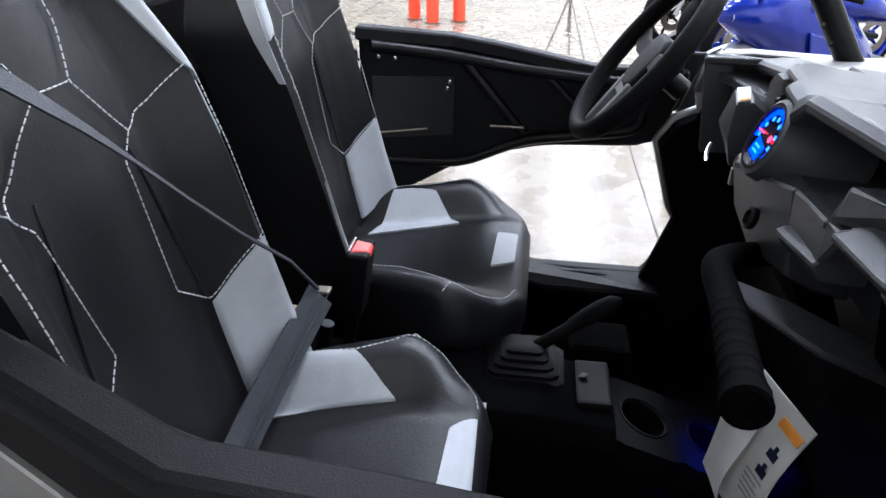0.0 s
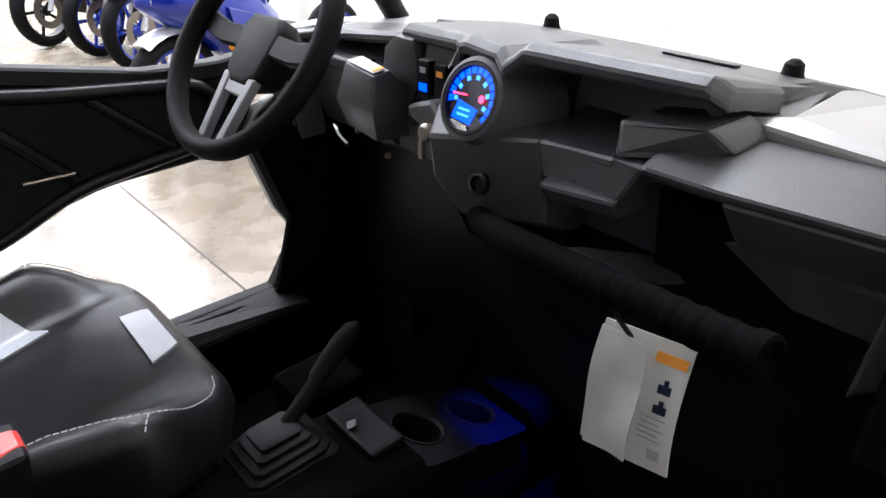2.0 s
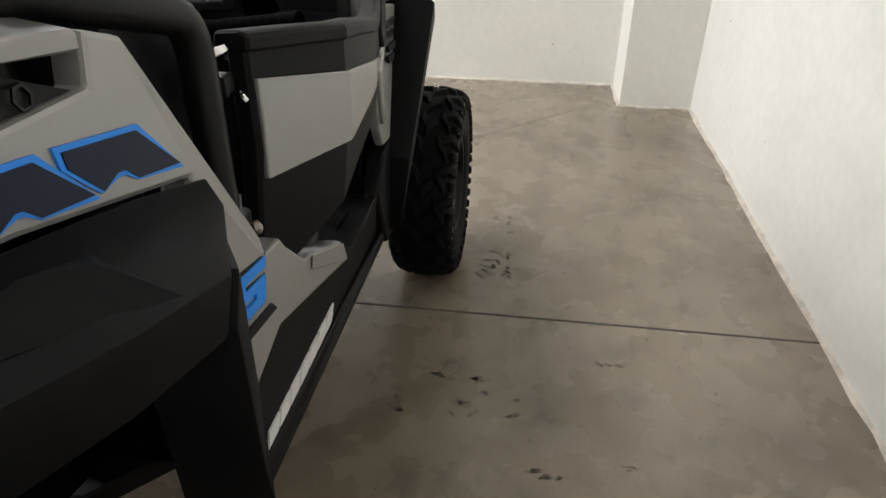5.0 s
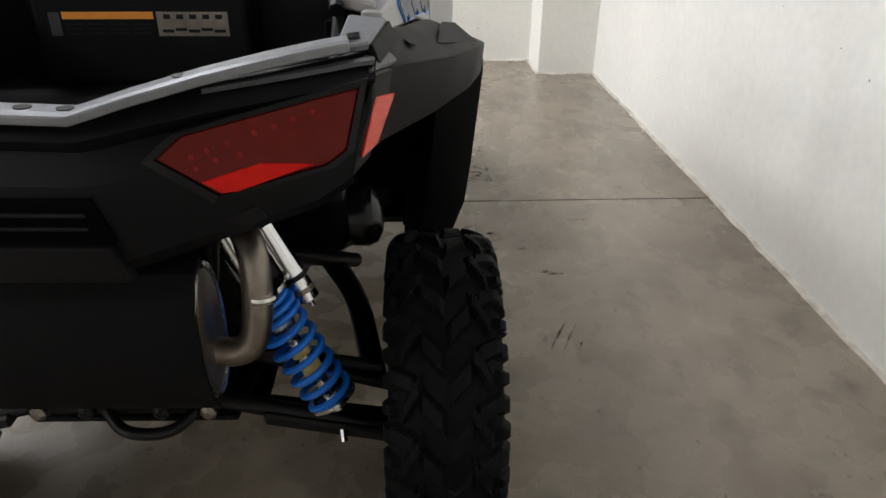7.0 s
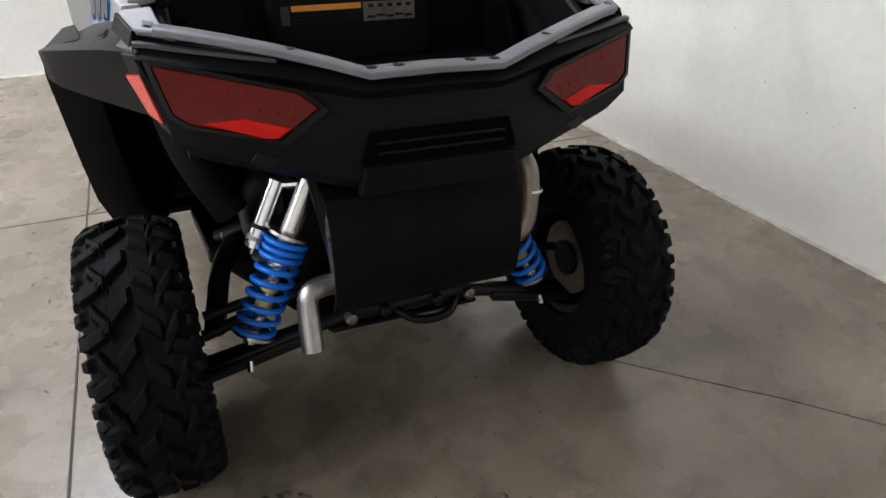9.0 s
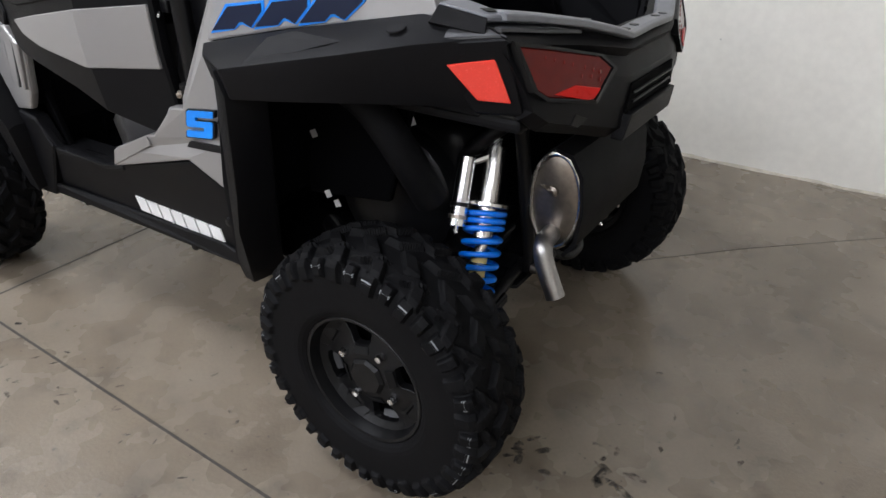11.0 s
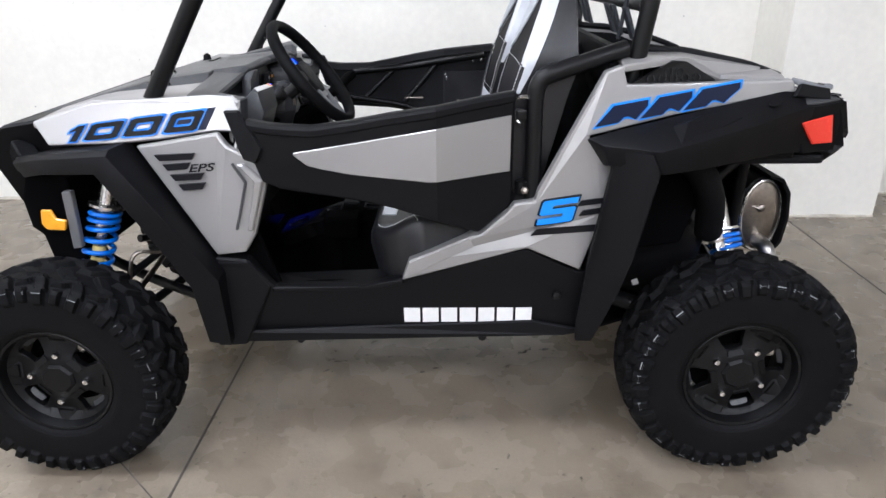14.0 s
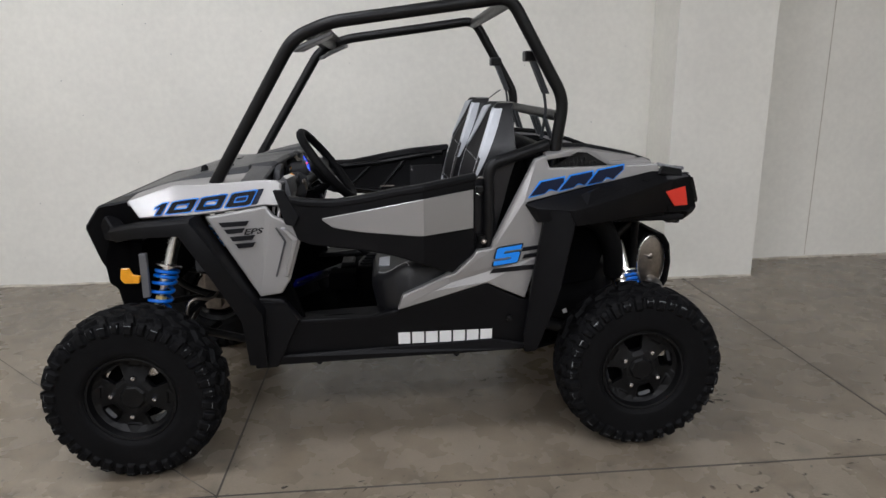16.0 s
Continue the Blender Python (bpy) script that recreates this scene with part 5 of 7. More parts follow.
        stitch(back, [(0.955 * k, 0.05), (0.955 * k, 0.4), (0.955 * k, 0.7), (0.94 * k, 0.97)], b)
        if k > 0:
            stitch(back, [(-0.14, 0.760 + dv), (0.14, 0.760 + dv)], b)
        pipe = [back(0.40 * k + (0.58 - 0.40) * k * t, 0.630 + dv - 0.325 * t, 0.001) for t in np.linspace(0, 1, 9)]
        part("piping", tube(pipe, 0.0022, 6, 0), M_LEATHER, st, smooth=60)
        # cushion: side panel, the stitched ridge of the bolster and its cross seams
        inner = k != mir
        ridge = [(-0.26, 0.176), (-0.20, 0.186), (-0.13, 0.197), (-0.08, 0.220), (-0.037, 0.240), (0.013, 0.225), (0.058, 0.180), (0.066, 0.150)]
        stitch(cush, [on_cush(k, x, w) for x, w in ridge], cu)
        if inner == (mir < 0):
            quad = [(-0.21, 0.184), (-0.130, 0.195), (-0.060, 0.156), (-0.247, 0.112)] if mir < 0 else [(-0.21, 0.176), (-0.120, 0.184), (-0.062, 0.122), (-0.246, 0.065)]
            patch(cush, [on_cush(k, x, w) for x, w in quad], cu)
            stitch(cush, [on_cush(k, x, w) for x, w in quad[1:3]], cu)
        stitch(cush, [on_cush(k, -0.037, 0.240), on_cush(k, -0.052, 0.262)], cu)
    lip = [(0.018, -0.072), (0.022, 0.078), (0.062, 0.072), (0.060, -0.050)] if mir > 0 else [(0.024, -0.012), (0.028, 0.108), (0.066, 0.132), (0.070, 0.0)]
    lip = [on_cush(1, x, w) for x, w in lip]
    patch(cush, lip, cu)
    stitch(cush, [lip[0], lip[1], lip[2]], cu)
    part("bolster_tag", box((0.02, cy - mir * 0.225 - 0.003, 0.652), (0.03, cy - mir * 0.225 + 0.003, 0.664), 0.001), M_WHITE, st)
    return st


seat(0.325, "driver seat in black vinyl with silver panels", 1)
seat(-0.325, "passenger seat in black vinyl with silver panels", -1)


def belt(pts, width, parent):
    rings = []
    v = [Vector(p) for p in pts]
    for i, p in enumerate(v):
        t = (v[min(i + 1, len(v) - 1)] - v[max(i - 1, 0)]).normalized()
        w = width if not isinstance(width, tuple) else width[0] + (width[1] - width[0]) * min(1.0, i / (len(v) * 0.4))
        sd = t.cross(Vector((0.8, 0.0, 0.6))).normalized() * w / 2
        up = t.cross(sd).normalized() * 0.0015
        rings.append([(p + sd + up)[:], (p - sd + up)[:], (p - sd - up)[:], (p + sd - up)[:]])
    return part("seat_belt", loft(rings), M_BELT, parent, "dark grey woven seat belt")


# passenger belt: down from the outer shoulder, across to the middle, and along the lap
belts = part("belt_reel", box((-0.56, -0.56, 1.00), (-0.50, -0.52, 1.08), 0.01, 2), M_TUBE, car)
belt([(-0.56, -0.47, 1.46), (-0.43, -0.46, 1.37), (-0.338, -0.40, 1.285), (-0.305, -0.365, 1.235), (-0.280, -0.335, 1.19), (-0.255, -0.292, 1.131), (-0.235, -0.231, 1.062), (-0.215, -0.13, 0.965), (-0.197, -0.078, 0.888)], (0.046, 0.005), belts)
belt([(-0.195, -0.078, 0.878), (-0.208, -0.14, 0.852), (-0.222, -0.21, 0.824), (-0.234, -0.285, 0.798), (-0.240, -0.36, 0.775)], 0.050, belts)
for off in (-0.013, 0.0, 0.013):
    rib = [(-0.195, -0.078, 0.878), (-0.208, -0.14, 0.852), (-0.222, -0.21, 0.824), (-0.234, -0.285, 0.798), (-0.240, -0.36, 0.775)]
    part("belt_rib", tube([(x + off * 0.95 + 0.0008, y, z + off * 0.1 + 0.0016) for x, y, z in rib], 0.0012, 6, 0.01), M_BELT, belts)
for y, xx in ((0.035, -0.16), (-0.045, -0.19)):
    bk = part("buckle_stalk", tube([(xx - 0.04, y, 0.66), (xx - 0.01, y, 0.80)], 0.012, 8, 0), M_TUBE, car)
    if y > 0:
        h = part("buckle", loft([[(xx + dx, y + dy, z) for dx, dy in ((-0.020, -0.033), (0.020, -0.033), (0.020, 0.033), (-0.020, 0.033))] for z, xx in ((0.775, -0.178), (0.84, -0.168), (0.905, -0.157))], w=0.010, seg=3), M_PLASTIC, bk, "black belt buckle")
        part("release_button", plate([(-0.170, y - 0.022, 0.9075), (-0.140, y - 0.016, 0.9055), (-0.140, y + 0.016, 0.9055), (-0.170, y + 0.022, 0.9075)], (0.003, 0, -0.012), 0.003), M_RED, bk, "red release button")
        part("button_frame", box((-0.175, y - 0.024, 0.902), (-0.170, y + 0.024, 0.911), 0.002), M_ALU, bk)
    else:
        part("latch_tongue", box((-0.207, -0.072, 0.872), (-0.183, -0.052, 0.879), 0.003), M_STEEL, bk, "chrome belt latch tongue")


# -- rear fascia, bed and tail lights --
def x_fas(y, z):
    return -1.345 + 0.21 * max(0.0, abs(y) - 0.15) + 0.35 * max(0.0, z - 0.96)


RIM = [(0.0, 1.052), (0.075, 1.052), (0.135, 1.052), (0.20, 1.072), (0.29, 1.096), (0.37, 1.112), (0.44, 1.124), (0.50, 1.132), (0.53, 1.122), (0.552, 1.10)]


def rim_z(y):
    y = abs(y)
    for (a, za), (b, zb) in zip(RIM, RIM[1:]):
        if y <= b:
            return za + (zb - za) * (y - a) / (b - a)
    return RIM[-1][1]


LIP = [(0.0, 1.046), (0.135, 1.046), (0.20, 1.060), (0.29, 1.076), (0.376, 1.088), (0.44, 1.098), (0.50, 1.108), (0.56, 1.112)]


def lip_z(y):
    """Top of the fascia, below the rail."""
    y = abs(y)
    for (a, za), (b, zb) in zip(LIP, LIP[1:]):
        if y <= b:
            return za + (zb - za) * (y - a) / (b - a)
    return LIP[-1][1]


BOT = [(0.0, 0.822), (0.17, 0.825), (0.21, 0.835), (0.30, 0.865), (0.42, 0.90), (0.48, 0.925), (0.552, 0.955)]


def bot_z(y):
    y = abs(y)
    for (a, za), (b, zb) in zip(BOT, BOT[1:]):
        if y <= b:
            return za + (zb - za) * (y - a) / (b - a)
    return BOT[-1][1]


ys = [-0.515, -0.50, -0.48, -0.46, -0.43, -0.37, -0.29, -0.24, -0.20, -0.17, -0.135, -0.075, 0, 0.075, 0.135, 0.17, 0.20, 0.24, 0.29, 0.37, 0.43, 0.46, 0.48, 0.50, 0.515]
front, back = [], []
for k, t in enumerate((1.0, 0.88, 0.80, 0.62, 0.5, 0.38, 0.25, 0.12, 0.0)):
    row, rowb = [], []
    for y in ys:
        z = bot_z(y) + (lip_z(y) - bot_z(y)) * t
        dx = (0.012 if t == 1.0 else -0.012 if t == 0.88 else 0.008 if t == 0.80 else 0.0) + (0.03 if t == 0 else 0)
        yy = y if abs(y) < 0.43 else math.copysign(0.43 + (abs(y) - 0.43) * (0.58 + 0.42 * ramp(z, 0.95, 1.09)), y)
        row.append((x_fas(yy, z) + dx, yy, z))
        rowb.append((x_fas(yy, z) + 0.05, yy * 0.97, z))
    front.append(row)
    back.append(rowb)
fas = part("rear_fascia", bevel(grid_solid(front, back), 0.0, 1), M_PLASTIC, car, "black plastic rear fascia", smooth=14)
# Black plastic with a paler base, which holds the ceiling light it reflects.
M_RAIL = mat("sheen_pale_plastic", (0.17, 0.175, 0.19), 0.42, spec=0.7, grain=0.08, stain=0.05)
def x_rail(y):
    """Rear edge of the rail, which leaves the fascia towards its ends."""
    return x_fas(math.copysign(min(abs(y), 0.47), y), rim_z(y)) + 0.03 * max(0.0, abs(y) - 0.29) / 0.19 - 0.018


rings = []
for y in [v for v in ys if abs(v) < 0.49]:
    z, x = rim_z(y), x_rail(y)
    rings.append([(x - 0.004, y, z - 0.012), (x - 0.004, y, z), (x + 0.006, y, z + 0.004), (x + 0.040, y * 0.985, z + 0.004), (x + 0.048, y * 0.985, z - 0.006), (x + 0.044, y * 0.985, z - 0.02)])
part("bed_rail", loft(rings, w=0.002), M_RAIL, fas, "black plastic bed rail with round holes, paled for its sheen", smooth=20)
for s in (1, -1):
    k = 0.515 / 0.552
    lip, chan = [], []
    for u in (0.25, 0.31, 0.376, 0.42, 0.46, 0.50, 0.53, 0.55):
        y = u * k
        z = lip_z(y * s)
        x = x_fas(y * s, z)
        w = 0.003 + 0.009 * ramp(u, 0.33, 0.46)
        if u > 0.30:
            lip.append([(x - 0.003, y * s, z - 0.004), (x - 0.001, y * s, z + 0.002), (x + w, y * s, z + 0.004), (x + w, y * s, z - 0.006)])
        xr = max(x_rail(min(y, 0.47) * s), x + 0.03)
        chan.append([(x + 0.004, y * s, z - 0.006), (xr + 0.03, y * 0.98 * s, z - 0.012), (xr + 0.03, y * 0.98 * s, z - 0.03), (x + 0.004, y * s, z - 0.03)])
    part("rail_channel", loft(chan), M_SHADE, fas)
    # Lip paler than the fascia: the highlight along its edge is in the colour.
    part("fascia_lip", loft(lip), M_GREYPL, fas, smooth=20)
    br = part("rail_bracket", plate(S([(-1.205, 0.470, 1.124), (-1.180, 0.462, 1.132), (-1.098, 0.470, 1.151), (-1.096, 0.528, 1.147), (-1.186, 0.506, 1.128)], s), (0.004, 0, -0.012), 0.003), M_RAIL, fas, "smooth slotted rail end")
    part("bracket_slot", plate(S([(-1.188, 0.476, 1.1315), (-1.172, 0.473, 1.1350), (-1.160, 0.490, 1.1360), (-1.178, 0.492, 1.1320)], s), (0, 0, 0.0012), 0.0), M_TUBE, br)
    part("bracket_side", plate(S([(-1.188, 0.510, 1.126), (-1.098, 0.532, 1.144), (-1.082, 0.545, 1.112), (-1.19, 0.520, 1.098)], s), (0.006, -0.01 * s, -0.004), 0.002), M_PLASTIC, br)
for y in (0.126, 0.073, 0.264):
    for s in (1, -1):
        z = rim_z(y)
        part("rail_hole", lathe([(0, 0.011), (0.0012, 0.011)], (x_rail(y) + 0.021, y * s, z + 0.0042), (0, 0, 1), 14), M_TUBE, fas)
# Flat plate on the fascia; the recess's shade is its dark colour.
part("plate_recess", plate([(-1.3485, 0.145, 0.948), (-1.3485, -0.145, 0.948), (-1.3485, -0.165, 0.886), (-1.3485, 0.165, 0.886)], (0.012, 0, 0), 0.0), M_SHADE, fas, "dark plate for the shade of a recessed grille")
for z in (0.905, 0.925):
    part("grille_bar", box((-1.353, -0.135, z - 0.003), (-1.346, 0.135, z + 0.003), 0.002), M_RIM, fas)
part("lower_bar", plate([(-1.362, 0.160, 0.882), (-1.362, -0.160, 0.882), (-1.352, -0.172, 0.822), (-1.352, 0.172, 0.822)], (0.03, 0, 0), 0.005, 2), M_PLASTIC, fas)
for s in (1, -1):
    tl = [(0.230, 0.998), (0.264, 1.026), (0.43, 1.066), (0.494, 1.080), (0.474, 1.000), (0.448, 0.982), (0.305, 0.948)]

    def on(y, z, d):
        return (x_fas(y * s, z) + d, y * s, z)

    light = part("tail_light", plate([on(y, z, -0.014) for y, z in tl], (0.03, 0, 0), 0.003), M_LENS, car, "dark red tail light")
    cy_, cz_ = 0.385, 1.015
    fr = [(y + (y - cy_) * 0.10, z + (z - cz_) * 0.16) for y, z in tl]
    bm = bmesh.new()
    a = [bm.verts.new(on(y, z, -0.016)) for y, z in fr]
    b = [bm.verts.new(on(y, z, -0.017)) for y, z in tl]
    c = [bm.verts.new(on(y, z, 0.012)) for y, z in fr]
    d = [bm.verts.new(on(y, z, 0.012)) for y, z in tl]
    for i in range(len(tl)):
        j = (i + 1) % len(tl)
        for q in ((a[i], a[j], b[j], b[i]), (a[i], c[i], c[j], a[j]), (b[i], b[j], d[j], d[i]), (c[i], d[i], d[j], c[j])):
            bm.faces.new(q)
    part("bezel", bm, M_TUBE, light)
    part("lower_lens", plate([on(y, z, -0.0165) for y, z in ((0.285, 0.968), (0.310, 0.952), (0.330, 0.953), (0.430, 0.984), (0.360, 0.988))], (0.004, 0, 0), 0.001), M_LENSR, light, "bright red lower lens")
    for y, z in ((0.275, 0.998), (0.295, 1.006), (0.32, 1.014), (0.28, 0.984), (0.305, 0.994), (0.335, 1.0), (0.355, 1.026), (0.38, 1.034), (0.405, 1.042), (0.43, 1.05)):
        p = on(y, z, -0.0142)
        part("diode", lathe([(0, 0.0045), (0.0006, 0.004), (0.0009, 0.0015)], p, (-1, 0, 0.1), 10), M_LENSB, light)
    part("fascia_scoop", plate([on(0.30, 0.905, -0.002), on(0.345, 0.925, -0.002), on(0.36, 0.905, -0.002), on(0.335, 0.893, -0.002)], (0.01, 0, 0), 0.001), M_TUBE, fas)

bed = part("cargo_bed", box((-1.24, -0.46, 0.90), (-0.62, 0.46, 0.93), 0.01), M_PLASTIC, car, "black plastic cargo bed")
part("bed_front", plate([(-0.66, -0.44, 0.92), (-0.66, 0.44, 0.92), (-0.63, 0.42, 1.235), (-0.63, -0.42, 1.235)], (0.03, 0, 0), 0.01, 2), M_PLASTIC, bed)
for s in (1, -1):
    part("bed_side", plate(S([(-0.64, 0.45, 0.92), (-0.64, 0.45, 1.222), (-0.80, 0.44, 1.212), (-0.98, 0.44, 1.172), (-1.08, 0.44, 1.125), (-1.15, 0.44, 1.09), (-1.15, 0.44, 0.92)], s), (0, 0.025 * s, 0), 0.006), M_PLASTIC, bed)
    part("bed_rib", box((-0.672, min(0.20 * s, 0.24 * s), 0.93), (-0.652, max(0.20 * s, 0.24 * s), 1.20), 0.006), M_PLASTIC, bed)
    part("bed_lip", tube(S([(-0.64, 0.45, 1.228), (-0.80, 0.44, 1.22), (-0.98, 0.44, 1.182), (-1.07, 0.45, 1.15)], s), 0.012, 8, 0.03), M_PLASTIC, bed, smooth=40)
part("bed_panel", plate([(-0.735, 0.205, 0.93), (-0.735, -0.235, 0.93), (-0.722, -0.225, 1.13), (-0.722, 0.200, 1.13)], (0.07, 0, 0), 0.012, 2), M_PLASTIC, bed, "raised black panel at the head of the bed")


def on_label(y, z, d=0.0):
    return (-0.7295 + (z - 1.0) * 0.065 - d, y, z)


def label_mark(y0, z0, y1, z1, material, name, d=0.0012):
    part(name, plate([on_label(y0, z0, d), on_label(y1, z0, d), on_label(y1, z1, d), on_label(y0, z1, d)], (0.001, 0, 0), 0.0), material, bed)


part("warning_label", plate([on_label(0.173, 1.026, 0.0005), on_label(-0.192, 1.026, 0.0005), on_label(-0.192, 1.079, 0.0005), on_label(0.173, 1.079, 0.0005)], (0.002, 0, 0), 0.0), M_GREYINK, bed, "grey and orange printed warning label")
label_mark(0.142, 1.062, -0.040, 1.076, M_ORANGE, "label_header")
label_mark(0.169, 1.030, 0.147, 1.075, M_GREYPL, "label_symbol")
for k in range(4):
    for z in (1.032, 1.041, 1.050):
        label_mark(0.140 - k * 0.045, z, 0.104 - k * 0.045, z + 0.0035, M_DECBLK, "print_bar")
label_mark(-0.046, 1.029, -0.189, 1.076, M_STEEL, "label_foil")
for k in range(5):
    label_mark(-0.060 - k * 0.026, 1.062, -0.074 - k * 0.026, 1.071, M_DECBLK, "print_bar", 0.002)
    label_mark(-0.055 - k * 0.026, 1.036 + 0.003 * (k % 2), -0.078 - k * 0.026, 1.042 + 0.003 * (k % 2), M_DECBLK, "print_bar", 0.002)

# -- exhaust --
def ell(cx, cz, rx, rz, y, n=28):
    return [(cx + rx * math.cos(a), y, cz + rz * math.sin(a)) for a in (2 * math.pi * j / n for j in range(n))]


MX, MZ = -1.215, 0.645
muf = part("muffler", loft([ell(MX, MZ, 0.065, 0.12, 0.19), ell(MX, MZ, 0.078, 0.134, 0.18), ell(MX, MZ, 0.078, 0.134, -0.20), ell(MX, MZ, 0.065, 0.12, -0.21)]), M_TUBE, car, "black muffler with stainless end caps", smooth=40)
part("heat_shield", loft([[(MX + 0.0, y, MZ + 0.148), (MX - 0.045, y, MZ + 0.138), (MX - 0.075, y, MZ + 0.09), (MX - 0.085, y, MZ), (MX - 0.075, y, MZ - 0.09), (MX - 0.045, y, MZ - 0.132), (MX - 0.038, y, MZ - 0.125), (MX - 0.066, y, MZ - 0.085), (MX - 0.076, y, MZ), (MX - 0.066, y, MZ + 0.085), (MX - 0.04, y, MZ + 0.128), (MX, y, MZ + 0.14)] for y in (-0.222, 0.222)]), M_RUBBER, muf, "black heat shield", smooth=40)
for y0, sgn in ((0.19, 1), (-0.21, -1)):
    part("end_cap", loft([ell(MX, MZ, 0.060, 0.118, y0), ell(MX, MZ, 0.060, 0.118, y0 + 0.006 * sgn), ell(MX, MZ, 0.045, 0.10, y0 + 0.012 * sgn)]), M_STEEL, muf, "heat stained stainless end cap", smooth=40)
    part("cap_bead", tube([(x, y0 + 0.004 * sgn, z) for x, _, z in ell(MX, MZ, 0.066, 0.126, 0)] + [(MX + 0.066, y0 + 0.004 * sgn, MZ)], 0.007, 8, 0), M_ALU, muf, smooth=40)
part("cap_boss", lathe([(0, 0.016), (0.008, 0.013), (0.012, 0.005)], (MX + 0.005, 0.20, MZ + 0.03), (0, 1, 0), 12), M_STEEL, muf)
part("cap_spring", tube([(MX + 0.01, 0.207, MZ + 0.03), (MX + 0.07, 0.185, MZ + 0.045)], 0.006, 8, 0), M_STEEL, muf)
part("tail_pipe", tube([(MX, 0.19, 0.560), (MX - 0.005, 0.266, 0.560), (MX - 0.02, 0.276, 0.515), (MX - 0.060, 0.280, 0.432)], 0.0245, 16, 0.05), M_PIPE, muf, "bright steel tail pipe", smooth=40)
part("inlet_pipe", tube([(MX, -0.20, 0.60), (MX, -0.275, 0.60), (MX + 0.01, -0.295, 0.66), (MX + 0.03, -0.30, 0.78), (-1.08, -0.24, 0.82)], 0.026, 16, 0.05), M_STEEL, muf, "stainless inlet pipe", smooth=40)
part("pipe_clamp", lathe([(0, 0.0275), (0.006, 0.029), (0.012, 0.0275)], (MX + 0.017, -0.304, 0.70), (0.08, 0.0, 1), 16), M_ALU, muf)


# -- suspension --
def shock(bot, topp, res_side, coil_r=0.046, turns=8.5, front_end=False):
    a, b = Vector(bot), Vector(topp)
    ax = (b - a).normalized()
    L = (b - a).length
    sh = part("shock_absorber", tube([a, a + ax * L * 0.62], 0.016, 14, 0), M_ALU, car, "coil-over shock with a bright blue spring", smooth=40)
    part("damper_body", tube([a + ax * L * 0.45, b - ax * 0.02], 0.026, 16, 0), M_ALU, sh, smooth=40)
    part("top_eye", tube([b - ax * 0.05, b], 0.016, 12, 0), M_CHROME, sh, smooth=40)
    part("label_band", tube([a + ax * L * 0.20, a + ax * L * 0.27], 0.021, 14, 0), M_BRASS, sh, smooth=40)
    part("label_band", tube([a + ax * L * 0.31, a + ax * L * 0.35], 0.021, 14, 0), M_BRASS, sh, smooth=40)
    u = ax.cross(Vector((1, 0, 0))).normalized()
    v = ax.cross(u)
    pts = []
    n = int(turns * 18)
    lo, hi = 0.03, L * 0.60
    for i in range(n + 1):
        t = i / n
        f = t if t < 0.72 else 0.72 + (t - 0.72) * 0.55
        d = lo + (hi - lo) * f / (0.72 + 0.28 * 0.55)
        an = 2 * math.pi * turns * t
        pts.append(a + ax * d + (u * math.cos(an) + v * math.sin(an)) * coil_r)
    part("coil_spring", tube(pts, 0.0075, 8, 0), M_SPRING, sh, "bright blue coil spring", smooth=60)
    for d in (0.02, L * 0.615):
        part("spring_seat", lathe([(0, 0.03), (0.004, 0.053), (0.012, 0.053), (0.016, 0.03)], a + ax * d, ax, 20), M_ALU, sh, smooth=30)
    if res_side is not None:
        o = Vector(res_side)
        r0, r1 = b - ax * 0.03 + o, b - ax * 0.20 + o
        part("reservoir", tube([r0, r1], 0.023, 16, 0), M_CHROME, sh, "polished gas reservoir", smooth=40)
        part("reservoir_band", tube([r0.lerp(r1, 0.66), r0.lerp(r1, 0.72)], 0.0245, 16, 0), M_TUBE, sh)
        part("reservoir_band", tube([r0.lerp(r1, 0.84), r0.lerp(r1, 0.90)], 0.0245, 16, 0), M_STEEL, sh)
        part("reservoir_valve", tube([r1, r1 - ax * 0.018], 0.006, 8, 0), M_CHROME, sh)
        part("reservoir_arm", tube([b - ax * 0.035, r0 - ax * 0.015], 0.012, 10, 0), M_CHROME, sh)
    return sh


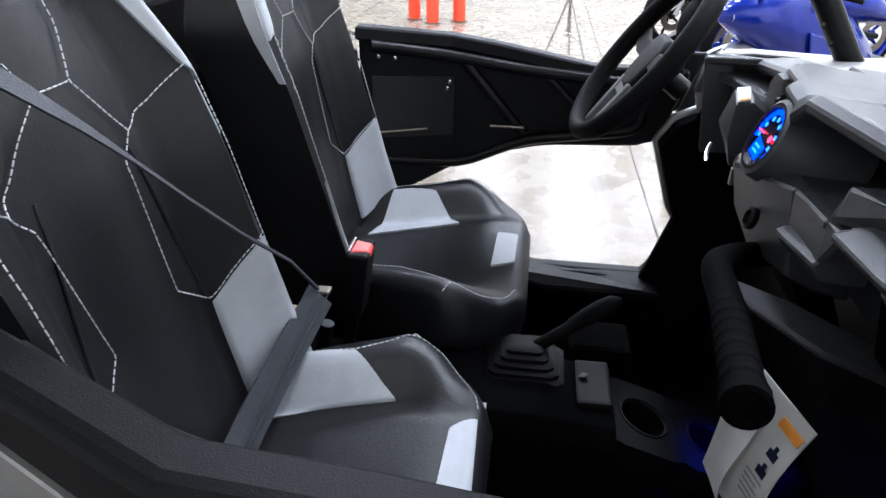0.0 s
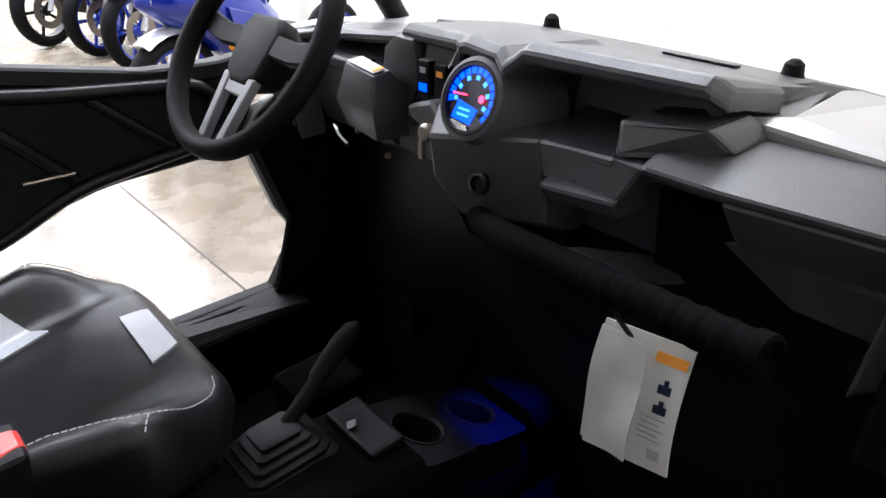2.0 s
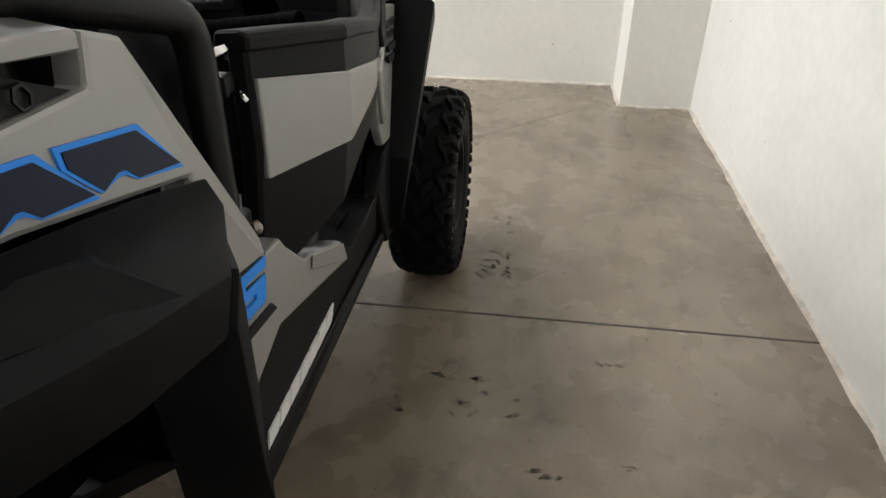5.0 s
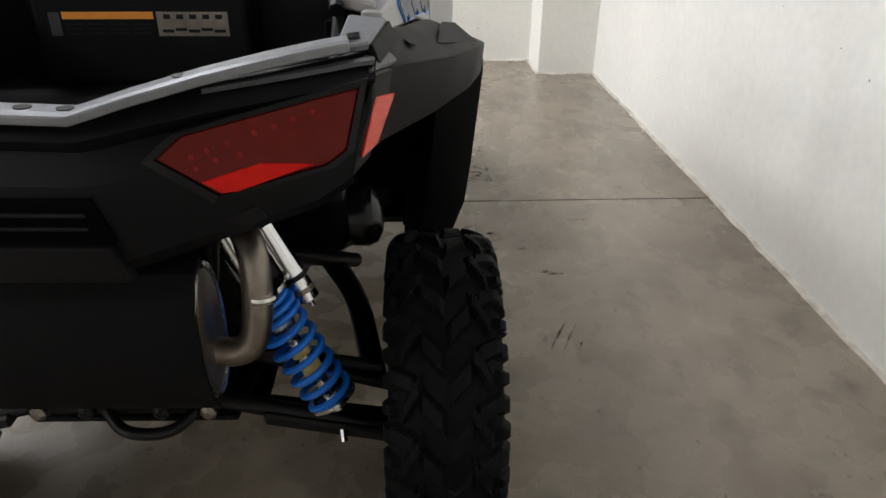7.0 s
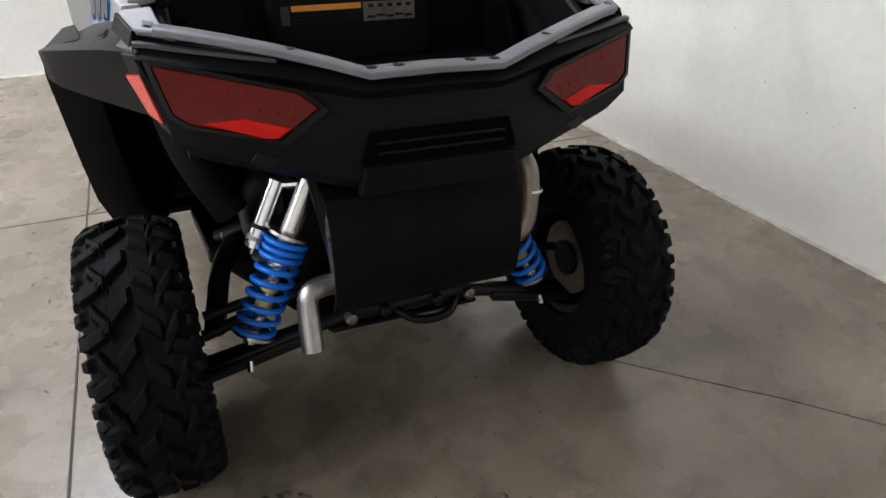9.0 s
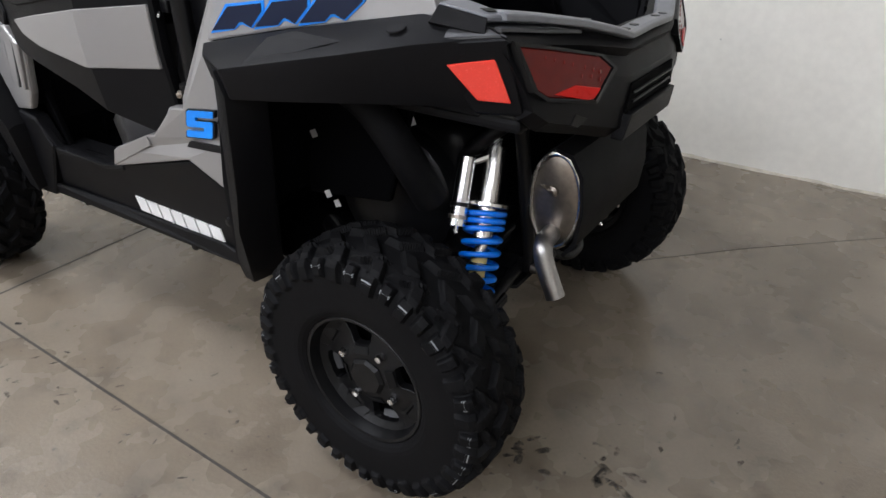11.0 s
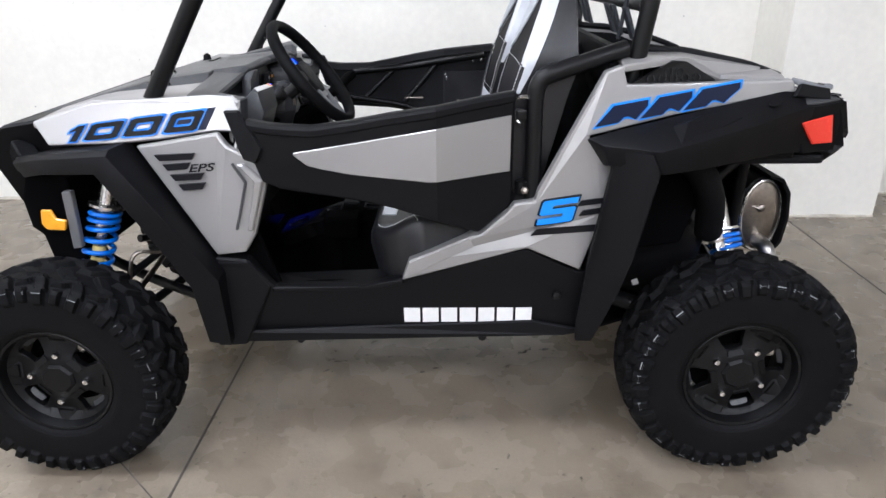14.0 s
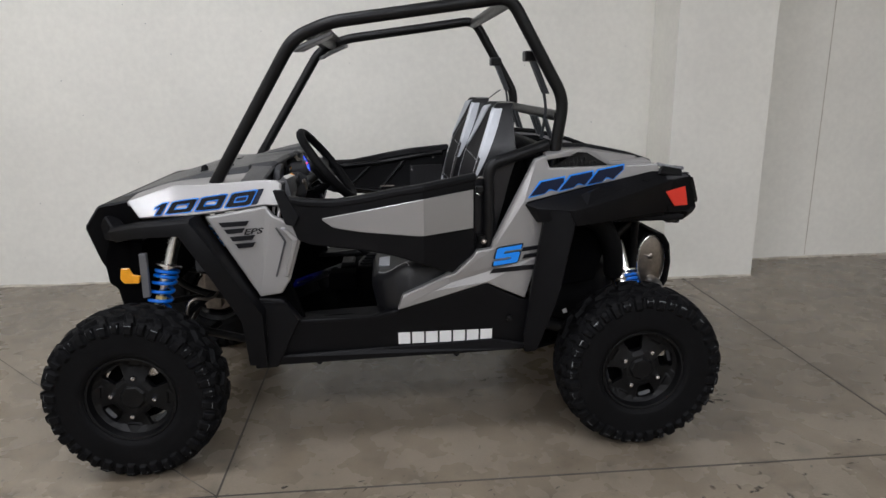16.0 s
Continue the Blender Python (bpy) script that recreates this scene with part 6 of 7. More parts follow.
for s in (1, -1):
    shock((-1.10, 0.400 * s, 0.372), (-1.045, 0.190 * s, 0.770), (0.045, 0.066 * s, -0.005))
    shock((0.985, 0.475 * s, 0.50), (0.865, 0.385 * s, 0.93), None, 0.042, 7.5)
    # rear arms
    arm = part("trailing_arm", tube(S([(-0.55, 0.30, 0.44), (-0.78, 0.42, 0.42), (-1.00, 0.47, 0.36)], s), 0.028, 10, 0.08), M_TUBE, car, smooth=40)
    part("lower_link", tube(S([(-1.10, 0.10, 0.40), (-1.10, 0.30, 0.36), (-1.09, 0.50, 0.31)], s), 0.018, 10, 0.05), M_TUBE, arm, smooth=40)
    part("upper_link", tube(S([(-1.06, 0.12, 0.50), (-1.05, 0.49, 0.44)], s), 0.013, 10, 0), M_TUBE, arm, smooth=40)
    part("drive_shaft", tube(S([(-1.00, 0.10, 0.46), (-1.00, 0.50, 0.35)], s), 0.016, 10, 0), M_TUBE, arm, smooth=40)
    part("shaft_boot", lathe([(0, 0.05), (0.02, 0.045), (0.04, 0.05), (0.06, 0.035), (0.08, 0.037), (0.10, 0.02)], (-1.0, 0.10 * s, 0.46), (0, s, -0.27), 16), M_RUBBER, arm, smooth=30)
    part("lower_plate", plate(S([(-1.06, 0.25, 0.375), (-1.13, 0.25, 0.375), (-1.12, 0.52, 0.315), (-1.04, 0.52, 0.32)], s), (0, 0, -0.03), 0.006), M_TUBE, arm)
    part("shock_bolt", cyl((-1.12, 0.407 * s, 0.33), (-1.135, 0.41 * s, 0.31), 0.008, 8), M_CHROME, arm)
    # front arms
    fa = part("front_arm", tube(S([(0.80, 0.16, 0.42), (0.98, 0.52, 0.34), (1.14, 0.18, 0.42)], s), 0.016, 10, 0.05), M_TUBE, car, smooth=40)
    part("upper_arm", tube(S([(0.80, 0.22, 0.58), (0.98, 0.50, 0.47), (1.10, 0.24, 0.58)], s), 0.013, 10, 0.05), M_TUBE, fa, smooth=40)
    part("tie_rod", tube(S([(0.88, 0.15, 0.50), (0.90, 0.52, 0.42)], s), 0.010, 8, 0), M_STEEL, fa)
    part("brake_hose", tube(S([(0.70, 0.36, 0.72), (0.73, 0.45, 0.62), (0.82, 0.50, 0.66), (0.84, 0.52, 0.50), (0.93, 0.53, 0.40)], s), 0.006, 6, 0.06), M_STEEL, fa)
    part("knuckle", box((0.95, min(0.47 * s, 0.55 * s), 0.27), (1.04, max(0.47 * s, 0.55 * s), 0.50), 0.015), M_STEEL, fa)

# -- chassis and drive train --
chassis = part("chassis", box((-0.28, -0.46, 0.335), (0.62, 0.46, 0.385), 0.02, 2), M_TUBE, car, "black steel chassis with skid plate")
part("seat_frame", plate([(-0.275, -0.46, 0.385), (-0.275, 0.46, 0.385), (-0.62, 0.44, 0.385), (-0.62, -0.24, 0.385), (-0.50, -0.26, 0.385)], (0, 0, -0.045), 0.006), M_TUBE, chassis)
part("rear_frame", box((-1.12, -0.13, 0.36), (-0.60, 0.13, 0.42), 0.015, 2), M_TUBE, chassis)
for s in (1, -1):
    part("rear_tube", tube(S([(-0.60, 0.40, 0.42), (-0.80, 0.28, 0.55), (-1.08, 0.20, 0.83), (-1.20, 0.20, 0.90)], s), 0.02, 10, 0.08), M_TUBE, chassis, smooth=40)
    part("rear_tube", tube(S([(-1.14, 0.15, 0.40), (-1.12, 0.22, 0.85)], s), 0.018, 10, 0), M_TUBE, chassis, smooth=40)
    part("front_tube", tube(S([(0.60, 0.40, 0.42), (0.90, 0.22, 0.42), (1.10, 0.20, 0.52), (1.08, 0.24, 0.85)], s), 0.018, 10, 0.08), M_TUBE, chassis, smooth=40)
    part("under_sill", box((-0.28, min(0.42 * s, 0.53 * s), 0.370), (0.53, max(0.42 * s, 0.53 * s), 0.392), 0.008), M_TUBE, chassis)
# Unseen plate, added to deepen the shade under the rear.
part("skid_plate", plate([(-1.13, -0.20, 0.37), (-1.13, 0.20, 0.37), (-0.58, 0.42, 0.325), (-0.58, -0.24, 0.325)], (0, 0, -0.012), 0.004), M_RUBBER, chassis)
part("tow_loop", tube([(-1.15, -0.13, 0.405), (-1.19, -0.09, 0.380), (-1.19, 0.0, 0.380), (-1.15, 0.04, 0.405)], 0.012, 10, 0.04), M_TUBE, chassis, smooth=40)
part("axle_beam", tube([(-1.13, -0.16, 0.415), (-1.13, 0.16, 0.415)], 0.026, 12, 0), M_TUBE, chassis, smooth=40)
for y in (-0.16, -0.07, 0.07, 0.16):
    part("clamp_bolt", lathe([(0, 0.016), (0.02, 0.016), (0.026, 0.008)], (-1.15, y, 0.415), (-1, 0, 0), 8), M_TUBE if abs(y) < 0.1 else M_STEEL, chassis)
eng = part("engine", box((-0.98, -0.22, 0.42), (-0.63, 0.26, 0.80), 0.05, 3), M_TUBE, car, "black engine and belt-drive housing", smooth=40)
part("drive_cover", lathe([(0, 0.19), (0.05, 0.185), (0.08, 0.15), (0.09, 0.05)], (-0.80, 0.26, 0.60), (0, 1, 0), 28), M_TUBE, eng, smooth=40)
part("intake_hose", tube([(-0.66, 0.36, 0.98), (-0.70, 0.48, 0.96), (-0.86, 0.48, 0.93), (-0.94, 0.45, 0.80), (-0.97, 0.38, 0.66)], 0.042, 16, 0.12), M_RUBBER, eng, "black rubber intake hose", smooth=40)
part("right_can", lathe([(0, 0.06), (0.02, 0.085), (0.14, 0.085), (0.17, 0.06)], (-0.88, -0.26, 0.70), (0, -1, 0.1), 20), M_SHADE, eng, smooth=35)
part("clear_cap", lathe([(0, 0.064), (0.03, 0.068), (0.05, 0.060), (0.062, 0.04), (0.066, 0.015)], (-0.88, -0.43, 0.70), (0, -1, 0.1), 24), mat("smoky_plastic", (0.004, 0.0045, 0.005), 0.18, spec=0.3, grain=0.1), eng, smooth=35)
for y, x, z in ((0.425, -0.66, 0.62), (0.425, -0.69, 0.60), (0.425, -0.63, 0.78), (0.40, -0.92, 0.86), (0.40, -0.74, 0.50)):
    part("grey_sticker", plate([(x, y, z), (x - 0.018, y, z + 0.008), (x - 0.026, y, z - 0.010), (x - 0.008, y, z - 0.018)], (0, 0.002, 0), 0.0), M_PAPER, eng)

# Second unseen plate, added to darken the floor below the engine.
part("skid_plate", box((-1.05, -0.24, 0.325), (-0.45, 0.24, 0.337), 0.004), M_SHADE, eng)
# Added dark sheet, no real part: hides the view through to the far shock.
part("engine_guard", plate([(-1.20, 0.0, 0.50), (-0.92, 0.0, 0.50), (-0.92, 0.0, 0.90), (-1.20, 0.0, 0.90)], (0, 0.006, 0), 0.0), M_SHADE, eng)

# -- front end --
nose = part("front_fascia", loft([[(1.13, y * 0.75, 0.66), (1.17, y * 0.85, 0.80), (1.18, y, 0.955), (1.12, y, 1.04), (1.0, y * 0.95, 1.055), (0.98, y * 0.9, 0.98), (1.02, y * 0.8, 0.80), (1.02, y * 0.7, 0.66)] for y in (-0.50, -0.40, -0.2, 0.2, 0.40, 0.50)], w=0.008, seg=1), M_PLASTIC, car, "black plastic nose", smooth=25)
part("front_bumper", plate([(1.118, 0.455, 0.90), (1.119, 0.455, 0.872), (1.143, 0.455, 0.804), (1.136, 0.455, 0.715), (1.106, 0.455, 0.690), (1.089, 0.455, 0.590), (0.991, 0.455, 0.598), (0.985, 0.455, 0.655), (0.990, 0.455, 0.87)], (0, -0.91, 0), 0.008, 2), M_SHADE, nose, "black plastic bumper")
part("hood", loft([[(0.58, y, 1.158 - 0.06 * y * y), (0.78, y, 1.130 - 0.06 * y * y), (0.93, y * 1.1, 1.093 - 0.05 * y * y), (1.09, y * 1.2, 1.045), (1.07, y * 1.2, 1.02), (0.58, y, 1.10)] for y in (-0.275, -0.20, -0.10, 0, 0.10, 0.20, 0.275)], w=0.004), M_GREYPL, car, "charcoal plastic hood centre", smooth=25)
part("hood_slot", plate([(0.690, -0.093, 1.1425), (0.700, -0.198, 1.1400), (0.722, -0.198, 1.1365), (0.712, -0.093, 1.1390)], (0, 0, 0.0035), 0.001), M_TUBE, car)
for s in (1, -1):
    k = part("hood_latch", lathe([(0, 0.020), (0.012, 0.020), (0.020, 0.015), (0.034, 0.013), (0.040, 0.006)], (0.787, 0.188, 1.110) if s > 0 else (0.772, -0.249, 1.110), (0, 0, 1), 14), M_RUBBER, car, "black rubber hood latch", smooth=30)
    part("amber_marker", plate(S([(1.066, 0.490, 0.787), (1.034, 0.492, 0.787), (1.022, 0.494, 0.760), (0.992, 0.496, 0.756), (1.001, 0.496, 0.724), (1.060, 0.490, 0.724), (1.074, 0.488, 0.742)], s), (0, 0.012 * s, 0), 0.003), M_AMBER, nose, "amber side marker")
    part("front_strut", plate(S([(0.996, 0.470, 0.840), (0.966, 0.470, 0.843), (0.970, 0.472, 0.662), (0.999, 0.472, 0.658)], s), (0, 0.022 * s, 0), 0.005, 2), M_SPOKE, nose, "grey plastic strut")
    part("headlight_pod", plate(S([(1.10, 0.50, 1.0), (1.06, 0.53, 0.95), (1.05, 0.53, 0.90), (1.12, 0.48, 0.90), (1.135, 0.47, 0.96)], s), (-0.03, -0.05 * s, 0), 0.006), M_PLASTIC, nose)
    part("airbox", box((0.68, min(0.36 * s, 0.44 * s), 0.74), (0.80, max(0.36 * s, 0.44 * s), 0.80), 0.015), M_GREYPL, nose)

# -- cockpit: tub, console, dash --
# Tub and console parts carry the footwell's shade in their near-black colour.
tub = part("floor_tub", box((-0.26, -0.56, 0.385), (0.57, 0.56, 0.41), 0.008), M_SHADE, car, "black plastic footwell tub")
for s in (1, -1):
    part("kick_panel", plate(S([(0.345, 0.55, 0.41), (0.349, 0.55, 0.55), (0.383, 0.55, 0.66), (0.414, 0.55, 0.76), (0.402, 0.55, 0.91), (0.44, 0.53, 1.06), (0.58, 0.50, 1.06), (0.58, 0.50, 0.41)], s), (0, -0.02 * s, 0), 0.004), M_SHADE, tub)
    part("inner_sill", plate(S([(0.38, 0.545, 0.565), (-0.38, 0.545, 0.60), (-0.38, 0.535, 0.41), (0.38, 0.535, 0.41)], s), (0, -0.012 * s, 0), 0.003), M_SHADE, tub)
    part("toe_board", plate(S([(0.50, 0.50, 0.41), (0.50, 0.13, 0.41), (0.575, 0.13, 0.62), (0.575, 0.50, 0.62)], s), (0.012, 0, -0.01), 0.003), M_SHADE, tub)
con = part("console", loft([[(x, y, 0.40) for y in (-hw, hw)] + [(x, hw * 0.9, z - 0.03), (x, hw * 0.7, z), (x, -hw * 0.7, z), (x, -hw * 0.9, z - 0.03)] for x, hw, z in ((-0.40, 0.10, 0.66), (-0.05, 0.11, 0.655), (0.12, 0.115, 0.655), (0.24, 0.115, 0.64), (0.246, 0.112, 0.56), (0.484, 0.10, 0.50), (0.490, 0.10, 0.567), (0.57, 0.10, 0.56))], w=0.006), M_SHADE, car, "black centre console with cup holders", smooth=30)
def cup_deck(cx, cz):
    """One field of the console's deck with a round well sunk into it."""
    n, ux = Vector((0.316, 0, 0.949)), Vector((0.949, 0, -0.316))
    c, uy = Vector((cx, 0, cz)), Vector((0, 1, 0))
    rings = []
    for kind, r, drop in (("box", 1.0, 0.05), ("box", 1.0, 0.0), ("ring", 0.043, 0.0), ("ring", 0.040, 0.003), ("ring", 0.035, 0.055)):
        row = []
        for j in range(32):
            a = 2 * math.pi * (j + 0.5) / 32
            k = min(0.063 / abs(math.cos(a)), 0.084 / abs(math.sin(a))) if kind == "box" else r
            row.append((c + ux * (math.cos(a) * k) + uy * (math.sin(a) * k) - n * drop)[:])
        rings.append(row)
    deck = part("cup_holder", loft(rings), M_PLASTIC, con, smooth=25)
    part("cup_rim", lathe([(0.0, 0.046), (0.0025, 0.0455), (0.003, 0.043), (0.0, 0.0415)], c, n, 32, True), M_PLASTIC, deck, smooth=40)


for x, z in ((0.298, 0.600), (0.418, 0.560)):
    cup_deck(x, z)
for k in range(5):
    h = 0.072 - k * 0.010
    z0 = 0.645 + k * 0.011
    part("shift_boot", loft([[(0.085 + dx * h, 0.055 + dy * h * 0.8, z) for dx, dy in ((-1, -0.8), (-0.8, -1), (0.8, -1), (1, -0.8), (1, 0.8), (0.8, 1), (-0.8, 1), (-1, 0.8))] for z, h in ((z0, h), (z0 + 0.007, h), (z0 + 0.011, h - 0.008))]), M_PLASTIC, con, smooth=25)
part("shift_lever", tube([(0.09, 0.056, 0.68), (0.135, 0.060, 0.712), (0.205, 0.064, 0.770), (0.230, 0.066, 0.790)], 0.0115, 12, 0.03, ), M_RUBBER, con, "black rubber shift lever", smooth=40)
part("shift_grip", loft([[(c[0] + 0.012 * math.cos(a) * r, 0.065 + 0.013 * math.sin(a) * r, c[1] - 0.008 * math.cos(a) * r) for a in (2 * math.pi * j / 12 for j in range(12))] for c, r in (((0.165, 0.737), 0.9), ((0.190, 0.758), 1.15), ((0.215, 0.779), 1.2), ((0.232, 0.793), 0.95), ((0.239, 0.799), 0.3))]), M_RUBBER, con, smooth=50)
part("gate_plate", box((0.175, -0.045, 0.635), (0.235, 0.07, 0.660), 0.006, 2), M_PLASTIC, con)
# Small paler plate put in for a glint beside the lever.
part("gate_glint", plate([(0.178, 0.018, 0.661), (0.188, 0.010, 0.668), (0.196, 0.022, 0.668), (0.186, 0.032, 0.661)], (0.003, 0, 0), 0.001), M_GREYPL, con)
part("console_box", box((0.165, 0.115, 0.57), (0.285, 0.215, 0.650), 0.012, 2), M_SHADE, con, "charcoal console side box")
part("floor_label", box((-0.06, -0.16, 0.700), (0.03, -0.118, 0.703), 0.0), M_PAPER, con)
part("pedal", box((0.515, 0.27, 0.52), (0.53, 0.33, 0.60), 0.006), M_SHADE, con)

DASH_SET = Vector((-0.020, -0.008, -0.010))


def dp(*pts):
    """Points of the room in the dash's own frame."""
    return [(Vector(p) - DASH_SET)[:] for p in pts]


dash = part("dashboard", loft([[(0.51, y, 0.955), (0.485, y, 1.02), (0.485, y, 1.085), (0.56, y, 1.10), (0.63, y, 1.10), (0.63, y, 0.95)] for y in (-0.50, -0.30, 0.0, 0.30, 0.50)], w=0.006), M_GREYPL, car, "charcoal plastic dashboard", smooth=20)
# cowl with a front rail and a brow over the gauge
part("top_cowl", loft([[(x0, y, z - 0.014), (x0 - 0.004, y, z), (x0 + 0.012, y, z + 0.010), (0.62, y, zb), (0.62, y, zb - 0.03), (x0 + 0.05, y, z - 0.022)] for y, x0, z, zb in ((-0.300, 0.475, 1.176, 1.160), (-0.288, 0.450, 1.192, 1.166), (-0.079, 0.412, 1.198, 1.172), (-0.053, 0.405, 1.176, 1.170), (-0.046, 0.412, 1.172, 1.172), (-0.030, 0.418, 1.184, 1.176), (0.030, 0.424, 1.188, 1.176), (0.055, 0.440, 1.180, 1.172), (0.085, 0.462, 1.176, 1.170), (0.235, 0.492, 1.166, 1.162), (0.26, 0.51, 1.15, 1.15))], w=0.003), M_GREYPL, dash, smooth=14)
part("shelf_back", plate([(0.56, -0.06, 1.155), (0.56, -0.30, 1.148), (0.545, -0.24, 1.09), (0.545, -0.06, 1.09)], (0.012, 0, 0), 0.0), M_GREYPL, dash, "dark open dash shelf")
part("shelf_facet", plate(dp((0.432, -0.298, 1.180), (0.60, -0.285, 1.152), (0.683, -0.262, 1.141), (0.85, -0.284, 1.104), (0.575, -0.338, 1.128), (0.53, -0.290, 1.130)), (0, 0.01, -0.02), 0.003), M_GREYPL, dash)
part("shelf_floor", plate(dp((0.392, -0.123, 1.090), (0.387, -0.226, 1.098), (0.54, -0.215, 1.098), (0.54, -0.08, 1.098)), (0, 0, -0.012), 0.003), M_GREYPL, dash)
part("shelf_boss", plate(dp((0.405, -0.215, 1.136), (0.420, -0.307, 1.144), (0.455, -0.328, 1.114), (0.415, -0.258, 1.100), (0.387, -0.226, 1.099)), (0.10, 0, -0.004), 0.006, 2), M_GREYPL, dash)
part("fascia_face", plate(dp((0.390, -0.118, 1.090), (0.386, -0.226, 1.097), (0.392, -0.262, 1.098), (0.385, -0.240, 1.052), (0.376, -0.155, 1.046), (0.392, -0.130, 1.046)), (0.08, 0, 0), 0.004), M_GREYPL, dash)
part("dash_ledge", loft([[(x - 0.004, y, z), (x + 0.006, y, z + 0.007), (x + 0.06, y, z + 0.006), (x + 0.06, y, z - 0.025), (x + 0.012, y, z - 0.022)] for x, y, z in dp((0.374, -0.140, 1.044), (0.374, -0.158, 1.045), (0.384, -0.238, 1.049))], w=0.003), M_GREYPL, dash, smooth=20)
part("passenger_ledge", loft([dp((xf + 0.004, y, z - 0.010), (xf, y, z), (xb, yb, zb), (xb + 0.012, yb, zb + 0.002), (0.545, y, 1.112), (0.55, y, 1.06), (xf + 0.03, y, z - 0.024)) for y, xf, z, xb, yb, zb in ((-0.262, 0.378, 1.100, 0.400, -0.262, 1.108), (-0.269, 0.375, 1.104, 0.402, -0.267, 1.111), (-0.347, 0.385, 1.100, 0.428, -0.335, 1.110), (-0.503, 0.415, 1.096, 0.488, -0.480, 1.108))], w=0.003), M_GREYPL, dash, smooth=14)
part("glove_recess", plate([(0.465, -0.245, 1.066), (0.492, -0.475, 1.06), (0.52, -0.475, 0.95), (0.49, -0.245, 0.94)], (0.02, 0, 0), 0.004), M_SHADE, dash)
part("recess_fin", plate(dp((0.392, -0.345, 1.086), (0.422, -0.505, 1.082), (0.462, -0.495, 1.019), (0.440, -0.356, 1.020)), (0.02, 0, 0), 0.004), M_GREYPL, dash)
for s in (1, -1):
    if s > 0:
        part("dash_end", plate(S([(0.505, 0.285, 1.100), (0.570, 0.505, 1.094), (0.445, 0.520, 1.098), (0.472, 0.465, 1.096), (0.492, 0.30, 1.094)], s), (0, 0, -0.02), 0.004), M_GREYPL, dash)
    cap = part("end_cap", plate(S(dp((0.402, -0.510, 1.112), (0.416, -0.541, 1.108), (0.430, -0.535, 0.945), (0.422, -0.498, 0.918)), -s), (0.06, 0, 0), 0.005, 2), M_GREYPL, dash)
    part("cap_top", plate(S(dp((0.402, -0.511, 1.115), (0.500, -0.468, 1.123), (0.545, -0.537, 1.108), (0.438, -0.545, 1.121), (0.416, -0.541, 1.110)), -s), (0, 0, -0.014), 0.003), M_GREYPL, cap)
    part("edge_trim", plate(S(dp((0.412, -0.541, 1.112), (0.418, -0.550, 1.112), (0.434, -0.544, 0.935), (0.428, -0.535, 0.935)), -s), (0.03, 0, 0), 0.002), M_SILVER, cap, "narrow silver edge trim")
part("lower_console", loft([[(0.384, 0.058, 1.066), (0.392, -0.036, 1.086), (0.410, -0.112, 1.100), (0.414, -0.122, 1.050), (0.422, -0.124, 0.985), (0.424, 0.030, 0.945), (0.398, 0.060, 1.0)], [(0.424, 0.080, 1.100), (0.424, -0.012, 1.104), (0.430, -0.118, 1.100), (0.440, -0.126, 1.04), (0.46, -0.126, 0.965), (0.46, 0.05, 0.93), (0.43, 0.09, 1.0)], [(0.50, 0.10, 1.10), (0.50, -0.012, 1.10), (0.50, -0.118, 1.10), (0.50, -0.126, 1.03), (0.51, -0.12, 0.95), (0.51, 0.06, 0.92), (0.50, 0.11, 1.0)]], w=0.004), M_GREYPL, dash, smooth=16)
part("lower_centre", plate([(0.45, 0.12, 0.985), (0.45, -0.08, 0.96), (0.50, -0.06, 0.86), (0.50, 0.09, 0.86)], (0.05, 0, 0), 0.008), M_SHADE, dash)
# instrument
GC = Vector((0.400, -0.008, 1.128))
GA = Vector((-0.93, 0.03, 0.37)).normalized()
part("gauge_pod", lathe([(-0.11, 0.072), (-0.06, 0.066), (-0.012, 0.056), (0.003, 0.053), (0.006, 0.047), (-0.006, 0.045)], GC, GA, 36), M_GREYPL, dash, "round charcoal gauge housing", smooth=40)
part("gauge_bezel", lathe([(0.0, 0.047), (0.006, 0.0455), (0.006, 0.0415), (0.0, 0.041)], GC, GA, 40, True), M_TUBE, dash, "dark gauge bezel", smooth=40)
part("gauge_face", lathe([(-0.004, 0.042), (0.001, 0.042)], GC, GA, 36), M_GAUGEK, dash, "lit blue instrument face")
gu = GA.cross(Vector((0, 0, 1))).normalized() * -1
gv = gu.cross(GA) * -1
gv = gv if gv.z > 0 else -gv
# axes seen by the driver: gr to the right of the dial, gv up
gr = gv.cross(GA).normalized()


def dial(pts, material, name, d=0.002):
    part(name, plate([GC + GA * d + gr * (a * 0.79) + gv * (b * 0.79) for a, b in pts], GA * -0.001, 0.0), material, dash)


for k in range(14):
    a0, a1 = radians(195 - k * 17), radians(195 - k * 17 - 13)
    r0, r1 = (0.041, 0.0505)
    dial([(math.cos(a0) * r0, math.sin(a0) * r0), (math.cos(a0) * r1, math.sin(a0) * r1), (math.cos(a1) * r1, math.sin(a1) * r1), (math.cos(a1) * r0, math.sin(a1) * r0)], M_GAUGE, "speed_mark")
    am = (a0 + a1) / 2
    if k % 2 == 0:
        dial([(math.cos(am + q) * rr, math.sin(am + q) * rr) for q, rr in ((0.11, 0.031), (0.09, 0.038), (-0.09, 0.038), (-0.11, 0.031))], M_GAUGEW, "speed_digit")
dial([(-0.032, -0.036), (0.012, -0.040), (0.020, -0.014), (-0.026, -0.006)], M_GAUGE, "display_panel")
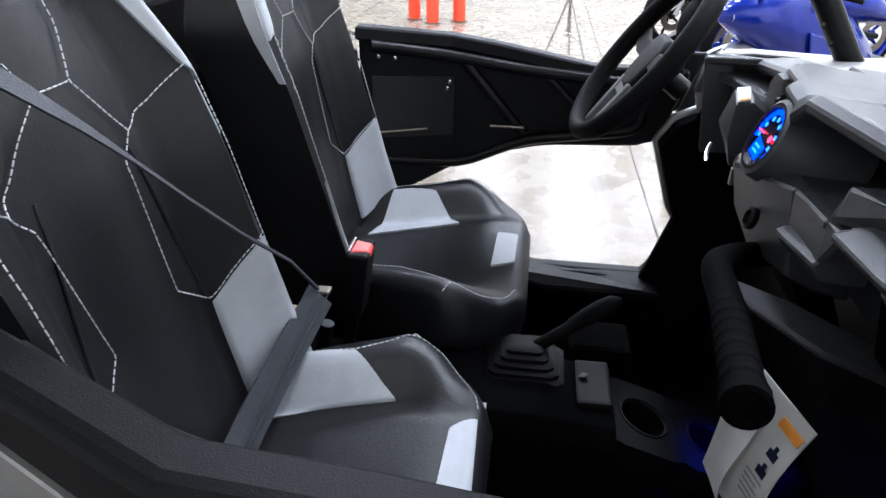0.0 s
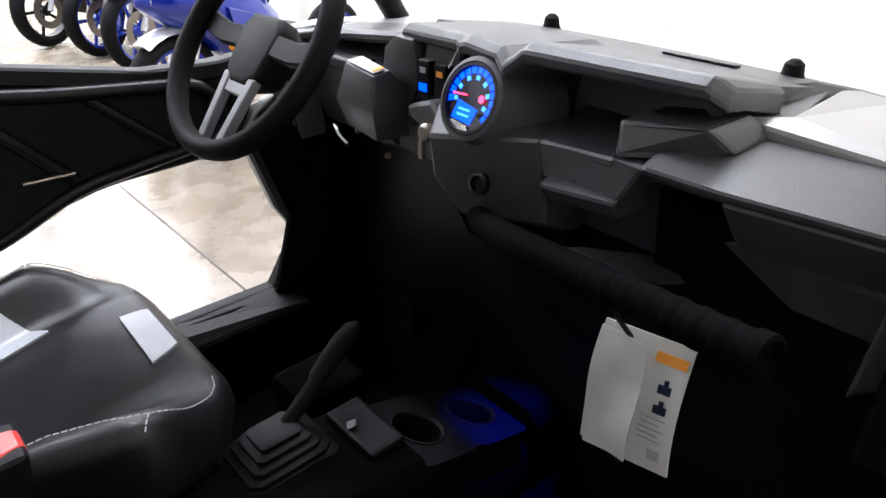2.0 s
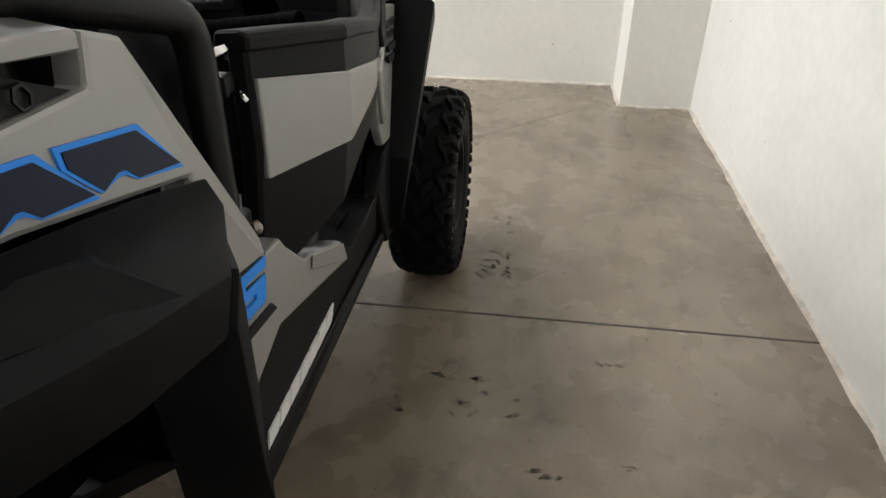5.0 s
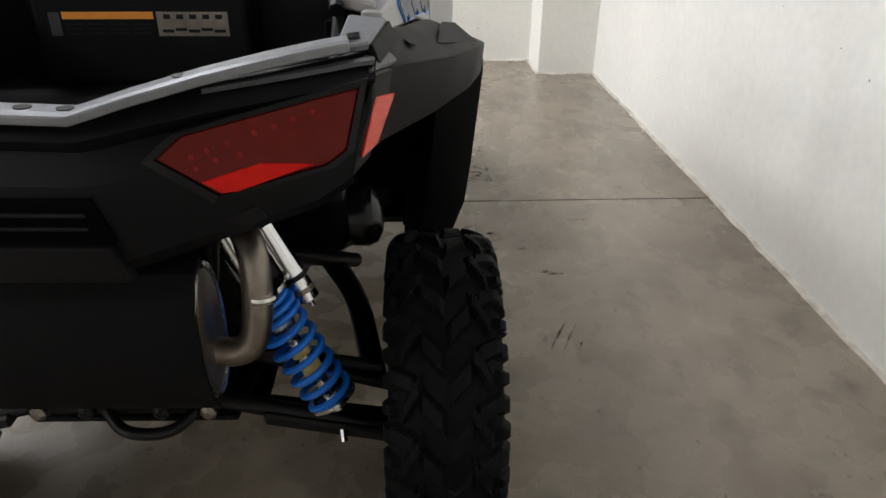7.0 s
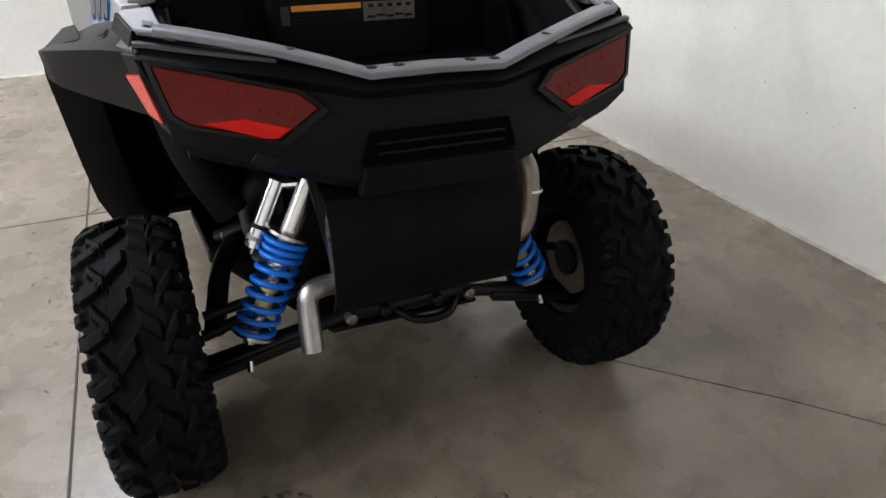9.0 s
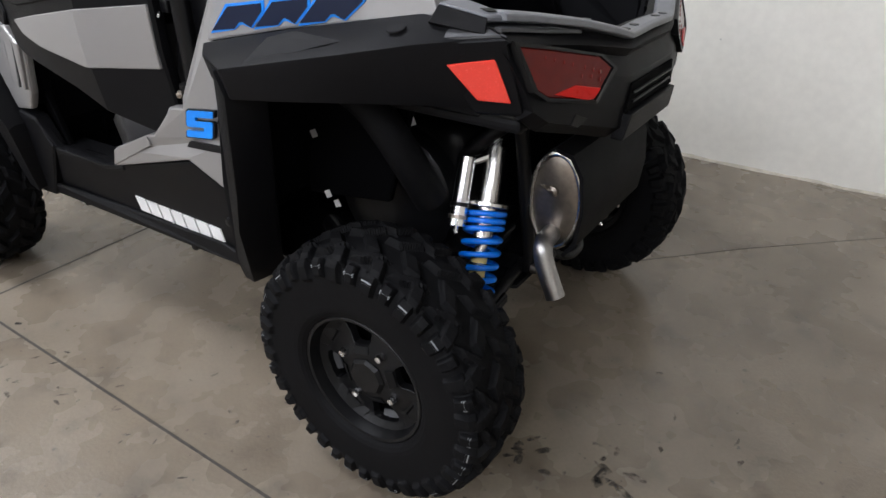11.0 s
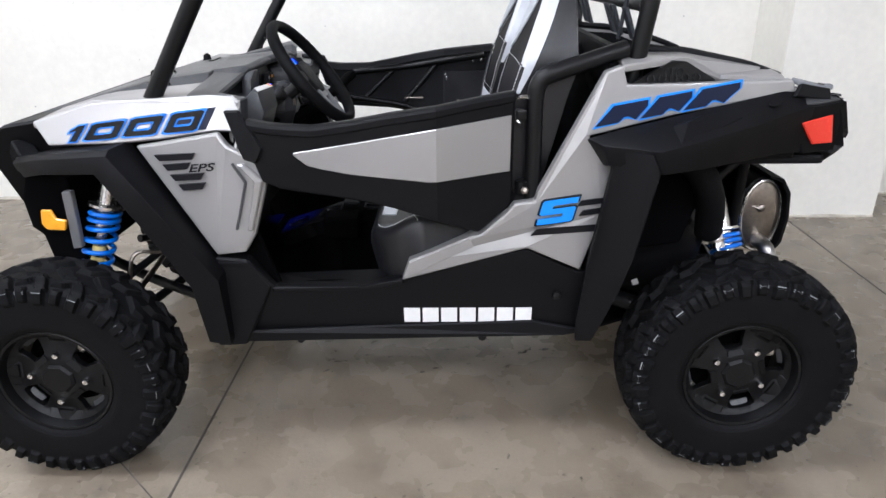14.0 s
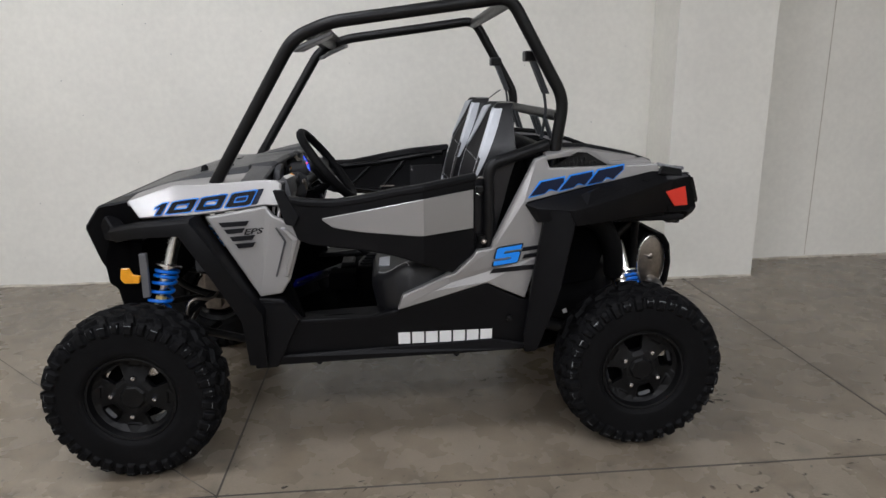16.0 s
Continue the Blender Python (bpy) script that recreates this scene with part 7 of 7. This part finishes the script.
for b in (-0.030, -0.021):
    dial([(-0.020, b), (0.006, b), (0.006, b + 0.004), (-0.020, b + 0.004)], M_GAUGEW, "display_bar", 0.003)
dial([(-0.040, 0.0005), (-0.010, 0.003), (-0.010, 0.0055), (-0.040, 0.0035)], M_GAUGER, "needle", 0.004)
dial([(0.024 + 0.006 * math.cos(a), 0.004 + 0.006 * math.sin(a)) for a in (2 * math.pi * j / 12 for j in range(12))], M_GAUGER, "warning_lamp", 0.004)
dial([(0.024, -0.026), (0.032, -0.026), (0.032, -0.018), (0.024, -0.018)], M_TUBE, "dial_knob", 0.003)
dial([(-0.034, -0.044), (-0.010, -0.052), (0.012, -0.050), (0.010, -0.043), (-0.028, -0.038)], M_ALU, "dial_skirt", 0.003)
part("gauge_fin", plate([(0.424, 0.062, 1.150), (0.412, 0.048, 1.152), (0.434, 0.046, 1.186), (0.444, 0.054, 1.186)], (0.006, 0.006, 0), 0.002), M_ALU, dash, "pale metal fin")
# switches
part("switch_panel", plate([(0.475, 0.085, 1.165), (0.485, 0.175, 1.16), (0.465, 0.175, 1.075), (0.455, 0.085, 1.075)], (0.02, 0, 0), 0.004), M_TUBE, dash)
for y in (0.112, 0.148):
    part("rocker_switch", box((0.455, y - 0.012, 1.088), (0.470, y + 0.012, 1.140), 0.003), M_PLASTIC, dash)
    part("switch_mark", box((0.4535, y - 0.006, 1.122), (0.456, y + 0.006, 1.130), 0.0), M_GREYINK if y > 0.12 else M_ORANGE, dash)
part("switch_light", box((0.4532, 0.140, 1.095), (0.456, 0.156, 1.106), 0.0), M_GAUGE, dash)
part("ignition_switch", lathe([(0, 0.013), (0.010, 0.013), (0.013, 0.008)], (0.408, 0.082, 1.058), (-1, 0.1, 0.25), 16), M_STEEL, dash, smooth=30)
part("ignition_key", box((0.392, 0.079, 1.022), (0.400, 0.088, 1.05), 0.002), M_STEEL, dash)
part("outlet", lathe([(0, 0.016), (0.008, 0.016), (0.010, 0.011), (0.004, 0.010)], (0.402, -0.028, 1.018), (-1, 0, 0.3), 16), M_TUBE, dash, smooth=30)
part("driver_panel", plate([(0.500, 0.18, 1.155), (0.520, 0.24, 1.158), (0.548, 0.33, 1.12), (0.548, 0.34, 1.03), (0.500, 0.18, 1.04)], (0.03, 0, 0), 0.008, 2), M_GREYPL, dash)
part("driver_ledge", plate(dp((0.418, 0.160, 1.062), (0.405, 0.092, 1.086), (0.398, 0.059, 1.067), (0.402, 0.081, 1.033), (0.414, 0.148, 1.046)), (0.06, 0, 0), 0.005), M_GREYPL, dash)
part("driver_hood", plate([(0.50, 0.235, 1.160), (0.515, 0.50, 1.125), (0.60, 0.50, 1.13), (0.60, 0.235, 1.160)], (0, 0, -0.02), 0.006), M_GREYPL, dash)
part("driver_lower", plate([(0.49, 0.33, 1.10), (0.50, 0.49, 1.09), (0.51, 0.49, 1.0), (0.49, 0.33, 1.01)], (0.03, 0, 0), 0.008), M_GREYPL, dash)
part("column_cover", loft([dp((0.432, 0.338, 0.985), (0.412, 0.228, 0.985), (0.50, 0.215, 0.985), (0.50, 0.335, 0.985)), dp((0.408, 0.333, 1.035), (0.396, 0.216, 1.040), (0.50, 0.206, 1.045), (0.50, 0.332, 1.045)), dp((0.424, 0.324, 1.096), (0.400, 0.218, 1.097), (0.424, 0.205, 1.105), (0.444, 0.300, 1.106))], w=0.005, seg=2), M_GREYPL, dash, "charcoal steering column cover", smooth=20)
part("cover_label", plate(dp((0.425, 0.318, 1.0985), (0.403, 0.220, 1.0995), (0.420, 0.211, 1.1055), (0.441, 0.297, 1.1065)), (0, 0, 0.0015), 0.0), M_PAPER, dash, "white and orange notice on the cover")
part("label_stripe", plate(dp((0.409, 0.232, 1.1015), (0.405, 0.222, 1.1012), (0.419, 0.213, 1.1070), (0.422, 0.224, 1.1072)), (0, 0, 0.0012), 0.0), M_ORANGE, dash)
part("switch_surround", plate(dp((0.462, 0.276, 1.050), (0.458, 0.262, 1.127), (0.455, 0.228, 1.149), (0.452, 0.188, 1.149), (0.455, 0.178, 1.119), (0.458, 0.181, 1.075), (0.462, 0.210, 1.030)), (0.03, 0, 0), 0.006, 2), M_GREYPL, dash, smooth=30)
part("cover_foot", plate([(0.480, 0.287, 1.005), (0.488, 0.258, 1.003), (0.470, 0.236, 0.985), (0.462, 0.276, 0.982)], (0.012, 0, -0.012), 0.004), M_GREYPL, dash)
part("tilt_lever", tube([(0.425, 0.345, 0.998), (0.412, 0.315, 0.990), (0.408, 0.285, 0.984)], 0.004, 8, 0.02), M_CHROME, dash)
for y, z, x in ((0.33, 0.985, 0.465), (0.26, 0.955, 0.475)):
    part("column_bolt", lathe([(0, 0.006), (0.006, 0.006), (0.009, 0.003)], (x, y, z), (-1, -0.3, 0.3), 8), M_STEEL, dash)

# steering wheel
WC, WN = Vector((0.272, 0.320, 1.161)), Vector((-0.799, 0, 0.602))
wu = Vector((0.602, 0, 0.799))
wr = Vector((0, -1, 0))
R = 0.171
bm = bmesh.new()
rim = [WC + (wr * math.cos(a) + wu * math.sin(a) * (0.96 if math.sin(a) < 0 else 1)) * R for a in (2 * math.pi * j / 48 for j in range(48))]
rings = []
for j in range(48):
    a = 2 * math.pi * j / 48
    out = (wr * math.cos(a) + wu * math.sin(a)).normalized()
    rings.append([rim[j] + out * (0.0155 * math.cos(b)) + WN * (0.0175 * math.sin(b)) for b in (2 * math.pi * k / 10 for k in range(10))])
add_loft(bm, rings, closed=True)
stw = part("steering_wheel", bm, M_RUBBER, car, "black three-spoke steering wheel with grey accents", smooth=60)


def wpt(a, b, d):
    return WC + wr * a + wu * b + WN * d


part("hub", loft([[wpt(a * k, b * k, d) for a, b in ((-0.055, 0.03), (-0.04, 0.05), (0.04, 0.05), (0.055, 0.03), (0.045, -0.045), (0.02, -0.06), (-0.02, -0.06), (-0.045, -0.045))] for k, d in ((0.8, -0.06), (1.0, -0.035), (1.0, -0.012), (0.85, -0.006))], w=0.002), M_PLASTIC, stw, smooth=30)
for s in (1, -1):
    part("spoke", loft([[wpt(s * a, b + h, d) for h, d in ((-0.018, -0.02), (0.018, -0.02), (0.016, -0.008), (-0.016, -0.008))] for a, b in ((0.045, 0.01), (0.10, 0.008), (0.165, 0.02))], w=0.002), M_PLASTIC, stw)
    part("lower_spoke", loft([[wpt(s * (a + h), b, d) for h, d in ((-0.010, -0.022), (0.010, -0.022), (0.009, -0.008), (-0.009, -0.008))] for a, b in ((0.035, -0.045), (0.030, -0.10), (0.025, -0.160))], w=0.002), M_SPOKE, stw, "grey lower spoke")
part("spoke_bridge", loft([[wpt(a, b, d) for b, d in ((-0.075, -0.02), (-0.055, -0.02), (-0.057, -0.010), (-0.073, -0.010))] for a in (-0.035, 0.035)]), M_SPOKE, stw)
part("hub_emblem", lathe([(0, 0.014), (0.002, 0.013)], wpt(0, 0.012, -0.008), WN, 16), M_TUBE, stw)
part("column", tube([wpt(0, 0, -0.05), wpt(0, 0, -0.10)], 0.020, 12, 0), M_TUBE, stw, smooth=40)

# passenger grab bar with its hanging tag
bar = part("grab_bar", tube([(0.46, 0.03, 0.935), (0.385, -0.05, 0.972), (0.325, -0.15, 1.010), (0.316, -0.26, 1.017), (0.281, -0.45, 1.045)], 0.0185, 16, 0.04), M_SHADE, car, "black rubber-gripped passenger grab bar", smooth=40)
d0, d1 = Vector((0.316, -0.26, 1.017)), Vector((0.281, -0.45, 1.045))
for k in range(7):
    p = d0.lerp(d1, 0.08 + k * 0.13)
    part("grip_rib", lathe([(-0.007, 0.0182), (-0.004, 0.0196), (0.004, 0.0196), (0.007, 0.0182)], p, d1 - d0, 18), M_SHADE, bar, smooth=30)
part("bar_end", lathe([(-0.004, 0.0215), (0.010, 0.0215), (0.012, 0.017), (0.004, 0.013)], d1, d1 - d0, 20), M_SHADE, bar, smooth=30)
part("bar_mount", plate([(0.325, -0.17, 1.010), (0.41, -0.19, 0.990), (0.50, -0.23, 0.960), (0.52, -0.29, 0.945), (0.42, -0.27, 0.975), (0.33, -0.21, 1.010)], (0, 0, -0.012), 0.004), M_GREYPL, bar, "charcoal mounting bracket")


def on_tag(u, v, d=0.0):
    return (0.366 + 0.028 * u - 0.012 * math.sin(v * 3) - 0.034 * v - d, -0.264 - u * 0.096 - v * 0.014, 0.943 - v * 0.152 - u * 0.006)


tag_us, tag_vs = np.linspace(0, 1, 7), np.linspace(0, 1, 9)
part("paper_tag", grid_solid([[on_tag(u, v) for u in tag_us] for v in tag_vs], [[on_tag(u, v, -0.002) for u in tag_us] for v in tag_vs]), M_PAPER, bar, "creased white paper tag with orange band", smooth=60)


def tag_mark(u0, v0, u1, v1, material, name):
    part(name, plate([on_tag(u0, v0, 0.0015), on_tag(u1, v0, 0.0015), on_tag(u1, v1, 0.0015), on_tag(u0, v1, 0.0015)], (0.0008, 0, 0), 0.0), material, bar)


tag_mark(0.63, 0.08, 0.97, 0.15, M_ORANGE, "orange_band")
for v in (0.27, 0.42):
    tag_mark(0.74, v + 0.02, 0.88, v + 0.08, M_DKBLUE, "printed_symbol")
    tag_mark(0.79, v - 0.02, 0.84, v + 0.02, M_DKBLUE, "printed_symbol")
tag_mark(0.76, 0.80, 0.90, 0.89, M_GREYINK, "printed_symbol")
for k in range(5):
    tag_mark(0.62, 0.54 + k * 0.045, 0.90 - 0.05 * (k % 2), 0.548 + k * 0.045, M_GREYINK, "print_bar")
sheet_us, sheet_vs = np.linspace(0.0, 0.62, 7), np.linspace(0.03, 0.93, 9)


def on_sheet(u, v, d=0.0):
    """The loose front sheet, curling away from the tag towards its free edge."""
    u = u - 0.06 * abs(v - 0.45) * (u / 0.62)
    return on_tag(u, v, 0.004 + 0.012 * (u / 0.62) ** 2 + 0.003 * math.sin(v * 7 + u * 4) + d)


part("loose_sheet", grid_solid([[on_sheet(u, v) for u in sheet_us] for v in sheet_vs], [[on_sheet(u, v, -0.001) for u in sheet_us] for v in sheet_vs]), mat("crumpled_sheet", (0.40, 0.39, 0.38), 0.8, grain=0.08, grain_scale=30, bump=0.2, bump_scale=25), bar, "crumpled grey loose sheet", smooth=60)
part("tag_tie", tube([(0.325, -0.285, 1.005), (0.345, -0.29, 0.965), (0.372, -0.295, 0.930)], 0.003, 6, 0.01), M_TUBE, bar)

# the dash group and the seats settle a little back and down in the tub
for ob in car.children:
    kind = ob.name.split(".")[0]
    if kind in ("dashboard", "steering_wheel", "grab_bar"):
        ob.location = DASH_SET
    elif kind in ("seat", "buckle_stalk", "belt_reel"):
        ob.location = (-0.044, 0.004, -0.028)

# the rear body leans a little to the passenger's side
def lean(ob, done=set()):
    for ch in ob.children:
        if ch.type == "MESH" and "wheel" not in ch.name and ch.data.name not in done:
            done.add(ch.data.name)
            for v in ch.data.vertices:
                if v.co.y < 0 and v.co.x < -0.55:
                    v.co.z -= 0.044 * -v.co.y * ramp(-v.co.x, 0.60, 1.10)
        if "wheel" not in ch.name:
            lean(ch)


lean(car)

# blue footwell light under the dash
diode = part("footwell_lamp", box((0.530, -0.06, 0.928), (0.536, -0.055, 0.932), 0.001), M_GLOW, car, "small blue footwell light")
bl = bpy.data.lights.new("footwell_light", "SPOT")
bl.energy, bl.color, bl.spot_size, bl.spot_blend, bl.shadow_soft_size = 14.0, (0.004, 0.02, 1.0), radians(44), 0.9, 0.01
blo = new("footwell_light", bl)
blo.matrix_basis = look((0.535, -0.055, 0.84), (0.455, -0.05, 0.58))
